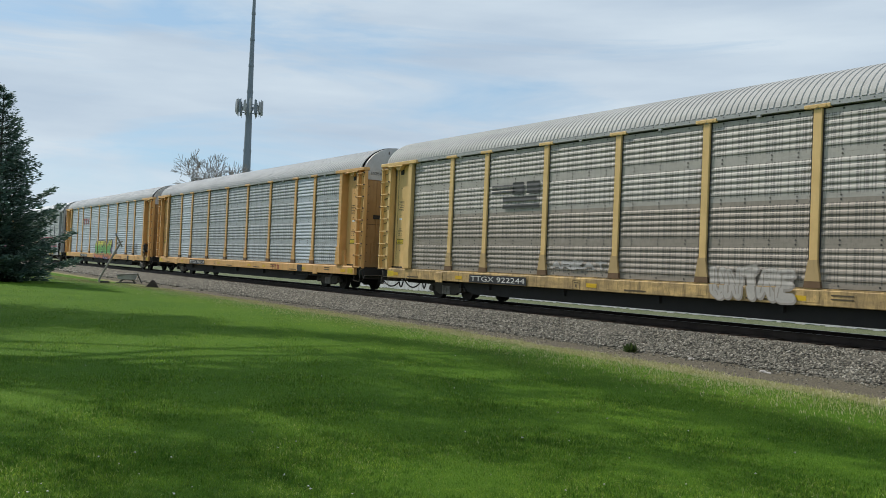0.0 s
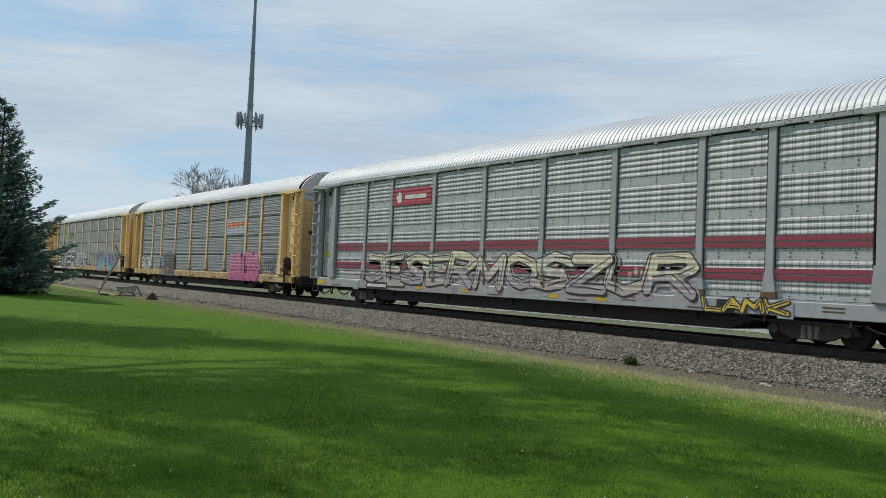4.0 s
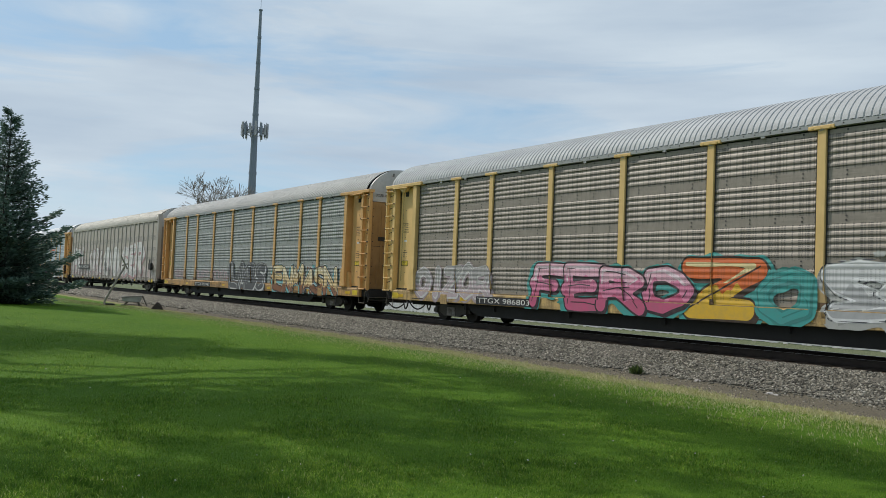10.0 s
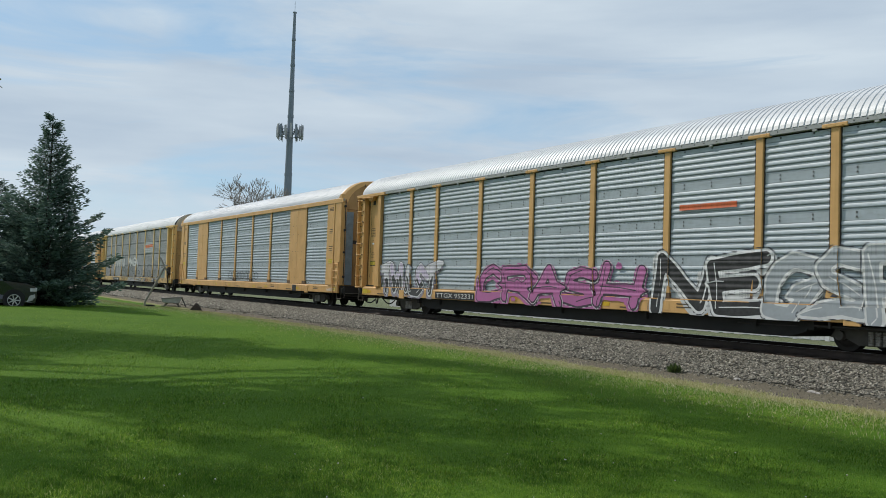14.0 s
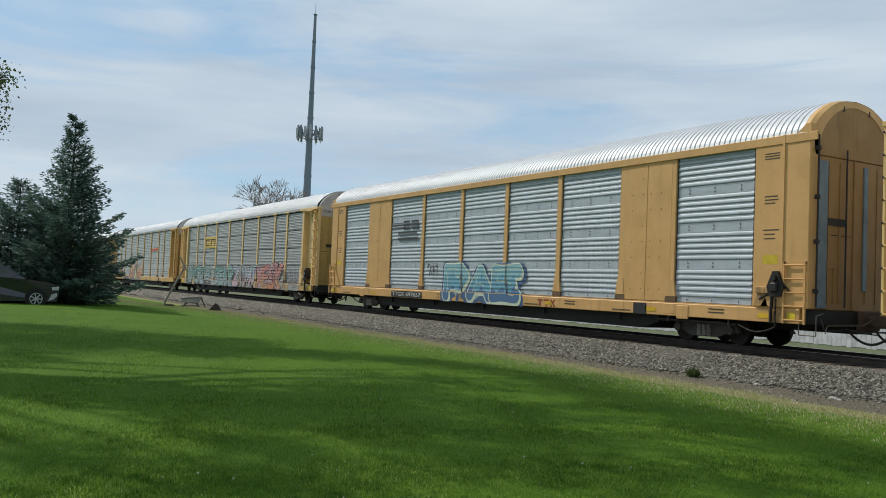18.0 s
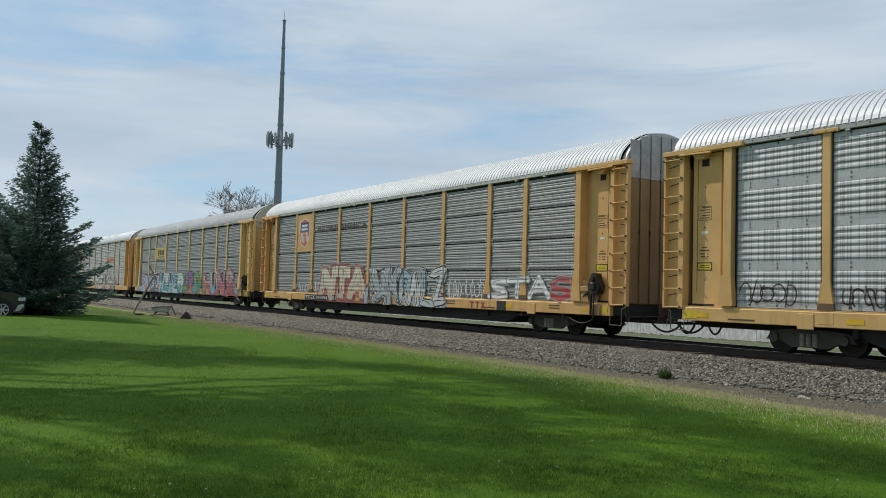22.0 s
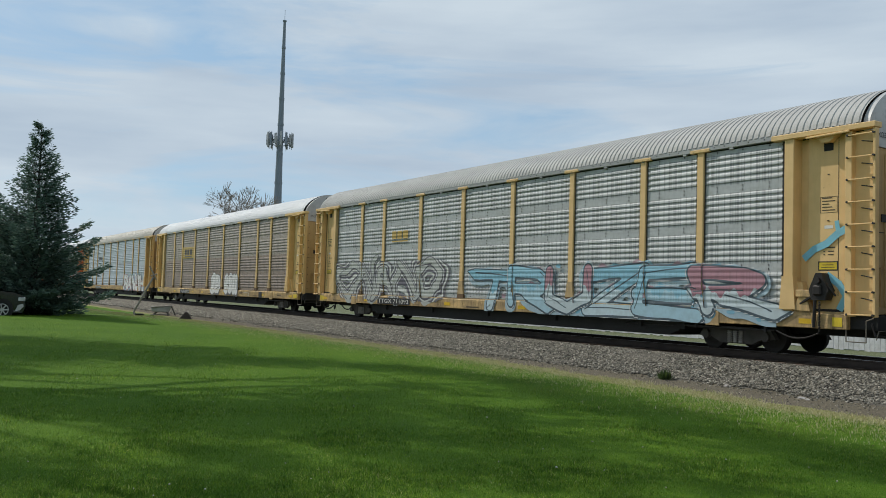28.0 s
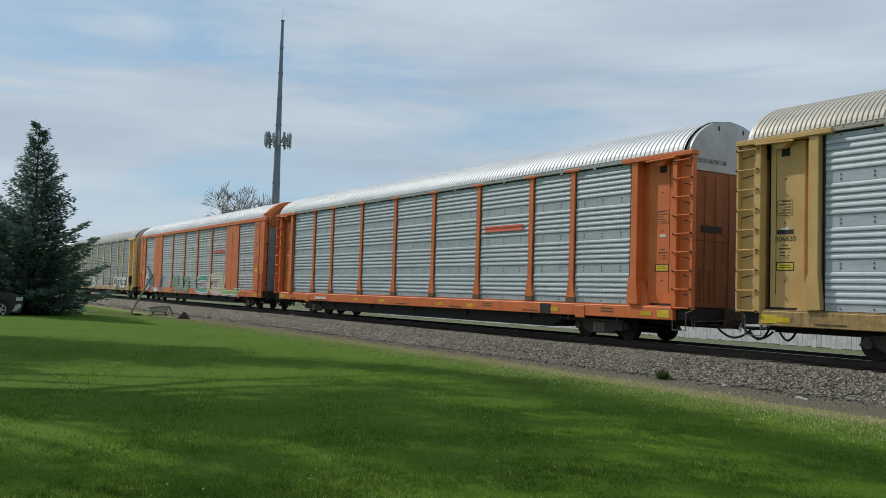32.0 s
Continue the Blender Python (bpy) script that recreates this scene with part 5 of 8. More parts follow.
def posted_car(label, frame_c, sheet_key, roof_key, kind="bolted", cap=True, brake=False, odd=None, end_c=None):
    car, enamel, skin = base_car(label, frame_c, sheet_key, roof_key, kind, brake, end_c)
    side_panels(car, skin, kind, EDGES, odd=odd)
    tidy = frame_c in CLEAN and roof_key != "beige"
    add_posts(car, enamel, cap, frame_c if tidy else tuple(0.55 * v + d for v, d in zip(frame_c, (0.06, 0.045, 0.03))))
    both_ends("end_post", "end_post", end_post_mesh, enamel, car)
    both_ends("corner_plate", "door", door_mesh, [enamel, DARK], car)
    both_ends("header_beam", "header", header_mesh, enamel, car)
    add_ladders(car, enamel)
    return car


def plate_car(label, frame_c, sheet_key, roof_key, brake=False):
    """A car with plain painted plates in two bays and at its ends."""
    car, enamel, skin = base_car(label, frame_c, sheet_key, roof_key, "bolted", brake, short=True)
    edges = (-11.8,) + EDGES[1:-1] + (11.8,)

    def tall_plate(w):
        bm = bmesh.new()
        box(bm, 0, w, -0.004, 0.03, 0, 3.76, bevel=0.006)
        box(bm, w * 0.5 - 0.012, w * 0.5 + 0.012, -0.012, -0.002, 0.02, 3.74)
        for i in range(8):
            for u in (0.2, 0.42, 0.58, 0.8):
                if (i * 7 + int(u * 10)) % 3:
                    rod(bm, (w * u, -0.001, 0.3 + i * 0.43), (w * u, -0.012, 0.3 + i * 0.43), 0.016, seg=5, slot=1)
        return as_mesh("side_plate", bm)
    for b in range(9):
        if b in (1, 7):
            w = round(edges[b + 1] - edges[b] - 0.1, 2)
            part("side_plate", shape(("tall_plate", w), lambda: tall_plate(w)), [enamel, BOLT], car, "plain painted plate", at=(edges[b] + 0.05, -1.575, Z0))
            continue
        w = round(edges[b + 1] - edges[b] - 0.24, 2)
        me = shape(("panel", "bolted", w), lambda: panel_mesh("bolted", w))
        for r in range(ROWS):
            part("side_panel", me, [skin, BOLT], car, at=(edges[b] + 0.12, -1.52, Z0 + r * ROW))
    add_posts(car, enamel, False, frame_c)

    def end_plate():
        bm = bmesh.new()
        box(bm, 11.72, 13.22, -1.60, -1.3, 0.95, 4.93, bevel=0.02)
        box(bm, 12.5, 12.56, -1.625, -1.59, 0.97, 4.9)
        prism(bm, [(12.0, 0.97), (12.5, 0.97), (12.5, 1.75)], -1.64, -1.59)
        prism(bm, [(13.22, 4.9), (13.22, 5.1), (13.1, 5.1), (12.85, 4.9)], -1.60, -1.45)
        return as_mesh("end_plate", bm)
    both_ends("end_plate", "end_plate", end_plate, enamel, car)

    def end_arch():
        prof = [(y * 1.012, 4.4 + (z - 4.4) * 1.008) for y, z in roof_profile()]
        bm = bmesh.new()
        rings = [[bm.verts.new((x, y * k, z - (1 - k) * 0.9)) for y, z in prof] for x, k in ((12.95, 1.0), (13.12, 1.0), (13.22, 0.96), (13.23, 0.8))]
        for a, b in zip(rings, rings[1:]):
            for i in range(len(prof) - 1):
                bm.faces.new((a[i], a[i + 1], b[i + 1], b[i]))
        return as_mesh("end_arch", bm)
    both_ends("end_arch", "end_arch", end_arch, enamel, car, "painted arch at the roof end")

    def end_strip():
        bm = bmesh.new()
        box(bm, 13.415, 13.46, -1.34, -0.98, 0.97, 4.3, bevel=0.01)
        box(bm, 13.415, 13.46, 0.35, 0.5, 1.4, 4.3, bevel=0.01)
        return as_mesh("end_strip", bm)
    both_ends("end_strip", "end_strip", end_strip, plain((0.2, 0.26, 0.31), 0.6), car, "scuffed blue-grey strip on the end door", shift=-0.22)

    def latch_rods():
        bm = bmesh.new()
        rod(bm, (13.5, -1.42, 1.0), (13.5, -1.42, 4.85), 0.022, seg=6)
        for z in (1.3, 2.4, 3.4, 4.5):
            box(bm, 13.44, 13.54, -1.47, -1.38, z, z + 0.1, bevel=0.01)
        rod(bm, (13.5, -0.4, 1.0), (13.5, -0.4, 4.6), 0.02, seg=6)
        return as_mesh("latch_rod", bm)
    both_ends("latch_rod", "latch_rods", latch_rods, STEEL, car, shift=-0.2)
    for k, (x, w, z) in enumerate(((12.0, 0.42, 4.5), (12.0, 0.42, 4.44), (12.0, 0.42, 4.38), (12.02, 0.36, 3.5), (12.02, 0.38, 3.42), (12.02, 0.3, 3.34), (11.98, 0.46, 2.72), (12.02, 0.3, 2.62), (12.02, 0.32, 2.52))):
        for s in (1, -1):
            part("stencil_line", shape(("stencil", w), lambda: quad_mesh("stencil_line", [(0, 0, 0), (w, 0, 0), (w, 0, 0.03), (0, 0, 0.03)], [(0, 1, 2, 3)])), FADED, car, at=(x if s > 0 else -x - w, -1.603, z))
    for s in (1, -1):
        part("warning_sticker", shape("plate_sticker", lambda: quad_mesh("warning_sticker", [(0, 0, 0), (0.42, 0, 0), (0.42, 0, 0.2), (0, 0, 0.2)], [(0, 1, 2, 3)])), STICKER, car, "yellow warning sticker", at=(12.0 if s > 0 else -12.42, -1.604, 1.95))
    both_ends("ladder", "low_ladder", low_ladder_mesh, enamel, car, shift=-0.33)

    def rail():
        bm = bmesh.new()
        box(bm, -13.4, 13.4, -1.62, -1.58, 4.70, 4.90, bevel=0.01)
        return as_mesh("top_rail", bm)
    part("top_rail", shape("top_rail", rail), enamel, car)
    return car


def flat_car_rack(label):
    """An older car with flat punched sheets between many narrow posts, and a light ribbed roof."""
    frame_c = (0.38, 0.345, 0.3)
    car, enamel, skin = base_car(label, frame_c, "dull", "cream", "flat", False)
    xs = [-13.4 + 1.1652 * i for i in range(24)]
    for a, b in zip(xs, xs[1:]):
        w = round(b - a - 0.1, 2)
        me = shape(("panel", "flat", w), lambda: panel_mesh("flat", w))
        for r in range(ROWS):
            part("side_panel", me, [punched_band((0.46, 0.398, 0.345), Z0 + r * ROW), BOLT], car, at=(a + 0.05, -1.55, Z0 + r * ROW))

    def thin_post():
        bm = bmesh.new()
        box(bm, -0.075, 0.075, -1.605, -1.5, 0.78, 4.85, bevel=0.012)
        box(bm, -0.045, 0.045, -1.6, -1.48, 0.64, 0.78)
        for i in range(8):
            box(bm, -0.02, 0.02, -1.612, -1.6, 1.1 + i * 0.46, 1.14 + i * 0.46)
        return as_mesh("post", bm)
    for x in xs:
        part("post", shape("thin_post", thin_post), enamel, car, at=(x, 0, 0))

    def corner():
        bm = bmesh.new()
        box(bm, 13.35, 13.6, -1.6, -1.35, 0.93, 5.25, bevel=0.02)
        for i in range(6):
            rod(bm, (13.2, -1.64, 0.8 + i * 0.36), (13.62, -1.64, 0.8 + i * 0.36), 0.018, seg=6)
        return as_mesh("corner_post", bm)
    both_ends("corner_post", "corner_post", corner, enamel, car)

    def box_brake():
        bm = bmesh.new()
        box(bm, 12.2, 12.75, -1.75, -1.6, 1.5, 1.95, bevel=0.03)
        box(bm, 11.9, 12.15, -1.63, -1.6, 1.8, 2.2)
        return as_mesh("handbrake", bm)
    part("handbrake", shape("box_brake", box_brake), DARK, car)
    return car
# ---------------------------------------------------------------- paint, lettering and stickers of the cars
FADED = plain((0.1, 0.07, 0.035), 0.7)


def bars(name, key, rects, mats, car, y=-1.424, front=True):
    """One small decal on both corner plates: rects are (x0, x1, z0, z1, slot)."""
    def make():
        v, f, s = [], [], []
        for k, (x0, x1, z0, z1, slot) in enumerate(rects):
            yy = y - 0.001 * (slot + k * 0.02)
            v.extend([(x0, yy, z0), (x1, yy, z0), (x1, yy, z1), (x0, yy, z1)])
            f.append((4 * k, 4 * k + 1, 4 * k + 2, 4 * k + 3))
            s.append(slot)
        return quad_mesh(name, v, f, s)
    both_ends(name, key, make, mats, car, front=front)


def stencils(car, front=True):
    """Small unreadable stencilling, stickers and a data box on the corner plates."""
    box_rects = [(12.28, 12.68, z, z + 0.01, 0) for z in (3.42, 3.08)] + [(x, x + 0.01, 3.08, 3.43, 0) for x in (12.28, 12.67)]
    box_rects += [(12.32, 12.63 - 0.07 * (k % 3), 3.13 + k * 0.065, 3.15 + k * 0.065, 0) for k in range(5)]
    bars("data_stencil", "data_stencil", box_rects, [FADED], car, front=front)
    bars("white_sticker", "white_sticker", [(12.38, 12.58, 2.74, 2.81, 0)], [WHITE_MARK], car, front=front)
    bars("clearance_stencil", "clearance_stencil", [(12.4, 12.56, 2.4, 2.425, 0), (12.33, 12.63, 2.32, 2.35, 0), (12.36, 12.4, 2.24, 2.265, 0), (12.47, 12.61, 2.24, 2.265, 0), (12.36, 12.4, 2.17, 2.195, 0), (12.47, 12.6, 2.17, 2.195, 0)], [FADED], car, front=front)
    bars("warning_sticker", "warning_sticker", [(12.24, 12.7, 1.84, 2.04, 0), (12.265, 12.675, 1.865, 2.015, 1), (12.34, 12.6, 1.955, 1.97, 2), (12.31, 12.63, 1.905, 1.92, 2)], [BLACK_MARK, STICKER, BLACK_MARK], car, front=front)


def end_words(car):
    def make():
        v, f = GLYPHS["EXCESS HEIGHT CAR", 0.0]
        lo, hi = v.min(0), v.max(0)
        p = (v - lo) / (hi - lo)
        verts = [(13.452, -1.25 + a * 1.1, 4.62 + b * 0.11) for a, b in p]
        return quad_mesh("lettering", verts, f)
    part("lettering", shape("end_words", make), BLACK_MARK, car)


def corner_sign(car):
    """A yellow sign with unreadable lines on the corner plate of the rear end."""
    p = Paint()
    p.bar(-12.85, -12.15, 3.0, 3.55, 0.0, BLACK_MARK)
    p.bar(-12.82, -12.18, 3.03, 3.52, 0.001, STICKER)
    for k, (a, b) in enumerate(((-12.62, -12.38), (-12.72, -12.28), (-12.76, -12.24))):
        p.bar(a, b, 3.4 - k * 0.15, 3.45 - k * 0.15, 0.002, BLACK_MARK)
    p.place(car, "quality_sign", "yellow sign with black lines", (), 1.43)


def sill_marks(car, number, x0, x1, seed, plate=True, logo=5.6, logo_c=(0.32, 0.05, 0.03)):
    p = Paint()
    rnd = random.Random(seed)
    if plate:
        p.bar(x0 - 0.08, x1 + 0.08, 0.62, 0.87, 0.017, PLATE)
    if number:
        p.word(number, x0, x1, 0.665, 0.825, 0.019, WHITE_MARK)
    elif number is None:
        p.bar(x0, x1, 0.69, 0.8, 0.019, WHITE_MARK)
    extra = {"TTGX 975280": 0.1, "TTGX 941494": 0.55, "TTGX 990440": 0.9}.get(number)
    if extra:
        p.bar(x1 + extra - 0.05, x1 + extra + 0.4, 0.62, 0.87, 0.017, PLATE)
        p.word("R1", x1 + extra, x1 + extra + 0.34, 0.665, 0.825, 0.019, WHITE_MARK)
    p.place(car, "car_number", "white number on the side sill", ())
    if logo is not None:
        p = Paint()
        red = plain(logo_c, 0.6)
        for a, b in ((0.64, 0.84), (0.84, 0.64)):
            p.poly([(logo + a, 0.63), (logo + a + 0.08, 0.63), (logo + b + 0.08, 0.85), (logo + b, 0.85)], 0.001 if a < b else 0.002, red)
        for k in range(2):
            p.bar(logo + k * 0.32, logo + k * 0.32 + 0.25, 0.80, 0.85, 0.001, red)
            p.bar(logo + k * 0.32 + 0.09, logo + k * 0.32 + 0.16, 0.63, 0.80, 0.001, red)
        p.place(car, "sill_logo", "red owner mark", ())

    def flat(w, h):
        return quad_mesh("reflector", [(0, 0, 0), (w, 0, 0), (w, 0, h), (0, 0, h)], [(0, 1, 2, 3)])
    for x in (-12.6, -8.6, -5.4 + rnd.uniform(0, 1), -2.4, 1.9, 3.8, 8.2, 11.9):
        if not x0 - 0.6 < x < x1 + 0.4:
            part("reflector", shape("reflector", lambda: flat(0.4, 0.11)), REFLECT, car, "yellow reflector", at=(x, -1.6075, 0.69))
    for x in (12.5, -12.95):
        part("warning_sticker", shape("sill_sticker", lambda: flat(0.42, 0.19)), STICKER, car, at=(x, -1.608, 0.66))
    for x in (10.4, 4.75):
        part("test_stencil", shape("test_stencil", lambda: flat(0.5, 0.03)), FADED, car, at=(x, -1.6075, 0.74))
        part("test_stencil", shape("test_stencil", lambda: flat(0.5, 0.03)), FADED, car, at=(x, -1.6075, 0.82))
    def frame_box():
        rects = [(0, 0.3, 0, 0.012), (0, 0.3, 0.228, 0.24), (0, 0.012, 0, 0.24), (0.288, 0.3, 0, 0.24), (0.06, 0.24, 0.17, 0.19), (0.12, 0.17, 0.05, 0.13)]
        v = [c for a, b, d, e in rects for c in ((a, 0, d), (b, 0, d), (b, 0, e), (a, 0, e))]
        return quad_mesh("plate_stencil", v, [tuple(range(4 * k, 4 * k + 4)) for k in range(len(rects))])
    part("plate_stencil", shape("plate_box", frame_box), FADED, car, at=(-2.95, -1.6078, 0.62))
    for x in (-1.0, 2.7, 6.9, -11.6):
        part("load_stencil", shape("load_stencil", lambda: flat(0.75, 0.035)), FADED, car, at=(x, -1.6075, 0.66))
    part("consolidated_stencil", shape("black_box", lambda: flat(0.5, 0.3)), PLATE, car, at=(7.75, -1.6075, 0.6))


def wordmark(car, x0, x1, z0, z1, colour, strips, kind, back=None, name="logo"):
    """A railway's mark as plain shapes: strips are (from, to, bottom, top) in parts of its box."""
    p = Paint()
    if back:
        p.bar(x0, x1, z0, z1, 0.0, spray(back, PITCH[kind]))
    for a, b, c, d in strips:
        p.bar(x0 + a * (x1 - x0), x0 + b * (x1 - x0), z0 + c * (z1 - z0), z0 + d * (z1 - z0), 0.003, spray(colour, PITCH[kind]))
    p.place(car, name, "", POSTS)


SLASH = [(0.02, 0.3, 0.2, 0.62), (0.34, 0.6, 0.24, 0.66), (0.64, 0.97, 0.28, 0.7), (0.0, 0.95, 0.08, 0.13)]
BLOCKS = [(0.18, 0.36, 0.3, 0.78), (0.41, 0.59, 0.3, 0.78), (0.64, 0.84, 0.3, 0.78), (0.18, 0.84, 0.12, 0.2)]
HORSE = [(0.0, 0.45, 0.86, 0.92), (0.0, 0.48, 0.74, 0.80), (0.0, 0.5, 0.62, 0.68), (0.45, 0.68, 0.55, 1.0), (0.74, 1.0, 0.55, 1.0), (0.25, 0.95, 0.28, 0.44), (0.25, 1.0, 0.0, 0.16)]
PAIR = [(0.05, 0.12, 0.2, 0.8), (0.05, 0.42, 0.2, 0.32), (0.05, 0.42, 0.68, 0.8), (0.55, 0.62, 0.2, 0.8), (0.55, 0.95, 0.68, 0.8), (0.88, 0.95, 0.2, 0.8)]
WHITE, BLACK, PINK, TEAL, LIME, SUN_Y, PURPLE, CREAM, REDDISH, NAVY, GREEN, SKY, SMOKE, ROSE = (
    (0.75, 0.75, 0.74), (0.015, 0.015, 0.015), (0.72, 0.2, 0.32), (0.05, 0.33, 0.3), (0.25, 0.5, 0.06), (0.7, 0.5, 0.06), (0.16, 0.07, 0.24),
    (0.6, 0.55, 0.4), (0.45, 0.06, 0.06), (0.05, 0.1, 0.25), (0.06, 0.25, 0.1), (0.3, 0.5, 0.65), (0.3, 0.3, 0.3), (0.6, 0.38, 0.42))
B, F = PITCH["bolted"], PITCH["fine"]
TRAIN = []


def add_car(car, *, number=None, nx=(-7.0, -4.6), plate=True, logo=5.6, seed=0, ends=True, logo_c=(0.32, 0.05, 0.03)):
    TRAIN.append(car)
    sill_marks(car, number, nx[0], nx[1], seed, plate, logo, logo_c)
    if ends:
        stencils(car)
    if ends:
        end_words(car)
    return car


def graffiti(car, *jobs, label="sprayed graffiti"):
    for k, job in enumerate(jobs):
        p = Paint()
        job(p)
        p.v = [(x, up + 0.013 * (k % 2), z) for x, up, z in p.v]
        p.place(car, "graffiti", label, POSTS)


def P(*a, **k):
    return lambda p: p.piece(*a, **k)


def S(*a, **k):
    return lambda p: p.scribble(*a, **k)


def T(*a, **k):
    return lambda p: p.tag(*a, **k)


def build_train():
    lower = lambda key, rows: {(b, r): sheet(*SHEETS[key], 0.082) for b in range(9) for r in rows}
    tan = "auto carrier with %s corrugated sides and %s frame"
    # 0
    c = add_car(posted_car(tan % ("tarnished brown-grey", "faded yellow"), OLD_YELLOW, "warm", "beige", brake=False, odd=lower("brown", (0, 1))), number="TTGX 922244", nx=(-7.7, -5.0), seed=1, logo=6.3)
    wordmark(c, -6.85, -4.55, 2.95, 3.75, (0.06, 0.06, 0.06), HORSE, "bolted")
    graffiti(c, P("AREAT", -3.9, -1.7, 1.15, 1.4, [(0.42, 0.4, 0.38)], None, 1, B), P("UNTRE", 1.7, 3.9, 0.62, 1.35, [(0.47, 0.43, 0.385)], (0.33, 0.29, 0.25), 2, B, fat=0.27, line=0.02), label="faded white graffiti")
    # 1
    c = add_car(posted_car(tan % ("silver", "yellow"), YELLOW, "steel", "grey", odd={(1, None): sheet(*SHEETS["bright"], 0.082), (7, None): sheet(*SHEETS["bright"], 0.082)}, brake=False), number="TTGX 702159", seed=2, nx=(-6.9, -4.5), logo=4.9)
    # 2
    c = add_car(posted_car(tan % ("bright silver", "yellow"), YELLOW, "bright", "grey", brake=True), number="TTGX 710750", nx=(-7.1, -4.7), seed=3, logo=5.2)
    wordmark(c, -6.8, -4.8, 3.35, 3.85, (0.35, 0.05, 0.05), [(0.0, 0.3, 0.78, 1), (0.1, 0.2, 0, 0.78), (0.36, 0.64, 0.78, 1), (0.45, 0.55, 0, 0.78)], "bolted")
    p = Paint()
    for a, b in ((-5.4, -4.95), (-4.95, -5.4)):
        p.poly([(a, 3.35), (a + 0.17, 3.35), (b + 0.17, 3.85), (b, 3.85)], 0.003 if a < b else 0.0045, spray((0.35, 0.05, 0.05), B))
    p.place(c, "logo_cross", "", ())
    graffiti(c, P("SBENUK", -2.2, 3.1, 0.6, 1.8, [((0.62, 0.17, 0.06), (0.12, 0.36, 0.1), (0.16, 0.42, 0.08), (0.6, 0.56, 0.08))], BLACK, 3, B, cloud=[(0.3, 0.22, 0.42)], fat=0.26, line=0.06), S(7.3, 8.8, 1.05, 1.75, BLACK, 4, B), S(9.0, 10.2, 0.95, 1.8, BLACK, 5, B, loops=6), label="green and yellow graffiti")
    # 3
    stripe = sheet((0.33, 0.06, 0.09), 0.2, 0.5, 0.4, 0.05)
    c = add_car(posted_car(tan % ("silver, red-striped", "grey"), GREY_FRAME, "silver", "silver", end_c=(0.16, 0.16, 0.165), brake=True), number=None, nx=(-8.6, -7.2), seed=4, logo=None)
    p = Paint()
    for a, b in zip(EDGES, EDGES[1:]):
        for z in (1.43, 1.575, 2.15, 2.3):
            p.bar(a + 0.13, b - 0.13, z - 0.055, z + 0.055, 0.0, stripe)
            p.place(c, "stripe", "", ())
            p = Paint()
    p.bar(-7.05, -4.5, 3.72, 4.35, 0.002, spray((0.4, 0.03, 0.05), B))
    p.bar(-6.2, -4.8, 3.95, 4.1, 0.004, WHITE_MARK)
    p.blot(-6.6, 4.03, 0.2, 0.2, 0.004, WHITE_MARK, random.Random(3))
    p.place(c, "logo_panel", "red logo panel with white mark", ())
    graffiti(c, P("JESERMOSZUR", -9.0, 7.1, 0.85, 1.9, [((0.42, 0.36, 0.38), (0.7, 0.63, 0.46)), ((0.5, 0.42, 0.36), (0.66, 0.62, 0.5))], BLACK, 5, B, cloud=[(0.42, 0.34, 0.37), (0.5, 0.4, 0.33), (0.36, 0.33, 0.4)], line=0.04), P("LAMK", 7.4, 9.6, 0.6, 0.95, [SUN_Y], BLACK, 6, B), label="cream graffiti with black outlines")
    # 4
    c = add_car(posted_car(tan % ("grey", "pale yellow"), PALE, "grey", "white", kind="fine", brake=True), number="300230", nx=(-6.6, -5.5), seed=5, logo=None)
    wordmark(c, 4.43, 7.03, 2.95, 3.8, (0.72, 0.16, 0.03), [(0.05, 0.25, 0.45, 0.75), (0.29, 0.49, 0.47, 0.77), (0.53, 0.72, 0.49, 0.79), (0.76, 0.95, 0.51, 0.81)], "bolted", back=(0.45, 0.48, 0.5))
    graffiti(c, P("SACRO", -11.3, -9.1, 0.95, 1.75, [(0.68, 0.7, 0.7), (0.72, 0.74, 0.74), (0.45, 0.6, 0.7)], BLACK, 7, F, fat=0.25), P("TEON", -6.5, -4.2, 0.6, 2.0, [(0.07, 0.045, 0.045), (0.085, 0.05, 0.05)], (0.2, 0.15, 0.15), 8, F, cloud=[(0.2, 0.36, 0.5), (0.08, 0.05, 0.05), (0.07, 0.045, 0.045)], fat=0.26, wild=0.06),
             P("PE", -7.1, -6.4, 1.2, 1.8, [SKY], NAVY, 9, F), P("BRATG", 5.3, 9.0, 0.62, 1.9, [((0.55, 0.12, 0.27), (0.66, 0.24, 0.38))], (0.36, 0.05, 0.18), 10, F, cloud=[(0.62, 0.2, 0.34), PINK], fat=0.26), S(9.5, 11.3, 0.9, 1.9, BLACK, 11, F, loops=7), label="white, brown and pink graffiti")
    # 5
    c = add_car(posted_car(tan % ("light grey", "pale yellow"), PALE, "grey", "white", kind="fine", brake=True), number="TTGX 981124", nx=(-8.3, -6.1), seed=6, logo=None)
    wordmark(c, -6.8, -4.9, 3.2, 3.85, (0.1, 0.1, 0.105), PAIR, "fine")
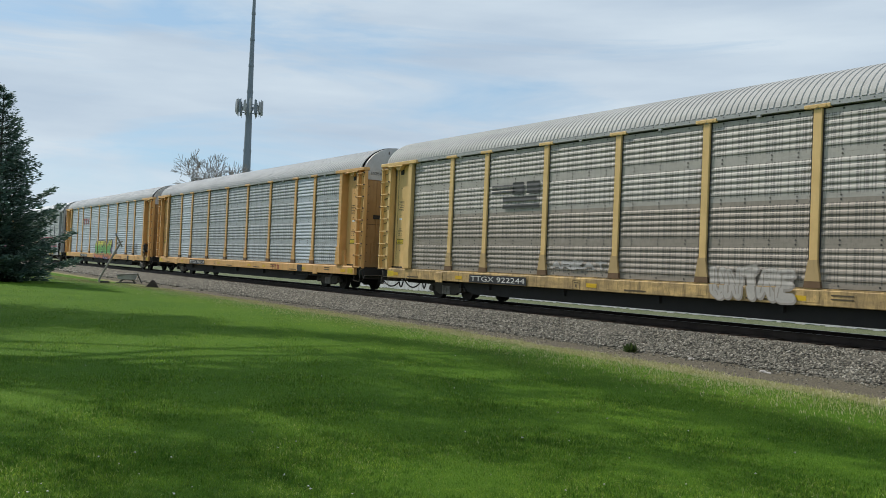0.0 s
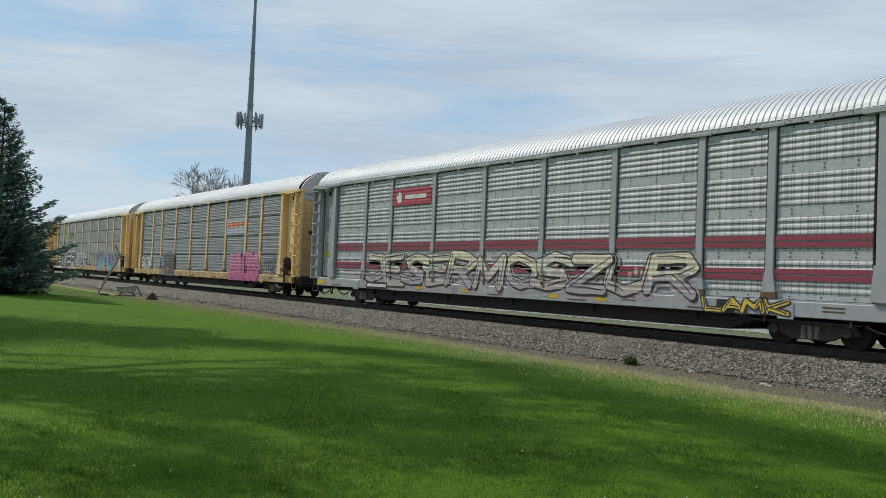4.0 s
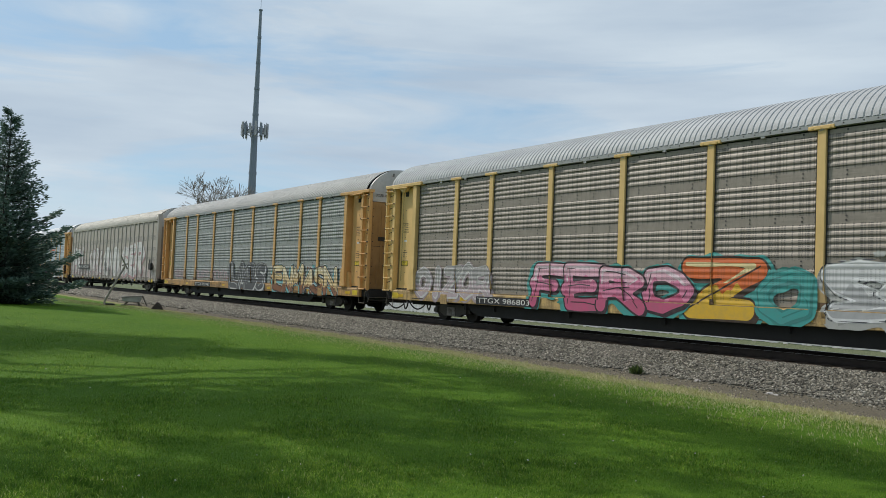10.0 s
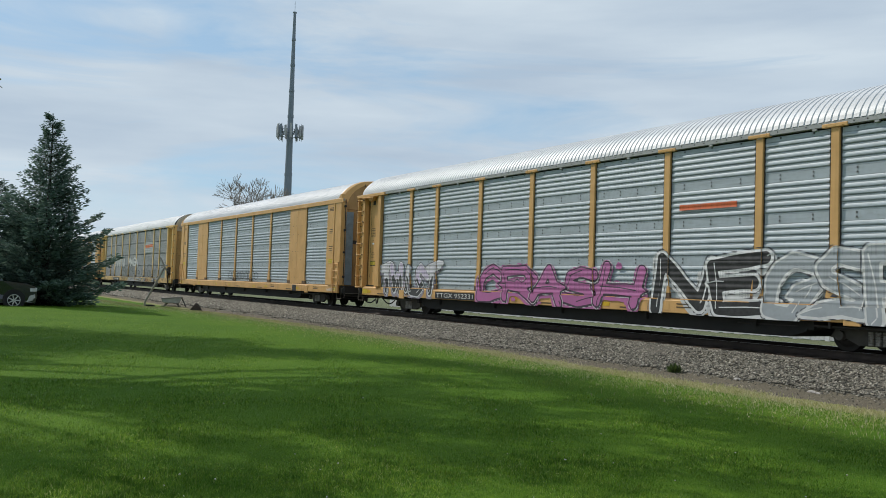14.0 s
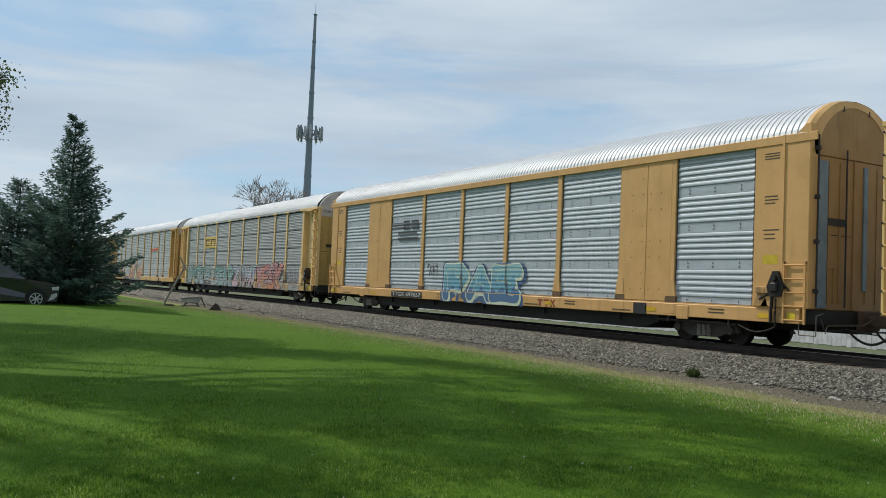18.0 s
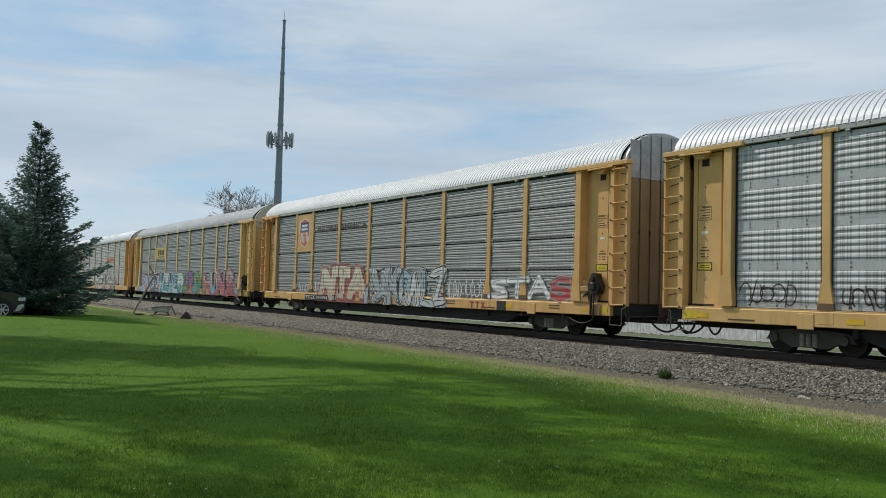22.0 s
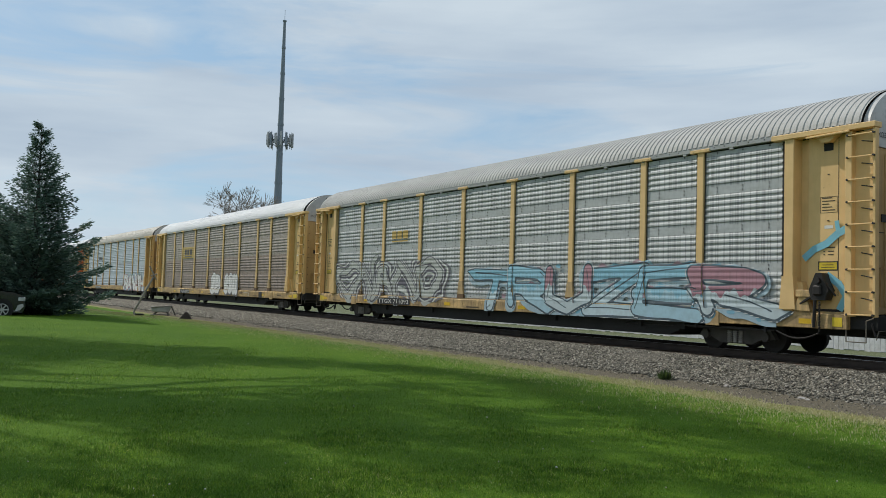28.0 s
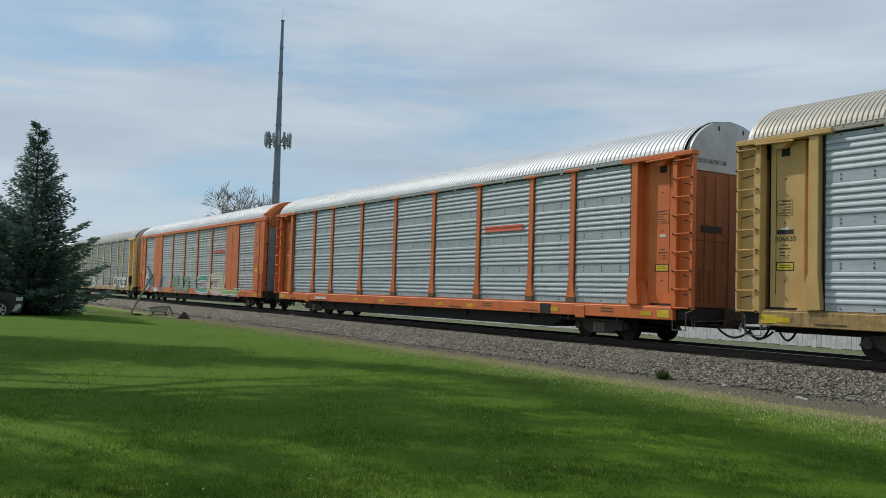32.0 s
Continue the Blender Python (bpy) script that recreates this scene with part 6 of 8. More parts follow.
    graffiti(c, P("BLER", -11.3, -3.4, 0.72, 2.0, [(0.03, 0.03, 0.035)], WHITE, 12, F, cloud=[(0.42, 0.42, 0.42)], wild=0.05, line=0.05, fat=0.24), P("BTC", -3.2, 0.6, 0.95, 1.95, [(0.3, 0.31, 0.3)], (0.7, 0.7, 0.69), 13, F, cloud=[(0.06, 0.06, 0.06)], fat=0.24), T("REAN", 1.7, 2.9, 1.38, 1.68, (0.6, 0.6, 0.59), 14, F), T("SONTE", 1.75, 3.0, 1.05, 1.32, (0.6, 0.6, 0.59), 15, F),
             P("SAMUP", 4.2, 10.1, 0.6, 1.9, [((0.08, 0.36, 0.5), (0.09, 0.16, 0.42)), ((0.06, 0.3, 0.5), (0.1, 0.2, 0.45)), ((0.1, 0.42, 0.52), (0.08, 0.26, 0.45))], (0.62, 0.42, 0.06), 15, F, cloud=[(0.2, 0.04, 0.05), (0.1, 0.35, 0.48), (0.06, 0.1, 0.26)], wild=0.2), S(10.4, 11.4, 1.3, 2.1, REDDISH, 16, F, loops=3), label="black and blue block-letter graffiti")
    # 6
    c = add_car(posted_car(tan % ("weathered brown", "yellow"), (0.68, 0.455, 0.17), "soot", "grey", kind="fine", brake=False, odd={(b, r): sheet(*SHEETS[key], 0.05) for b in range(9) for r, key in ((3, "warm"), (2, "tarnish"))}), number="TTGX 990440", nx=(-7.9, -5.3), seed=7, logo=5.0, logo_c=(0.5, 0.13, 0.02))
    wordmark(c, -7.03, -4.43, 2.98, 3.82, (0.05, 0.045, 0.04), BLOCKS, "bolted", back=(0.62, 0.44, 0.06))
    graffiti(c, P("LCLF", -8.8, -5.7, 0.7, 1.75, [(0.78, 0.78, 0.76)], (0.11, 0.1, 0.1), 17, F, fat=0.3, wild=0.07, line=0.03, block=True, halo=(0.7, 0.7, 0.68)), T("OLNO", -5.45, -4.6, 1.38, 1.68, WHITE, 18, F), T("FOIL", -5.45, -4.6, 1.05, 1.32, WHITE, 19, F), label="white block-letter graffiti")
    corner_sign(c)
    # 7
    c = add_car(posted_car(tan % ("grey-brown", "yellow"), (0.68, 0.455, 0.17), "brown", "grey", brake=False), number="TTGX 986803", nx=(-7.6, -5.0), seed=8, logo=None)
    graffiti(c, P("OIZOR", -11.4, -7.0, 0.8, 1.8, [((0.5, 0.4, 0.42), (0.38, 0.36, 0.35))], (0.62, 0.6, 0.58), 19, B, cloud=[(0.4, 0.32, 0.34)], line=0.03), P("FERO", -5.0, 0.9, 0.64, 1.84, [((0.55, 0.1, 0.2), (0.66, 0.2, 0.33), (0.74, 0.42, 0.5))], (0.03, 0.015, 0.02), 20, B, cloud=[TEAL, (0.04, 0.26, 0.22)], shine=(0.78, 0.62, 0.66), fat=0.24, line=0.05), P("Z", 0.9, 2.9, 0.62, 1.95, [((0.7, 0.42, 0.03), (0.66, 0.13, 0.02))], (0.04, 0.02, 0.01), 21, B, cloud=[TEAL], fat=0.3, line=0.05, shine=(0.75, 0.6, 0.3)),
             P("O", 2.8, 4.1, 0.7, 1.75, [TEAL], (0.03, 0.22, 0.2), 22, B, cloud=[TEAL, (0.04, 0.26, 0.22)]), P("SEMAR", 4.5, 11.3, 0.7, 2.05, [((0.42, 0.42, 0.42), (0.6, 0.6, 0.59)), (0.5, 0.5, 0.49)], (0.72, 0.72, 0.71), 23, B, cloud=[(0.4, 0.4, 0.37), (0.3, 0.31, 0.28)], wild=0.22), label="pink, teal and silver graffiti")
    # 8
    c = add_car(posted_car(tan % ("grey-green", "yellow"), YELLOW, "green", "beige", brake=False), number="TTGX 853947", nx=(-6.9, -4.4), seed=9, logo=None)
    graffiti(c, S(-11.2, -9.4, 1.0, 1.6, ROSE, 24, B), S(-6.9, -4.7, 1.0, 1.6, ROSE, 25, B), S(-4.1, -1.7, 1.0, 1.6, ROSE, 26, B), P("LMBS", -1.3, 3.4, 0.6, 1.85, [(0.085, 0.085, 0.09)], (0.6, 0.6, 0.58), 27, B, cloud=[(0.09, 0.09, 0.095), (0.085, 0.085, 0.09)], line=0.022, fat=0.27), P("ENMASN", 4.5, 11.0, 0.62, 1.75, [((0.24, 0.09, 0.03), (0.66, 0.46, 0.2), (0.74, 0.6, 0.34)), ((0.3, 0.12, 0.05), (0.7, 0.52, 0.26), (0.74, 0.62, 0.38))], (0.03, 0.02, 0.02), 28, B, cloud=[(0.12, 0.42, 0.45), (0.24, 0.09, 0.03)], shine=(0.78, 0.7, 0.5), wild=0.2, line=0.045), label="dark grey and yellow graffiti")
    # 9
    c = add_car(flat_car_rack("older dark grey auto carrier with flat punched panels"), number="", seed=10, logo=None, ends=False, plate=False, nx=(0, 0.01))
    p = Paint()
    p.bar(-10.2, -6.0, 1.47, 1.85, 0.0, PLATE)
    p.word("546236", -8.5, -6.2, 1.54, 1.79, 0.003, WHITE_MARK)
    p.bar(-9.85, -9.55, 1.58, 1.75, 0.003, WHITE_MARK)
    p.bar(-9.3, -9.0, 1.58, 1.75, 0.003, WHITE_MARK)
    p.place(c, "number_board", "black number board with white digits", (), 1.65)
    p = Paint()
    rnd = random.Random(77)
    pale, blush, worn = (0.7, 0.67, 0.64), (0.5, 0.27, 0.28), spray((0.53, 0.465, 0.43), OLD)
    for k in range(70):
        p.blot(-13.2 + 0.37 * k, 1.36 + rnd.uniform(-0.12, 0.12), 0.5, 0.36, 0.0004 * (k % 6), worn if k % 4 else spray((0.55, 0.42, 0.4), OLD), rnd, 14)
    p.piece("PRI", -12.7, -8.2, 1.15, 3.1, [pale], blush, 81, OLD, layer=0.003, fat=0.26, line=0.025, wild=0.2)
    p.piece("SIMPLE", -6.3, -1.7, 1.1, 3.05, [pale], blush, 82, OLD, layer=0.003, fat=0.3, line=0.025, wild=0.18)
    ghost = spray(pale, OLD)
    for cx, rx in ((-0.05, 1.2), (2.55, 1.2)):
        p.poly([(cx + rx * math.cos(2 * math.pi * i / 40), 2.1 + 1.15 * math.sin(2 * math.pi * i / 40)) for i in range(40)], 0.009, ghost)
        p.stroke([(cx + 0.1 + 0.25 * math.sin(i * 0.3), 2.5 - 0.13 * i) for i in range(10)], 0.12, 0.011, spray(blush, OLD))
    p.piece("SER", 4.4, 10.2, 1.05, 3.2, [pale], blush, 83, OLD, layer=0.003, fat=0.27, line=0.03)
    for word, x0, x1, z0, z1 in (("THEUS", -1.0, -0.1, 1.7, 1.98), ("SHOK", -0.8, 0.05, 1.35, 1.64), ("DOA", 0.35, 1.15, 1.4, 1.66), ("MTK", 0.5, 1.2, 1.02, 1.34)):
        p.tag(word, x0, x1, z0, z1, BLACK, 5, OLD, 0.05, layer=0.014)
    p.place(c, "graffiti", "large white bubble-letter graffiti", [-13.4 + 1.1652 * i for i in range(24)], 1.562)
    # 10
    c = add_car(posted_car(tan % ("bluish silver", "yellow"), YELLOW, "blue", "silver", brake=True), number="TTGX 952331", nx=(-6.9, -4.5), seed=11, logo=6.4)
    wordmark(c, 4.5, 6.9, 3.05, 3.45, (0.7, 0.14, 0.04), [(0.1, 0.85, 0.4, 0.75)], "bolted")
    graffiti(c, P("TWIST", -11.4, -6.9, 0.7, 1.8, [((0.03, 0.03, 0.035), (0.66, 0.64, 0.68)), ((0.05, 0.05, 0.05), (0.6, 0.52, 0.66))], (0.7, 0.7, 0.7), 29, B, cloud=[(0.34, 0.3, 0.36), (0.04, 0.04, 0.05)], wild=0.25), P("CRASH", -4.3, 3.4, 0.6, 1.75, [(0.5, 0.15, 0.36), (0.46, 0.13, 0.33)], (0.05, 0.03, 0.05), 30, B, cloud=[(0.5, 0.15, 0.36), (0.46, 0.13, 0.33), (0.5, 0.15, 0.36)], wild=0.2), P("NE", 4.2, 7.5, 0.62, 1.95, [(0.02, 0.02, 0.022)], WHITE, 31, B, cloud=[(0.62, 0.62, 0.61)], wild=0.22, line=0.06), P("GSR", 7.4, 11.3, 0.65, 1.95, [(0.38, 0.41, 0.43)], (0.72, 0.72, 0.7), 32, B, wild=0.22, line=0.05), label="magenta and black graffiti")
    # 11
    c = add_car(plate_car("yellow auto carrier with silver panels and plain yellow plates", YELLOW, "blue", "silver"), number="690862", seed=12, logo=None, plate=False, nx=(12.0, 12.9), ends=False)
    wordmark(c, -9.0, -7.4, 3.1, 3.7, (0.75, 0.74, 0.7), PAIR, "flat")
    graffiti(c, S(-2.5, 2.6, 1.0, 1.6, BLACK, 33, B, loops=9), label="thin black scribbles")
    # 12
    c = add_car(posted_car(tan % ("dark grey", "pale yellow"), (0.68, 0.455, 0.17), "grey", "white", kind="fine", brake=True), number="TTGX 158037", nx=(-7.2, -4.8), seed=13, logo=5.1)
    wordmark(c, 4.43, 7.03, 2.95, 3.8, (0.72, 0.16, 0.03), [(0.05, 0.25, 0.45, 0.75), (0.29, 0.49, 0.47, 0.77), (0.53, 0.72, 0.49, 0.79), (0.76, 0.95, 0.51, 0.81)], "bolted", back=(0.4, 0.42, 0.43))
    for k in range(5):
        p = Paint()
        p.bar(-6.95 + k * 0.86, -6.42 + k * 0.86, 1.86, 2.5, 0.012, spray((0.62, 0.62, 0.6), F))
        p.place(c, "painted_bar", "white brushed bar", POSTS)
    p = Paint()
    p.piece("MAGA", -1.4, 2.15, 1.84, 2.6, [(0.66, 0.66, 0.64)], None, 92, F, layer=0.008, fat=0.17, wild=0.03, block=True)
    p.place(c, "brushed_word", "white brushed lettering", POSTS)
    for a, b, tone in ((-1.4, 1.8, 0.42), (1.9, 5.0, 0.36), (7.2, 9.4, 0.4)):
        p = Paint()
        p.bar(a, b, 0.61, 0.925, 0.0, plain((tone, tone, tone * 0.98), 0.6))
        p.place(c, "sill_paint", "grey paint rolled over the sill", ())
    graffiti(c, P("NNMA", -10.9, -7.3, 0.95, 1.8, None, (0.46, 0.4, 0.4), 34, F), P("CRUNCH", -4.2, 1.2, 0.8, 1.75, None, (0.04, 0.06, 0.05), 35, F, line=0.04), P("DAO", 1.9, 6.9, 0.62, 1.95, None, (0.03, 0.035, 0.035), 36, F, fat=0.3, line=0.045), P("SA", 6.9, 9.4, 0.65, 1.9, None, (0.03, 0.035, 0.035), 37, F, fat=0.3), S(9.6, 11.2, 1.0, 1.5, GREEN, 38, F), label="black outline graffiti")
    # 13
    c = add_car(plate_car("yellow auto carrier with bright silver panels and plain yellow plates", YELLOW, "bright", "silver", brake=True), number="TTGX 697657", nx=(-6.6, -4.2), seed=14, logo=3.4, ends=False)
    wordmark(c, -7.0, -4.7, 2.95, 3.75, (0.08, 0.085, 0.1), HORSE, "bolted")
    graffiti(c, P("PAE", -2.4, 2.3, 0.62, 1.85, [((0.07, 0.16, 0.3), (0.14, 0.36, 0.48), (0.24, 0.46, 0.52))], (0.6, 0.66, 0.5), 39, B, cloud=[(0.05, 0.11, 0.24), (0.3, 0.42, 0.45)], fat=0.3, wild=0.05, line=0.05), S(-3.8, -3.0, 1.5, 2.0, BLACK, 40, B, loops=3), label="blue block-letter graffiti")
    # 14
    c = add_car(posted_car(tan % ("light grey", "pale yellow"), PALE, "pale", "white", kind="fine", brake=True, end_c=(0.45, 0.31, 0.09)), number="712314", nx=(-6.8, -5.0), seed=15, logo=None)
    wordmark(c, -7.03, -4.43, 3.1, 3.9, (0.09, 0.05, 0.03), PAIR, "bolted", back=(0.62, 0.42, 0.08))
    for a, b, tone in ((-11.4, -7.2, 0.4), (-7.1, -3.0, 0.46), (-2.9, 2.6, 0.42), (2.7, 7.4, 0.47), (7.5, 11.2, 0.4)):
        p = Paint()
        p.bar(a, b, 0.58, 0.925, 0.0, plain((tone, tone, tone * 0.98), 0.6))
        p.place(c, "sill_paint", "grey paint rolled over the sill", ())
    graffiti(c, P("KMSEH", -11.4, -5.6, 0.65, 1.75, [((0.3, 0.4, 0.4), (0.2, 0.4, 0.36)), ((0.34, 0.42, 0.44), (0.16, 0.33, 0.28))], BLACK, 41, F, cloud=[(0.42, 0.48, 0.5), (0.04, 0.18, 0.1)], wild=0.2), P("SEAR", -4.3, -0.2, 0.62, 1.8, [((0.36, 0.44, 0.44), (0.2, 0.4, 0.36)), ((0.3, 0.42, 0.42), (0.24, 0.42, 0.38))], BLACK, 42, F, cloud=[(0.46, 0.5, 0.52), (0.4, 0.48, 0.48)], line=0.045), P("ZIMT", -0.1, 4.5, 0.62, 1.8, [((0.58, 0.42, 0.46), (0.46, 0.5, 0.56)), ((0.56, 0.44, 0.48), (0.38, 0.5, 0.56))], BLACK, 43, F, cloud=[(0.56, 0.46, 0.5), (0.42, 0.5, 0.54)], wild=0.2),
             P("XESK", 4.5, 8.6, 0.62, 1.88, [((0.6, 0.24, 0.12), (0.6, 0.24, 0.24), (0.58, 0.32, 0.34)), ((0.56, 0.3, 0.16), (0.6, 0.22, 0.2))], BLACK, 44, F, cloud=[(0.55, 0.3, 0.32), (0.5, 0.22, 0.22)], wild=0.22), S(8.9, 11.3, 0.9, 1.7, (0.1, 0.08, 0.15), 45, F, loops=7), label="teal, blue and red graffiti")
    # 15
    c = add_car(posted_car(tan % ("silver-grey", "yellow"), (0.56, 0.345, 0.12), "silver", "silver", brake=False), number="TTGX 704795", nx=(-6.9, -4.4), seed=16, logo=None)
    wordmark(c, 4.43, 7.03, 3.0, 3.6, (0.72, 0.14, 0.03), SLASH[:3], "bolted")
    graffiti(c, S(-11.3, -9.8, 1.0, 1.6, BLACK, 46, B), S(-8.7, -7.5, 1.0, 1.5, BLACK, 47, B), P("STAMP", -4.1, 1.3, 0.64, 1.86, [((0.6, 0.24, 0.12), (0.64, 0.34, 0.16)), ((0.62, 0.3, 0.18), (0.6, 0.36, 0.2)), ((0.6, 0.58, 0.3), (0.6, 0.5, 0.2))], (0.1, 0.05, 0.05), 48, B, cloud=[(0.2, 0.36, 0.46), (0.55, 0.36, 0.24)], shine=(0.74, 0.68, 0.6), fat=0.27, wild=0.1), label="orange block-letter graffiti")
    # 16
    c = add_car(posted_car(tan % ("grey", "yellow"), YELLOW, "grey", "white", kind="fine", cap=False, brake=True), number="TTGX 941494", nx=(-7.6, -5.2), seed=17, logo=6.2)
    p = Paint()
    p.bar(-8.95, -7.3, 2.9, 4.7, 0.0, paint((0.6, 0.36, 0.12), 0.6))
    shield = [(-8.7, 4.35), (-8.45, 4.42), (-8.125, 4.52), (-7.8, 4.42), (-7.55, 4.35), (-7.55, 3.75), (-7.65, 3.4), (-7.85, 3.2), (-8.125, 3.1), (-8.4, 3.2), (-8.6, 3.4), (-8.7, 3.75)]
    p.poly(shield, 0.002, WHITE_MARK)
    p.poly([(-8.125 + (x + 8.125) * 0.9, 3.82 + (z - 3.82) * 0.92) for x, z in shield], 0.004, spray((0.55, 0.05, 0.05), F))
    p.bar(-8.62, -7.63, 3.85, 4.3, 0.006, spray(NAVY, F))
    for k in range(6):
        p.bar(-8.53 + k * 0.15, -8.455 + k * 0.15, 3.28 + 0.05 * abs(k - 2.5), 3.82, 0.006, WHITE_MARK)
    p.bar(-8.45, -7.8, 4.1, 4.2, 0.008, WHITE_MARK)
    p.bar(-8.5, -7.75, 3.93, 4.03, 0.008, WHITE_MARK)
    p.place(c, "shield", "yellow panel with a striped shield emblem", POSTS)
    p = Paint()
    p.word("BUILDING", -6.6, -4.45, 3.75, 4.05, 0.004, BLACK_MARK)
    p.place(c, "slogan_word", "black lettering on the side", ())
    p = Paint()
    p.word("AMERICA", -4.15, -1.75, 3.75, 4.05, 0.004, BLACK_MARK)
    p.place(c, "slogan_word", "black lettering on the side", ())
    graffiti(c, S(-8.9, -7.3, 0.9, 1.4, WHITE, 49, F, loops=6), S(-6.8, -5.8, 1.0, 1.5, WHITE, 50, F), P("NTA", -6.0, -1.6, 0.64, 2.0, [((0.56, 0.44, 0.33), (0.6, 0.54, 0.42), (0.62, 0.58, 0.46))], (0.3, 0.07, 0.06), 51, F, cloud=[(0.36, 0.13, 0.11), (0.4, 0.15, 0.12), (0.42, 0.36, 0.33)], wild=0.12, fat=0.3, line=0.035, block=True), P("MAN", -1.4, 1.2, 0.62, 1.9, [(0.4, 0.43, 0.44)], (0.04, 0.04, 0.05), 52, F, cloud=[(0.42, 0.46, 0.47), (0.5, 0.5, 0.48)], wild=0.2, fat=0.17, line=0.03, echo=[(0.64, 0.65, 0.64), (0.07, 0.07, 0.08)]), P("RNLZ", 1.3, 4.6, 0.64, 1.95, [((0.5, 0.55, 0.56), (0.34, 0.46, 0.52)), (0.6, 0.6, 0.6)], BLACK, 53, F, cloud=[(0.42, 0.44, 0.44)], wild=0.2),
             S(4.8, 7.0, 0.9, 1.6, WHITE, 54, F, loops=8), P("STASH", 7.3, 12.4, 0.98, 1.65, [WHITE, WHITE, WHITE, REDDISH, REDDISH], SMOKE, 55, F), label="red, white and blue graffiti")
    for k in range(7):
        y0 = -1.37 + k * 0.4
        for z0, z1, tone, name in ((0.96, 4.4, paint((0.26, 0.15, 0.06), 0.9), "end_slat"), (4.41, 5.68 - 0.3 * max(0.0, abs(y0 + 0.17) - 0.5), plain((0.42, 0.42, 0.41), 0.6), "upper_slat")):
            bm = bmesh.new()
            box(bm, 13.45, 13.49, y0, y0 + 0.34, z0, z1, bevel=0.008)
            part(name, finish(bm), tone, c)
    # 17
    c = add_car(posted_car(tan % ("light grey", "yellow"), (0.68, 0.455, 0.17), "grey", "grey", kind="fine", brake=True), number="TTGX 981371", nx=(-7.9, -5.6), seed=18, logo=None)
    wordmark(c, -7.03, -4.43, 3.05, 3.85, (0.05, 0.045, 0.04), BLOCKS, "bolted", back=(0.62, 0.46, 0.08))
    graffiti(c, P("LENKEA", -12.0, -5.5, 0.65, 1.8, [((0.22, 0.14, 0.34), (0.36, 0.36, 0.5)), ((0.08, 0.28, 0.32), (0.3, 0.2, 0.4)), ((0.5, 0.2, 0.24), (0.34, 0.4, 0.5))], WHITE, 56, F, cloud=[(0.16, 0.1, 0.26), (0.06, 0.26, 0.26), (0.4, 0.16, 0.1)], wild=0.22), P("NEVER", -5.6, 0.4, 0.62, 1.9, [((0.3, 0.5, 0.54), (0.06, 0.22, 0.3)), ((0.07, 0.28, 0.3), (0.5, 0.58, 0.58)), ((0.14, 0.36, 0.4), (0.08, 0.14, 0.3))], (0.7, 0.72, 0.7), 57, F, cloud=[(0.05, 0.22, 0.24), (0.07, 0.1, 0.26), (0.16, 0.1, 0.26)], wild=0.2), P("URSH", 0.4, 5.0, 0.62, 1.9, [((0.08, 0.3, 0.1), (0.2, 0.42, 0.06)), ((0.4, 0.12, 0.08), (0.22, 0.12, 0.34)), ((0.05, 0.3, 0.32), (0.12, 0.36, 0.1))], (0.04, 0.03, 0.05), 58, F, cloud=[(0.4, 0.1, 0.08), (0.06, 0.24, 0.1), (0.06, 0.12, 0.3)], wild=0.22),
             P("HUNS", 5.0, 10.4, 0.62, 1.95, [((0.48, 0.1, 0.12), (0.5, 0.34, 0.32)), ((0.2, 0.4, 0.54), (0.4, 0.5, 0.56)), ((0.5, 0.12, 0.16), (0.46, 0.24, 0.26))], (0.06, 0.04, 0.05), 59, F, cloud=[(0.45, 0.08, 0.12), (0.46, 0.2, 0.24), (0.1, 0.3, 0.42)], wild=0.18), P("K", 10.2, 11.5, 0.64, 1.85, [(0.14, 0.36, 0.46)], (0.4, 0.08, 0.1), 60, F, cloud=[(0.42, 0.08, 0.1)]), label="colourful graffiti along the whole side")
    corner_sign(c)
    p = Paint()
    p.piece("A", -13.0, -12.05, 1.0, 2.15, [(0.2, 0.45, 0.65)], WHITE, 91, 0.3, cloud=[SKY, (0.6, 0.25, 0.12)])
    p.place(c, "graffiti", "blue and white graffiti on the corner plate", (), 1.432)
    # 18
    c = add_car(posted_car(tan % ("silver-grey", "yellow"), YELLOW, "silver", "silver", brake=False), number="TTGX 973551", nx=(-6.9, -4.4), seed=19, logo=6.0)
    wordmark(c, 4.43, 7.03, 3.0, 3.6, (0.72, 0.14, 0.03), SLASH, "bolted")
    graffiti(c, P("LTPLUS", -11.3, -5.8, 0.9, 1.75, [((0.6, 0.54, 0.56), (0.66, 0.64, 0.64)), (0.56, 0.46, 0.5)], (0.3, 0.2, 0.32), 61, B, cloud=[(0.5, 0.4, 0.44)], wild=0.2, line=0.03), P("MEIGH", -0.4, 7.6, 0.62, 1.85, [((0.56, 0.5, 0.44), (0.62, 0.66, 0.52)), ((0.5, 0.55, 0.46), (0.66, 0.66, 0.58))], (0.05, 0.035, 0.05), 62, B, cloud=[(0.28, 0.18, 0.3), (0.4, 0.16, 0.2), (0.32, 0.24, 0.36)], wild=0.22, line=0.05), S(7.6, 8.9, 1.0, 1.5, PURPLE, 63, B), label="white, green and purple graffiti")
    # 19
    c = add_car(posted_car(tan % ("tarnished brown-grey", "maroon"), MAROON, "brown", "beige", brake=False), number="TTGX 993570", nx=(-7.2, -4.9), seed=20, logo=None)
    wordmark(c, 1.6, 4.1, 2.9, 3.5, (0.7, 0.68, 0.66), [(0.1, 0.9, 0.1, 0.3), (0.3, 0.9, 0.6, 0.85)], "bolted", back=(0.2, 0.08, 0.08))
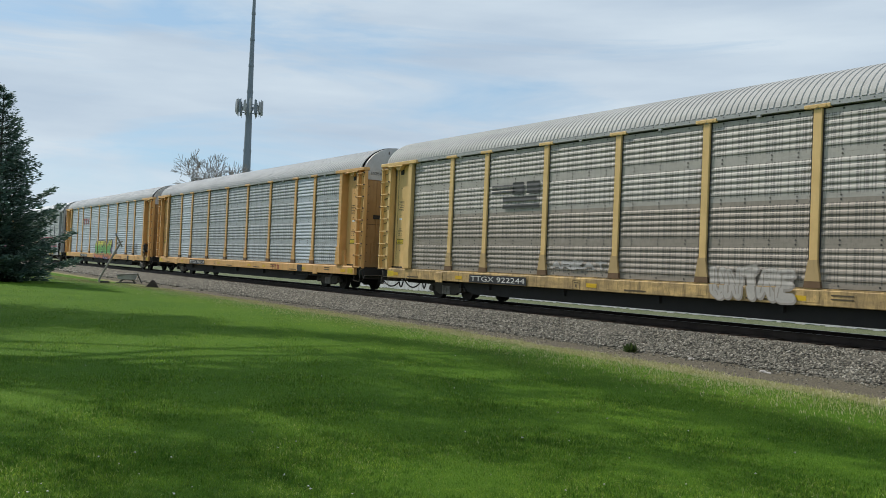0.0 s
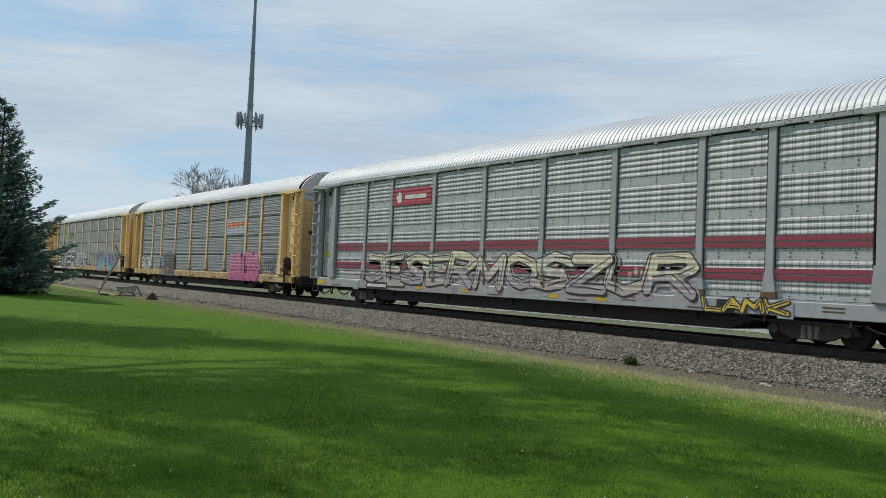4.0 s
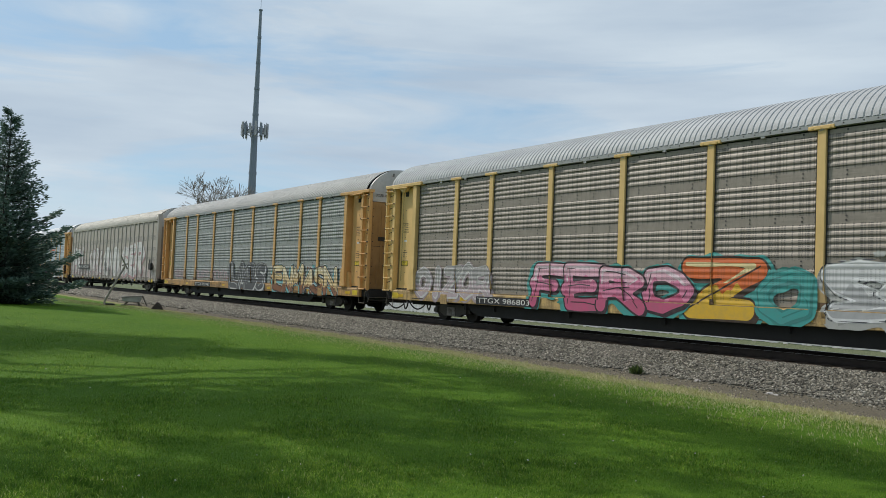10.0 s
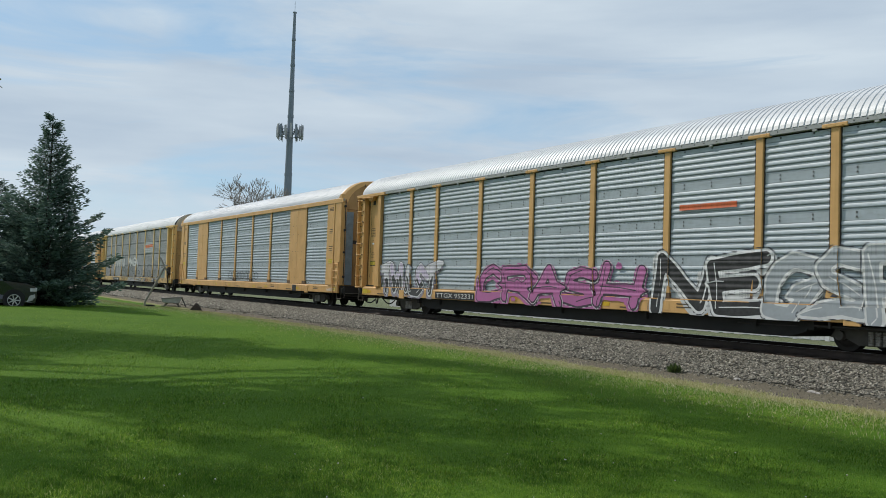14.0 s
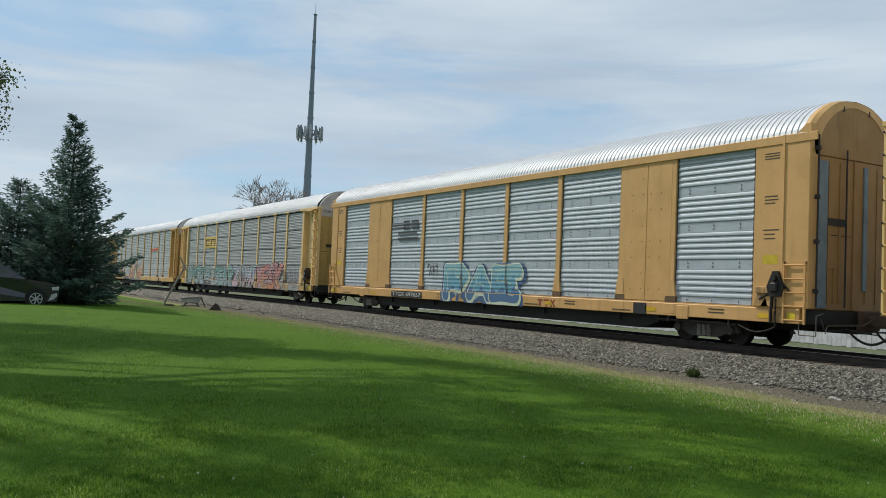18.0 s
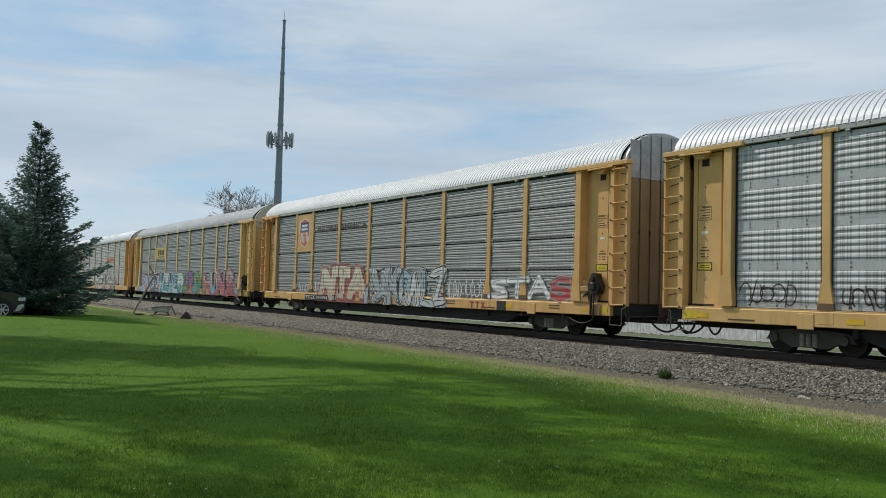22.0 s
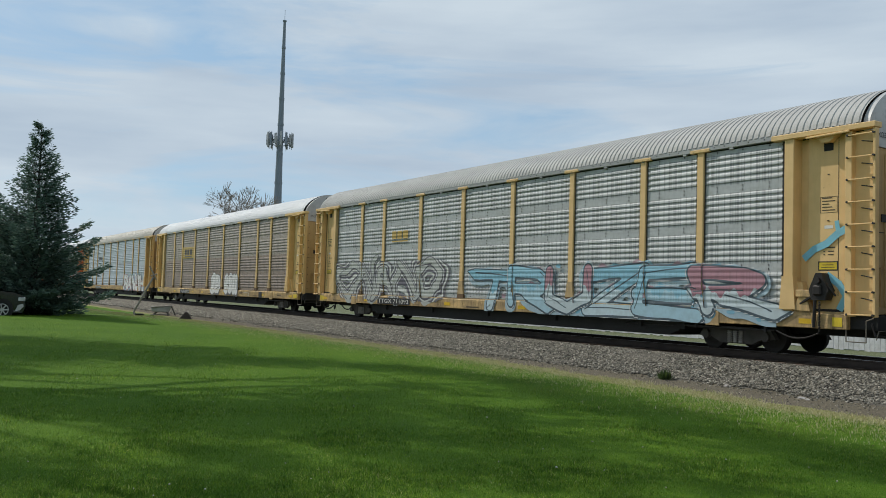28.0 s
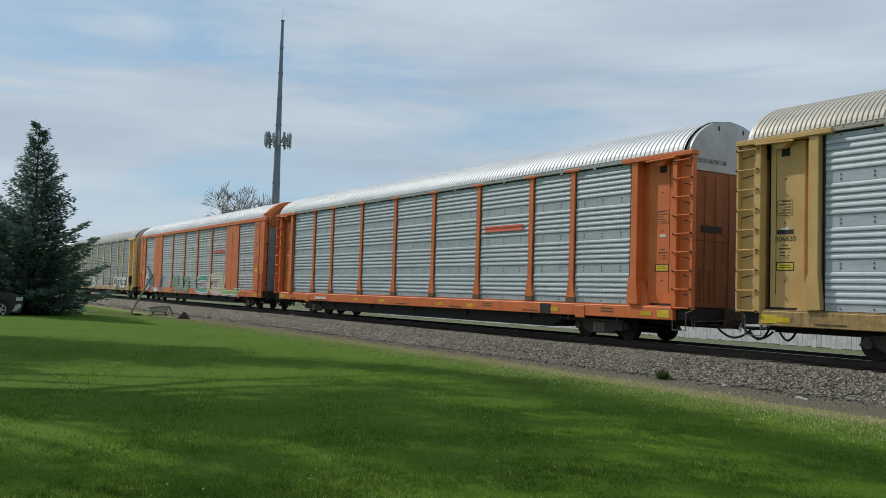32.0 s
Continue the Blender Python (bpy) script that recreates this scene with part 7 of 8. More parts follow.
    graffiti(c, S(-6.0, -4.5, 1.3, 1.7, WHITE, 64, B, loops=7), P("CS", -4.2, -2.4, 0.85, 1.5, [SMOKE], WHITE, 65, B), P("ELHAUS", 3.5, 9.3, 0.95, 1.55, None, CREAM, 66, B), label="small white graffiti")
    # 20
    c = add_car(posted_car(tan % ("grey", "yellow"), (0.68, 0.45, 0.19), "silver", "beige", brake=True), number="TTGX 711092", nx=(-7.3, -4.9), seed=21, logo=4.6, plate=True)
    wordmark(c, -6.8, -4.9, 3.0, 3.65, (0.55, 0.36, 0.08), BLOCKS, "bolted")
    graffiti(c, P("CNANO", -11.1, -2.7, 0.82, 2.2, [(0.46, 0.475, 0.44)], (0.07, 0.065, 0.08), 67, B, cloud=[(0.44, 0.45, 0.42), (0.5, 0.51, 0.48)], wild=0.2, fat=0.16, line=0.04, echo=[(0.68, 0.69, 0.66), (0.12, 0.11, 0.14), (0.66, 0.67, 0.63), (0.16, 0.15, 0.17)]), P("TRUZER", -0.6, 11.0, 0.64, 1.95, [((0.5, 0.62, 0.66), (0.22, 0.46, 0.58)), ((0.36, 0.54, 0.62), (0.26, 0.5, 0.62)), ((0.5, 0.58, 0.6), (0.4, 0.2, 0.24))], (0.05, 0.08, 0.1), 68, B, cloud=[(0.34, 0.46, 0.52), (0.2, 0.42, 0.54), (0.36, 0.24, 0.28)], wild=0.24, line=0.04), label="white outlined and sky-blue graffiti")
    p = Paint()
    blue = spray((0.2, 0.5, 0.62), 0.3)
    p.stroke([(11.9, 2.1), (12.15, 2.3), (12.45, 2.42), (12.7, 2.62), (12.9, 2.72)], 0.16, 0.0, blue)
    p.stroke([(12.72, 2.62), (12.68, 2.9)], 0.1, 0.001, blue)
    p.stroke([(12.45, 1.75), (12.75, 1.55), (12.9, 1.3), (12.75, 1.0)], 0.16, 0.002, blue)
    p.place(c, "graffiti", "sky-blue spray strokes on the corner plate", (), 1.446)
    p = Paint()
    p.word("B-11124", -12.5, -11.95, 2.52, 2.62, 0.0, BLACK_MARK)
    p.place(c, "corner_number", "black number on the corner plate", (), 1.426)
    # 21
    c = add_car(posted_car(tan % ("rusty brown", "yellow"), OLD_YELLOW, "rusty", "white", brake=False, odd=lower("tarnish", (2, 3))), number="TTGX 603625", nx=(-7.0, -5.0), seed=22, logo=5.4, logo_c=(0.55, 0.48, 0.35))
    wordmark(c, -7.03, -4.43, 2.95, 3.7, (0.06, 0.05, 0.04), BLOCKS, "bolted", back=(0.5, 0.34, 0.08))
    graffiti(c, P("SB", -0.6, 1.2, 0.66, 1.78, [(0.76, 0.75, 0.72)], (0.13, 0.125, 0.12), 69, B, fat=0.38, line=0.03, wild=0.08), P("CSN", 1.95, 4.3, 0.64, 1.78, [(0.76, 0.75, 0.72)], (0.13, 0.125, 0.12), 70, B, fat=0.38, line=0.03, wild=0.08), label="white bubble-letter graffiti")
    p = Paint()
    p.word("B-3775", -12.55, -12.05, 2.11, 2.21, 0.0, BLACK_MARK)
    p.place(c, "corner_number", "black number on the corner plate", (), 1.426)
    # 22
    c = add_car(posted_car(tan % ("bright silver", "yellow"), (0.54, 0.34, 0.12), "bright", "cream", brake=False), number="TTGX 975280", nx=(-7.0, -4.9), seed=23, logo=None)
    wordmark(c, -6.7, -4.7, 3.1, 3.7, (0.08, 0.08, 0.09), [(0.0, 0.04, 0, 1), (0.0, 0.1, 0, 0.07), (0.0, 0.1, 0.93, 1), (0.96, 1, 0, 1), (0.9, 1, 0, 0.07), (0.9, 1, 0.93, 1)] + BLOCKS[:3], "bolted")
    graffiti(c, S(2.0, 4.1, 2.75, 2.95, SMOKE, 71, B, loops=6), S(5.0, 7.0, 2.75, 3.0, SMOKE, 72, B, loops=6), P("RANSH", 4.6, 11.3, 0.64, 1.85, [((0.76, 0.77, 0.74), (0.7, 0.72, 0.7)), (0.76, 0.76, 0.74)], (0.28, 0.05, 0.045), 73, B, cloud=[(0.3, 0.46, 0.6), (0.06, 0.36, 0.28), (0.62, 0.64, 0.62)], wild=0.12, fat=0.25, line=0.035, block=True, halo=(0.08, 0.06, 0.07)), label="white and red graffiti")
    p = Paint()
    p.word("B06620", -12.72, -12.2, 2.5, 2.61, 0.0, BLACK_MARK)
    p.bar(-12.68, -12.26, 2.66, 2.76, 0.0, BLACK_MARK)
    p.place(c, "corner_number", "black number on the corner plate", (), 1.426)
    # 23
    # end_c: the orange darkened, with the end wall's shade in the colour
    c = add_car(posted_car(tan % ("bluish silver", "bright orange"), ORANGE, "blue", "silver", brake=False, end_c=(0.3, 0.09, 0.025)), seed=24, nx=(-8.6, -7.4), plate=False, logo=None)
    wordmark(c, 4.5, 6.95, 3.0, 3.5, (0.65, 0.12, 0.05), [(0.08, 0.92, 0.35, 0.75)], "bolted")
    # 24
    c = add_car(plate_car("bright orange auto carrier with silver panels and plain orange plates", ORANGE, "silver", "silver"), seed=25, logo=None, plate=False, nx=(-8.6, -7.4), ends=False)
    wordmark(c, 4.5, 6.9, 3.0, 3.4, (0.65, 0.12, 0.05), [(0.08, 0.92, 0.35, 0.75)], "bolted")
    graffiti(c, P("CNSX", -11.6, -6.6, 0.7, 1.9, [WHITE, (0.2, 0.25, 0.35)], BLACK, 74, B), P("MUG", -4.0, -0.2, 0.8, 1.7, [(0.3, 0.4, 0.3)], GREEN, 75, B, cloud=[SMOKE]), P("OGL", 1.2, 9.6, 0.7, 1.85, [(0.1, 0.4, 0.3), CREAM, LIME], WHITE, 76, B, cloud=[ROSE, SUN_Y]), label="white and green graffiti")
    # 25, 26
    c = add_car(posted_car(tan % ("grey", "pale yellow"), PALE, "green", "beige", brake=True), seed=26, logo=None, nx=(-7.0, -5.0))
    graffiti(c, P("EAMK", -3.0, 1.5, 0.8, 1.6, [WHITE], SMOKE, 77, B), P("OTE", 6.0, 10.5, 0.8, 1.7, [WHITE], SMOKE, 78, B), label="white graffiti")
    add_car(posted_car(tan % ("grey", "pale yellow"), PALE, "grey", "white", kind="fine"), seed=27, logo=None, nx=(-7.0, -5.0))


build_train()


# ---------------------------------------------------------------- trees
def limbs(rng, start, way, length, radius, depth, spread=0.55, lift=0.12, split=(2, 3), shrink=0.72):
    """Branches as a list of (from, to, thick, thin), and the tips of the last ones."""
    segs, tips = [], []
    todo = [(np.array(start, float), np.array(way, float), length, radius, depth)]
    while todo:
        p, d, ln, r, k = todo.pop()
        n = 3 if k > 1 else 2
        for i in range(n):
            d = d + rng.normal(0, 0.13, 3) + np.array([0, 0, lift * 0.3])
            d = d / np.linalg.norm(d)
            q = p + d * ln / n
            r2 = r * 0.86
            segs.append((p, q, r, r2))
            p, r = q, r2
            if k > 0 and i > 0 and rng.random() < 0.55:
                s = d + rng.normal(0, spread, 3)
                todo.append((p, s / np.linalg.norm(s), ln * rng.uniform(0.45, 0.7), r * 0.55, k - 1))
        if k > 0:
            for _ in range(rng.integers(split[0], split[1] + 1)):
                s = d + rng.normal(0, spread, 3) + np.array([0, 0, lift])
                todo.append((p, s / np.linalg.norm(s), ln * rng.uniform(shrink - 0.12, shrink + 0.08), r * 0.72, k - 1))
        else:
            tips.append((p, d))
    return segs, tips


def limb_mesh(name, segs, sides=5):
    a, b = np.array([s[0] for s in segs]), np.array([s[1] for s in segs])
    r1, r2 = np.array([s[2] for s in segs]), np.array([s[3] for s in segs])
    d = (b - a) / np.maximum(np.linalg.norm(b - a, axis=1, keepdims=True), 1e-6)
    ref = np.where(np.abs(d[:, 2:3]) > 0.9, np.array([[1.0, 0, 0]]), np.array([[0, 0, 1.0]]))
    u = np.cross(d, ref)
    u /= np.linalg.norm(u, axis=1, keepdims=True)
    w = np.cross(d, u)
    ang = np.arange(sides) * 2 * np.pi / sides
    ring = u[:, None] * np.cos(ang)[None, :, None] + w[:, None] * np.sin(ang)[None, :, None]
    v = np.concatenate([a[:, None] + ring * r1[:, None, None], b[:, None] + ring * r2[:, None, None]], 1)
    base = (np.arange(len(segs)) * 2 * sides)[:, None]
    faces = []
    for j in range(sides):
        k = (j + 1) % sides
        faces.append(np.concatenate([base + j, base + k, base + sides + k, base + sides + j], 1))
    f = np.concatenate(faces)
    return quad_mesh(name, v.reshape(-1, 3).tolist(), f.tolist(), smooth=True)


def leaf_mesh(name, centres, ways, sizes, narrow, rng):
    """One small pointed leaf or needle spray at each centre."""
    n = len(centres)
    d = ways / np.maximum(np.linalg.norm(ways, axis=1, keepdims=True), 1e-6)
    u = np.cross(d, rng.normal(0, 1, (n, 3)))
    u /= np.maximum(np.linalg.norm(u, axis=1, keepdims=True), 1e-6)
    s = sizes[:, None]
    v = np.stack([centres, centres + d * s * 0.5 + u * s * narrow, centres + d * s, centres + d * s * 0.45 - u * s * narrow], 1).reshape(-1, 3)
    f = (np.arange(n) * 4)[:, None] + np.arange(4)[None]
    me = bpy.data.meshes.new(name)
    me.vertices.add(len(v))
    me.vertices.foreach_set("co", v.ravel().astype(np.float32))
    me.loops.add(f.size)
    me.loops.foreach_set("vertex_index", f.ravel().astype(np.int32))
    me.polygons.add(n)
    me.polygons.foreach_set("loop_start", np.arange(0, f.size, 4, dtype=np.int32))
    me.update(calc_edges=True)
    return me


BARK = plain((0.11, 0.085, 0.065), 0.9)
PALE_BARK = plain((0.16, 0.135, 0.11), 0.9)
NEEDLES = needle_material("spruce_needles", (0.042, 0.085, 0.068), (0.15, 0.225, 0.17))
SPROUTS = needle_material("young_leaves", (0.09, 0.11, 0.035), (0.2, 0.23, 0.085), 0.4)
CROWN = needle_material("full_leaves", (0.03, 0.06, 0.015), (0.07, 0.11, 0.025))


def spruce(at, height, radius, seed, label):
    rng = np.random.default_rng(seed)
    tree = tagged(new("spruce_tree"), label, "tree")
    tree.location = at
    segs = [(np.array([0, 0, h0 * height]), np.array([0, 0, h1 * height]), 0.17 * (1 - h0) + 0.012, 0.17 * (1 - h1) + 0.01) for h0, h1 in zip(np.linspace(0, 0.9, 10), np.linspace(0.1, 1.0, 10))]
    cen, way, siz = [], [], []
    z = 0.25
    while z < height * 0.985:
        k = z / height
        reach = radius * ((1 - k) ** 1.2) * (0.8 + 0.2 * min(1, k / 0.12))
        for _ in range(11 if k < 0.75 else 7):
            a = rng.uniform(0, 2 * np.pi)
            ln = reach * rng.uniform(0.5, 1.2) * (1 + 0.22 * math.sin(a * 2 + seed) * (1 - k)) + 0.12
            tilt = 0.16 + 0.8 * k + rng.uniform(-0.1, 0.1)
            out = np.array([math.cos(a), math.sin(a), 0.0])
            side = np.array([-math.sin(a), math.cos(a), 0.0])
            n = max(4, int(ln / 0.2))
            prev = np.array([0, 0, z])
            for i in range(1, n + 1):
                s = i / n
                p = out * ln * s + np.array([0, 0, z + ln * (tilt * s * s - 0.12 * s * (1 - k))])
                segs.append((prev, p, 0.03 * (1 - s) + 0.008, 0.025 * (1 - s) + 0.006))
                for _ in range(int(11 + 15 * s)):
                    w = 0.34 * (1 - 0.55 * s) * min(1.0, ln)
                    off = side * rng.normal(0, w) + np.array([0, 0, rng.normal(0.02, 0.07)]) + out * rng.normal(0, 0.08)
                    cen.append(p + off)
                    way.append(out * 0.8 + side * np.sign(off @ side) * rng.uniform(0.2, 1.0) + np.array([0, 0, rng.uniform(-0.15, 0.45)]))
                    siz.append(rng.uniform(0.15, 0.32) * (1.1 - 0.55 * k))
                prev = p
        z += 0.27 + 0.13 * k
    part("trunk", limb_mesh("trunk", segs, 4), plain((0.05, 0.042, 0.035), 0.9), tree)
    part("crown", leaf_mesh("crown", np.array(cen), np.array(way), np.array(siz), 0.15, rng), NEEDLES, tree)
    return tree


def leafy_tree(at, height, seed, label, leaf_mat, bark, depth=5, per_tip=7, leaf=0.11, spread=0.55, trunk=0.4, name="tree", radius=0.22, cloud=0.35, clear=0.0, thinnest=0.0, widen=1.0, keep=1.0, lift=0.12, split=(2, 3)):
    rng = np.random.default_rng(seed)
    tree = tagged(new(name), label, "tree")
    tree.location = at
    segs, tips = limbs(rng, (0, 0, 0), (0.03, 0.02, 1), height * trunk, radius, depth, spread, lift, split)
    top = max(max(s[1][2] for s in segs), 0.1)
    k = height / top
    segs = [(a * k, b * k, r1, r2) for a, b, r1, r2 in segs]
    tips = [(p * k, d) for p, d in tips]
    wide = np.array([widen, widen, 1.0])
    segs, tips = [(a * wide, b * wide, r1, r2) for a, b, r1, r2 in segs], [(p * wide, d) for p, d in tips]
    segs = [(a, b, max(r1, thinnest), max(r2, thinnest)) for a, b, r1, r2 in segs if b[2] > clear or math.hypot(b[0], b[1]) < 1.5]
    tips = [(p, d) for p, d in tips if p[2] > clear + 0.6]
    part("trunk", limb_mesh("trunk", segs, 5), bark, tree)
    if per_tip:
        tips = [t for t in tips if rng.random() < keep]
        pts = np.repeat(np.array([p for p, _ in tips]), per_tip, 0)
        pts = pts + rng.normal(0, cloud, pts.shape)
        ways = rng.normal(0, 1, pts.shape) + np.array([0, 0, -0.2])
        part("crown", leaf_mesh("crown", pts, ways, rng.uniform(0.6, 1.5, len(pts)) * leaf, 0.35, rng), leaf_mat, tree)
    return tree


def polar(az, r, z=-0.6):
    a = radians(az)
    return (EYE[0] - r * math.sin(a), EYE[1] + r * math.cos(a), z)


spruce(polar(82.7, 48.0, -0.62), 9.75, 3.7, 3, "dense dark green spruce tree on the lawn")
spruce(polar(85.5, 51.0, -0.62), 6.5, 4.8, 8, "smaller dark green spruce tree beside the parked car")
spruce(polar(89.0, 50.0, -0.62), 6.6, 3.4, 14, "low bushy spruce tree behind the parked car")
leafy_tree(polar(103.2, 31.0, -0.6), 13.0, 12, "tall tree with young light green leaves on thin branches", SPROUTS, PALE_BARK, depth=6, per_tip=34, leaf=0.085, thinnest=0.012, trunk=0.3, cloud=0.2)
leafy_tree(polar(72.2, 112.0, -0.5), 14.6, 21, "bare leafless tree behind the railway", SPROUTS, plain((0.3, 0.26, 0.22), 0.9), depth=5, per_tip=0, trunk=0.3, spread=0.5, name="bare_tree", radius=0.2, thinnest=0.022, widen=1.3, lift=0.3, split=(3, 4))


def shade_tree(at, clumps, seed):
    """A tall tree with its leaves in clumps at the ends of long boughs; clumps are (x, y, height, radius, leaves)."""
    rng = np.random.default_rng(seed)
    tree = tagged(new("shade_tree"), "tall leafy shade tree on the lawn", "tree")
    tree.location = at
    fork = np.array([0.2, 0.1, 9.0])
    segs = [(np.array([0.0, 0.0, 0.0]), np.array([0.05, 0.0, 0.5]), 0.55, 0.4), (np.array([0.05, 0.0, 0.5]), np.array([0.1, 0.05, 4.5]), 0.4, 0.34), (np.array([0.1, 0.05, 4.5]), fork, 0.34, 0.27)]
    cen = []
    for x, y, z, r, n in clumps:
        goal = np.array([x - at[0], y - at[1], z - at[2]])
        bend = fork + (goal - fork) * 0.5 + np.array([0, 0, 1.0])
        low = fork + (bend - fork) * 0.5 + np.array([0, 0, 1.6])
        for a, b, r1, r2 in ((fork, low, 0.17, 0.13), (low, bend, 0.13, 0.09), (bend, goal, 0.09, 0.04)):
            segs.append((a, b, r1, r2))
        for _ in range(9):
            tip = goal + rng.normal(0, 0.55, 3) * np.array([r, r, 0.5 * r])
            segs.append((goal, tip, 0.03, 0.01))
        cen.append(goal + rng.normal(0, 0.5, (n, 3)) * np.array([r, r, 0.7]))
    cen = np.concatenate(cen)
    part("trunk", limb_mesh("trunk", segs, 6), BARK, tree)
    part("crown", leaf_mesh("crown", cen, rng.normal(0, 1, cen.shape), rng.uniform(0.15, 0.34, len(cen)), 0.38, rng), CROWN, tree)
    return tree


def above(x, y, z):
    """The place at height z from which the sun's light comes down to (x, y) on the lawn."""
    k = (z + 0.55) / SUN_WAY.z
    return x + SUN_WAY.x * k, y + SUN_WAY.y * k, z


shade_tree((-37.5, -23.5, -0.5), [(*above(x, y, 17.5), r, n) for x, y, r, n in (
    (-22.5, -17.0, 2.6, 1900), (-20.6, -15.0, 2.2, 1700), (-20.5, -12.6, 2.0, 1600), (-18.6, -10.8, 1.5, 900), (-17.0, -8.9, 1.1, 420), (-24.0, -13.6, 1.8, 1200), (-26.5, -15.4, 1.8, 1000), (-22.6, -11.4, 1.3, 600), (-27.5, -17.6, 2.4, 1000), (-18.2, -13.2, 1.0, 420))], 31)
shade_tree((-29.0, -25.0, -0.5), [(*above(x, y, 17.0), r, n) for x, y, r, n in (
    (-11.4, -15.6, 1.1, 620), (-10.6, -13.9, 1.4, 900), (-9.6, -15.2, 1.0, 560), (-11.4, -12.2, 1.3, 620), (-9.0, -13.6, 1.3, 760), (-7.8, -15.5, 0.5, 210), (-6.4, -15.9, 0.6, 230), (-5.3, -16.4, 0.7, 200), (-13.2, -10.6, 1.1, 330), (-6.7, -13.5, 1.1, 330), (-7.7, -17.3, 0.8, 190))], 37)
shade_tree((-24.0, -23.0, -0.5), [(*above(x, y, 16.5), r, n) for x, y, r, n in (
    (-15.6, -8.2, 1.1, 480), (-13.6, -7.6, 1.2, 600), (-11.6, -8.2, 1.3, 640), (-9.6, -8.6, 1.3, 620), (-7.8, -9.0, 1.1, 520), (-6.3, -9.2, 0.9, 420), (-5.0, -9.4, 0.9, 360), (-9.4, -11.2, 1.2, 300), (-7.6, -12.0, 1.1, 260), (-5.4, -11.9, 1.2, 260))], 43)


# ---------------------------------------------------------------- cell tower
def cell_tower():
    x, y, _ = polar(68.44, 135.0)
    tower = tagged(new("cell_tower"), "tall grey steel monopole with a ring of antennas", "tower")
    tower.location = (x, y, -0.6)
    t = Tree("galvanised_pole")
    galv = t.done(t.mix(t.noise(t.co, 0.5, 3), (0.16, 0.195, 0.235), (0.21, 0.245, 0.285)), 0.55)
    top = 43.2
    levels = [0, 9, 18, 27, 31, 35, 39, top]
    for i, (a, b) in enumerate(zip(levels, levels[1:])):
        bm = bmesh.new()
        r0, r1 = 0.80 - 0.60 * a / top, 0.80 - 0.60 * b / top
        rod(bm, (0, 0, a), (0, 0, b), r0, r1, seg=16)
        if i:
            rod(bm, (0, 0, a - 0.25), (0, 0, a + 0.12), r0 + 0.05, seg=16)
        part("pole_section", bm, galv, tower)
    bm = bmesh.new()
    rod(bm, (0, 0, top - 0.1), (0, 0, top + 0.05), 0.3, seg=16)
    rod(bm, (0, 0, top), (0, 0, top + 1.7), 0.03, seg=6)
    part("lightning_rod", bm, galv, tower)
    zr = 24.4
    bm = bmesh.new()
    for z in (zr - 0.45, zr + 0.35):
        n = 18
        for i in range(n):
            a0, a1 = 2 * math.pi * i / n, 2 * math.pi * (i + 1) / n
            rod(bm, (1.75 * math.cos(a0), 1.75 * math.sin(a0), z), (1.75 * math.cos(a1), 1.75 * math.sin(a1), z), 0.05, seg=6)
    for i in range(6):
        a = math.pi * i / 3
        rod(bm, (0.4 * math.cos(a), 0.4 * math.sin(a), zr), (1.75 * math.cos(a), 1.75 * math.sin(a), zr), 0.07, seg=6)
        rod(bm, (0.4 * math.cos(a), 0.4 * math.sin(a), zr - 0.8), (1.5 * math.cos(a), 1.5 * math.sin(a), zr - 0.4), 0.05, seg=6)
    part("platform_ring", bm, galv, tower)
    pale = plain((0.42, 0.43, 0.44), 0.5)
    for i in range(15):
        a = 2 * math.pi * i / 15 + 0.1
        h = (2.0, 1.6, 2.2)[i % 3]
        bm = bmesh.new()
        box(bm, -0.1, 0.12, -0.16, 0.16, -h / 2, h / 2, bevel=0.03)
        rod(bm, (-0.16, 0, -h / 2 - 0.3), (-0.16, 0, h / 2 + 0.15), 0.045, seg=6)
        box(bm, -0.4, -0.16, -0.12, 0.12, -0.3, 0.25, bevel=0.02)
        ob = part("antenna", finish(bm), pale if i % 3 else galv, tower, at=(1.95 * math.cos(a), 1.95 * math.sin(a), zr + 0.1))
        ob.rotation_euler = (0, 0, a)
    return tower


cell_tower()


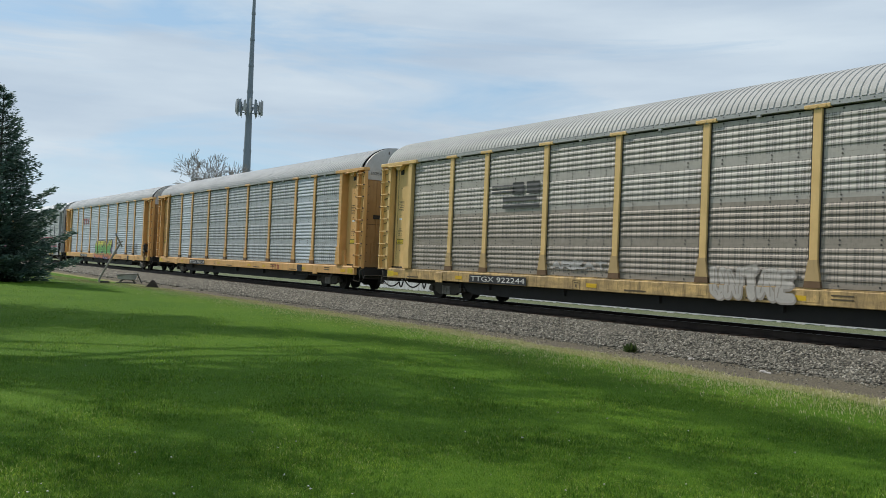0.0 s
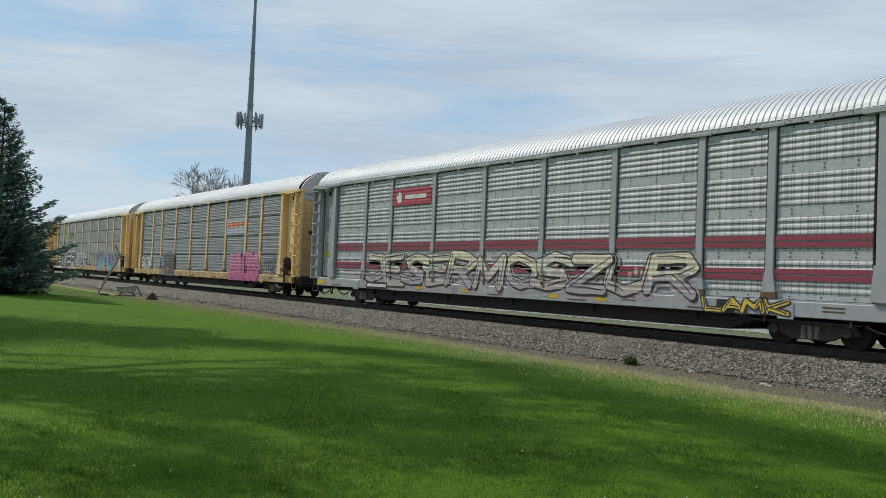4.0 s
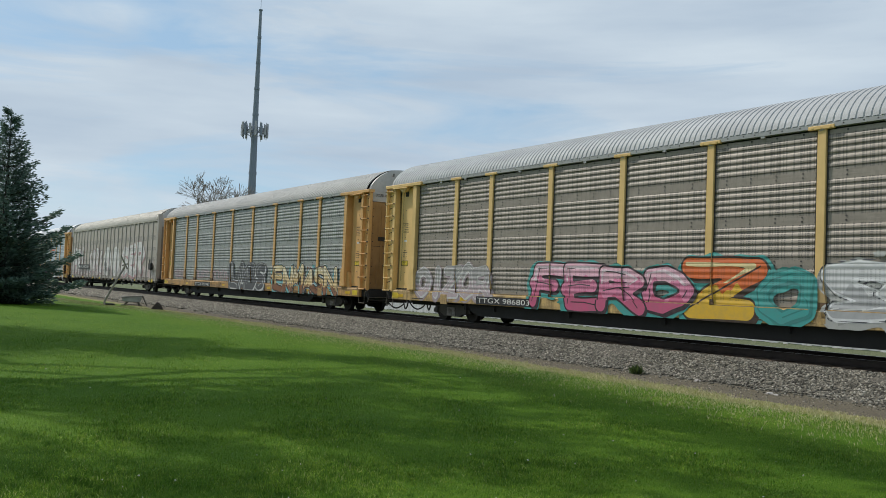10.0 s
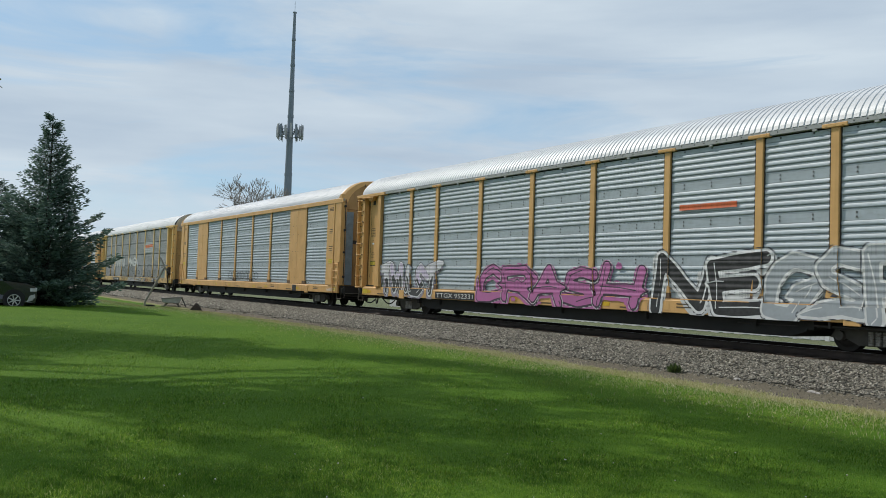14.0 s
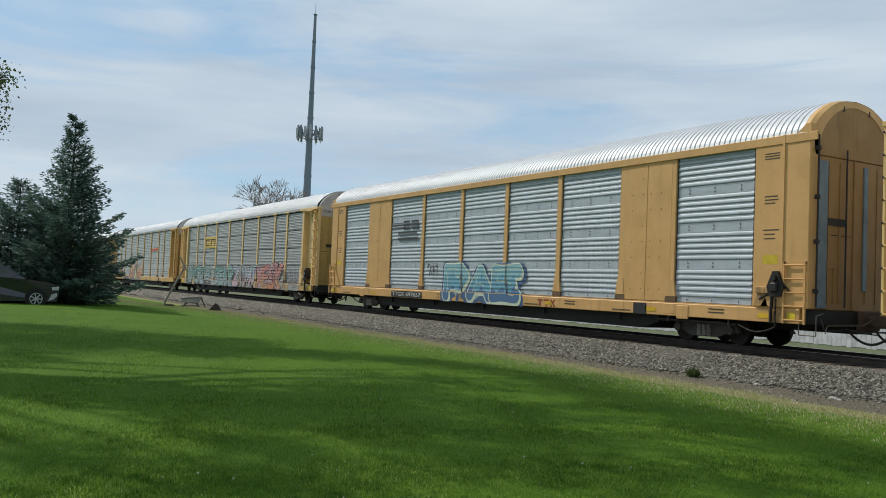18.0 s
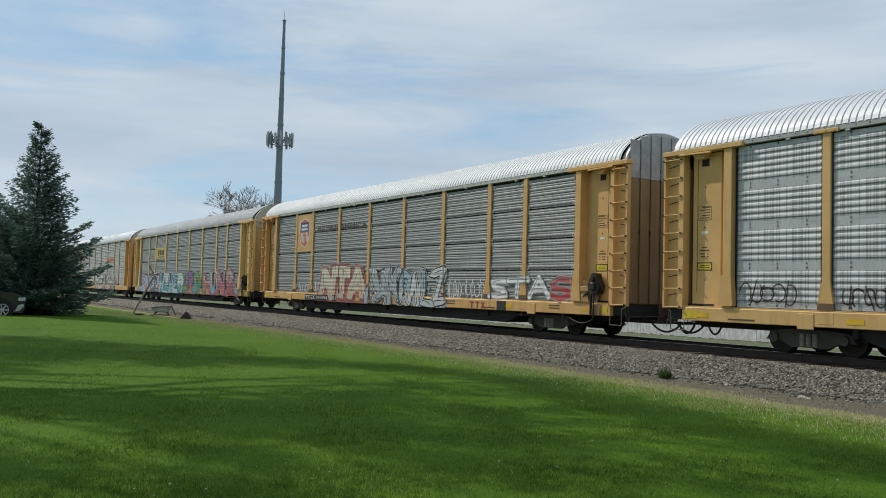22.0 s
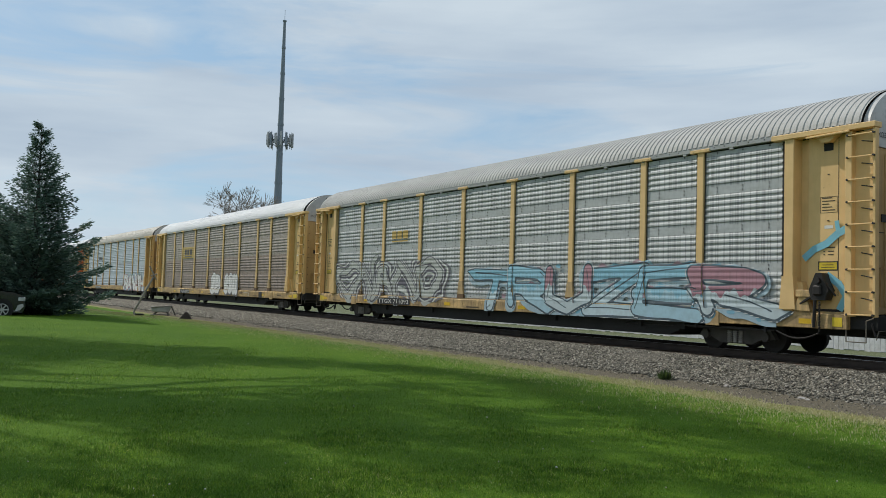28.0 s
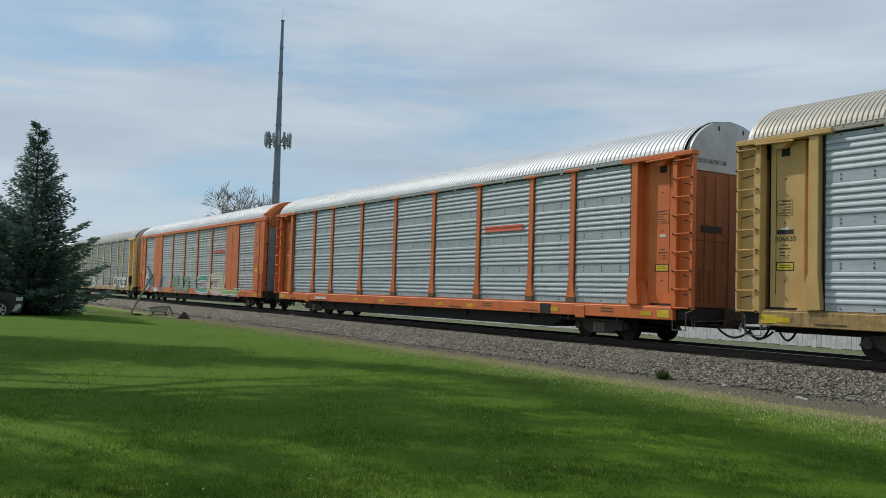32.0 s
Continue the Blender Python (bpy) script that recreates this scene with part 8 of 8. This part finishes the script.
# ---------------------------------------------------------------- parked car, seen from its right side
def parked_car():
    car = tagged(new("parked_car"), "black family car with a damaged front, parked on the grass", "car")
    car.matrix_basis = pose(*polar(83.2, 45.0, -0.62)[:2], -0.62, 0, 0, 90) @ Matrix.Diagonal((1.1, 1.1, 1.12, 1))
    gloss = bpy.data.materials.new("black_car_paint")
    gloss.use_nodes = True
    b = gloss.node_tree.nodes["Principled BSDF"]
    b.inputs["Base Color"].default_value, b.inputs["Roughness"].default_value = (0.011, 0.014, 0.02, 1), 0.18
    b.inputs["Coat Weight"].default_value = 0.6
    glass = plain((0.09, 0.115, 0.125), 0.06)
    # local x runs forward, 0 at the nose
    side = [(-4.6, 0.35), (-4.66, 0.8), (-4.5, 1.1), (-4.35, 1.45), (-4.0, 1.66), (-2.6, 1.70), (-1.98, 1.62), (-1.3, 1.14), (-0.45, 1.06), (-0.1, 0.94), (0.0, 0.55), (-0.1, 0.26), (-4.4, 0.24)]
    bm = bmesh.new()
    levels = [(-0.86, 0.92), (-0.80, 1.0), (0.80, 1.0), (0.86, 0.92)]
    rings = []
    for y, k in levels:
        ring = []
        for x, z in side:
            pull = 0.86 if z > 1.2 else 1.0
            ring.append(bm.verts.new((x, y * pull, 0.24 + (z - 0.24) * (k if z > 1.2 else 1.0))))
        rings.append(ring)
    n = len(side)
    for r0, r1 in zip(rings, rings[1:]):
        for i in range(n):
            bm.faces.new((r0[i], r0[(i + 1) % n], r1[(i + 1) % n], r1[i]))
    bm.faces.new(rings[0][::-1])
    bm.faces.new(rings[-1])
    part("body", finish(bm), gloss, car)
    for s in (-1, 1):
        for name, pts in (("side_window", [(-2.9, 1.14), (-1.54, 1.14), (-2.08, 1.52), (-2.75, 1.55), (-2.9, 1.55)]), ("side_window", [(-4.1, 1.16), (-3.0, 1.14), (-3.0, 1.55), (-3.9, 1.52)])):
            bm = bmesh.new()
            prism(bm, pts, s * 0.755, s * 0.79)
            part(name, finish(bm), glass, car, "dark tinted window")
        bm = bmesh.new()
        box(bm, -1.75, -1.55, s * 0.86, s * 1.02, 1.08, 1.22, bevel=0.03)
        part("mirror", bm, gloss, car)
        bm = bmesh.new()
        box(bm, -0.32, -0.02, s * 0.5, s * 0.87, 0.7, 0.9, bevel=0.04)
        part("headlight", bm, plain((0.6, 0.62, 0.63), 0.15), car, "clear headlight")
        bm = bmesh.new()
        box(bm, -2.95, -2.93, s * 0.855, s * 0.866, 0.4, 1.12)
        part("door_seam", bm, DARK, car)
        bm = bmesh.new()
        box(bm, -2.7, -2.5, s * 0.86, s * 0.885, 0.9, 0.94, bevel=0.008)
        part("door_handle", bm, gloss, car)
        for x in (-0.88, -3.7):
            bm = bmesh.new()
            rod(bm, (x, s * 0.8, 0.38), (x, s * 0.872, 0.38), 0.43, seg=24)
            part("wheel_arch", bm, DARK, car)
            bm = bmesh.new()
            rod(bm, (x, s * 0.70, 0.36), (x, s * 0.885, 0.36), 0.36, seg=28)
            wheel = part("wheel", bm, plain((0.015, 0.015, 0.016), 0.85), car, "black tyre")
            bm = bmesh.new()
            rod(bm, (x, s * 0.87, 0.36), (x, s * 0.892, 0.36), 0.07, seg=12)
            for i in range(7):
                a = 2 * math.pi * i / 7
                rod(bm, (x, s * 0.89, 0.36), (x + 0.22 * math.cos(a), s * 0.895, 0.36 + 0.22 * math.sin(a)), 0.03, 0.022, seg=6)
            for i in range(20):
                a, c = 2 * math.pi * i / 20, 2 * math.pi * (i + 1) / 20
                rod(bm, (x + 0.235 * math.cos(a), s * 0.89, 0.36 + 0.235 * math.sin(a)), (x + 0.235 * math.cos(c), s * 0.89, 0.36 + 0.235 * math.sin(c)), 0.018, seg=5)
            part("rim", bm, plain((0.72, 0.72, 0.72), 0.35, 0.5), wheel, "silver spoked rim")
    bm = bmesh.new()
    prism(bm, [(-0.42, 0.3), (-0.2, 0.36), (-0.08, 0.5), (-0.1, 0.62), (-0.3, 0.56), (-0.34, 0.44)], -0.885, -0.86)
    part("bumper_tear", finish(bm), plain((0.5, 0.5, 0.48), 0.6), car, "bare torn patch of the front bumper")
    bm = bmesh.new()
    v = [bm.verts.new(p) for p in ((-1.94, -0.66, 1.53), (-1.36, -0.72, 1.12), (-1.36, 0.72, 1.12), (-1.94, 0.66, 1.53))]
    bm.faces.new(v)
    bmesh.ops.translate(bm, verts=bm.verts, vec=(0.012, 0, 0.02))
    bmesh.ops.solidify(bm, geom=bm.faces[:], thickness=-0.01)
    part("windscreen", finish(bm), glass, car)
    return car


parked_car()


# ---------------------------------------------------------------- things beside the track
def fallen_post():
    thing = tagged(new("leaning_signpost"), "bent rusty signal post leaning beside the track", "signpost")
    thing.location = polar(76.97, 51.0, -0.6)
    rust = plain((0.36, 0.33, 0.29), 0.75)
    r = Vector((math.cos(radians(77)), math.sin(radians(77)), 0))
    bm = bmesh.new()
    pts = [Vector((0, 0, 0.0)) + r * 0.42, r * 0.1 + Vector((0, 0, 0.0)), Vector((0, 0, 0.06)), r * 0.02 + Vector((0, 0, 0.25)), r * 0.95 + Vector((0, 0, 2.15))]
    for a, b in zip(pts, pts[1:]):
        rod(bm, a, b, 0.055, seg=10)
    part("post", bm, rust, thing)
    for k, (a, b) in enumerate((((0.72, 2.75), (1.1, 2.0)), ((0.8, 2.2), (1.12, 2.32)))):
        bm = bmesh.new()
        rod(bm, r * a[0] + Vector((0, 0, a[1])), r * b[0] + Vector((0, 0, b[1])), 0.04, seg=4)
        part("blade", bm, rust, thing)
    bm = bmesh.new()
    box(bm, -0.1, 0.25, 0.05, 0.5, 0.0, 0.1, bevel=0.02)
    part("base_block", bm, DARK, thing)


def tipped_box():
    thing = tagged(new("tipped_box"), "grey metal cabinet lying tipped beside the track", "box")
    x, y, z = polar(75.35, 51.5, -0.6)
    thing.matrix_basis = pose(x, y, z, 0, 0, 77)
    grey = plain((0.5, 0.49, 0.47), 0.6)
    bm = bmesh.new()
    prism(bm, [(-0.5, 0.22), (0.42, 0.2), (0.52, 0.52), (-0.55, 0.42)], -0.25, 0.25)
    bmesh.ops.bevel(bm, geom=bm.edges[:], offset=0.03, segments=2, affect="EDGES")
    part("case", finish(bm), grey, thing)
    bm = bmesh.new()
    prism(bm, [(-0.58, 0.43), (0.56, 0.53), (0.56, 0.58), (-0.58, 0.48)], -0.3, 0.3)
    part("lid", finish(bm), plain((0.24, 0.22, 0.2), 0.6), thing)
    bm = bmesh.new()
    rod(bm, (-0.45, 0, 0.0), (-0.2, 0, 0.24), 0.05, seg=6)
    rod(bm, (0.4, 0, 0.0), (0.3, 0, 0.24), 0.05, seg=6)
    rod(bm, (0.5, -0.1, 0.58), (0.78, -0.1, 0.02), 0.04, seg=6)
    rod(bm, (-0.6, -0.1, 0.03), (0.5, -0.1, 0.04), 0.03, seg=6)
    part("stand", bm, plain((0.2, 0.18, 0.16), 0.8), thing)


def dark_wedge():
    x, y, z = polar(73.86, 47.0, -0.62)
    bm = bmesh.new()
    prism(bm, [(-0.34, 0.0), (0.32, 0.0), (0.1, 0.36), (-0.02, 0.4)], -0.22, 0.22)
    bmesh.ops.bevel(bm, geom=bm.edges[:], offset=0.03, segments=1, affect="EDGES")
    ob = part("concrete_wedge", finish(bm), plain((0.07, 0.055, 0.05), 0.9))
    ob.matrix_basis = pose(x, y, z, 0, 0, 72)
    tagged(ob, "small dark broken concrete wedge on the grass edge", "rubble")


def pale_stone():
    for k, (x, y, s) in enumerate(((-9.93, -4.12, 0.08), (-9.75, -4.2, 0.05), (-11.9, -3.75, 0.08))):
        bm = bmesh.new()
        bmesh.ops.create_icosphere(bm, subdivisions=2, radius=s)
        rnd = random.Random(k)
        for v in bm.verts:
            v.co *= rnd.uniform(0.75, 1.15)
            v.co.z *= 0.5
        ob = part("stone", bm, plain((0.5, 0.46, 0.42), 0.9))
        ob.location = (x, y, -0.62)
        tagged(ob, "pale broken stone on the bare earth", "stone", group="stones on the bare earth")


def weed_clump(x, y, seed, size=0.3):
    rng = np.random.default_rng(seed)
    n = 160
    c = np.stack([rng.normal(0, size * 0.5, n), rng.normal(0, size * 0.4, n), np.zeros(n)], 1)
    w = np.stack([c[:, 0] * 2 + rng.normal(0, 0.3, n), c[:, 1] * 2 + rng.normal(0, 0.3, n), rng.uniform(0.3, 1, n)], 1)
    ob = part("weed", leaf_mesh("weed", c, w, rng.uniform(0.1, 0.26, n), 0.1, rng), needle_material("weed_leaves", (0.035, 0.06, 0.015), (0.08, 0.12, 0.03)))
    ob.location = (x, y, -0.64)
    tagged(ob, "low green weed clump at the foot of the ballast", "weed", group="weeds beside the ballast")


def white_fence():
    fence = tagged(new("fence"), "white board fence behind the railway", "fence")
    board_mat = plain((0.74, 0.75, 0.76), 0.6)
    bm = bmesh.new()
    prism(bm, [(-0.098, 0), (0.098, 0), (0.098, 1.62), (0.07, 1.66), (-0.07, 1.66), (-0.098, 1.62)], -0.012, 0.012)
    board = as_mesh("board", bm)
    rnd = random.Random(2)
    for i in range(260):
        ob = part("board", board, board_mat, fence, at=(-58 + i * 0.213, 13.2 + rnd.uniform(-0.006, 0.006), -0.6 + rnd.uniform(-0.03, 0.03)))
    for z in (-0.2, 0.7):
        bm = bmesh.new()
        box(bm, -58.1, -2.5, 13.22, 13.26, z, z + 0.09)
        part("rail", bm, board_mat, fence)


fallen_post()
tipped_box()
dark_wedge()
pale_stone()
weed_clump(-13.39, -3.95, 1, 0.1)
white_fence()


def flower_places(rng, n):
    x, y, r = round_the_eye(rng, n, 5.5, 40, 22, 95)
    keep = y < lawn_edge(x) - 0.5
    x, y = x[keep], y[keep]
    return np.stack([x, y, lawn_z(x, y) + 0.035], -1), rng.uniform(0.007, 0.014, len(x))


scatter("lawn_flowers", 110, flower_places, rock_shapes(3, 5), plain((0.72, 0.7, 0.6), 0.8), "tiny scattered pale flowers in the lawn", "flowers", 41)


# ---------------------------------------------------------------- motion of the train
def train_at(t):
    """Where the first coupling of the train stands along the track."""
    return -29.2 + 19.967 * t + 0.0053 * t * t


def motions():
    for k, car in enumerate(TRAIN):
        walk(car, [(t, pose(train_at(t) - 28.6 * k + 14.3, 0, 0)) for t in (0, 4, 8, 12, 16, 20, 24, 28, 32)])


motions()
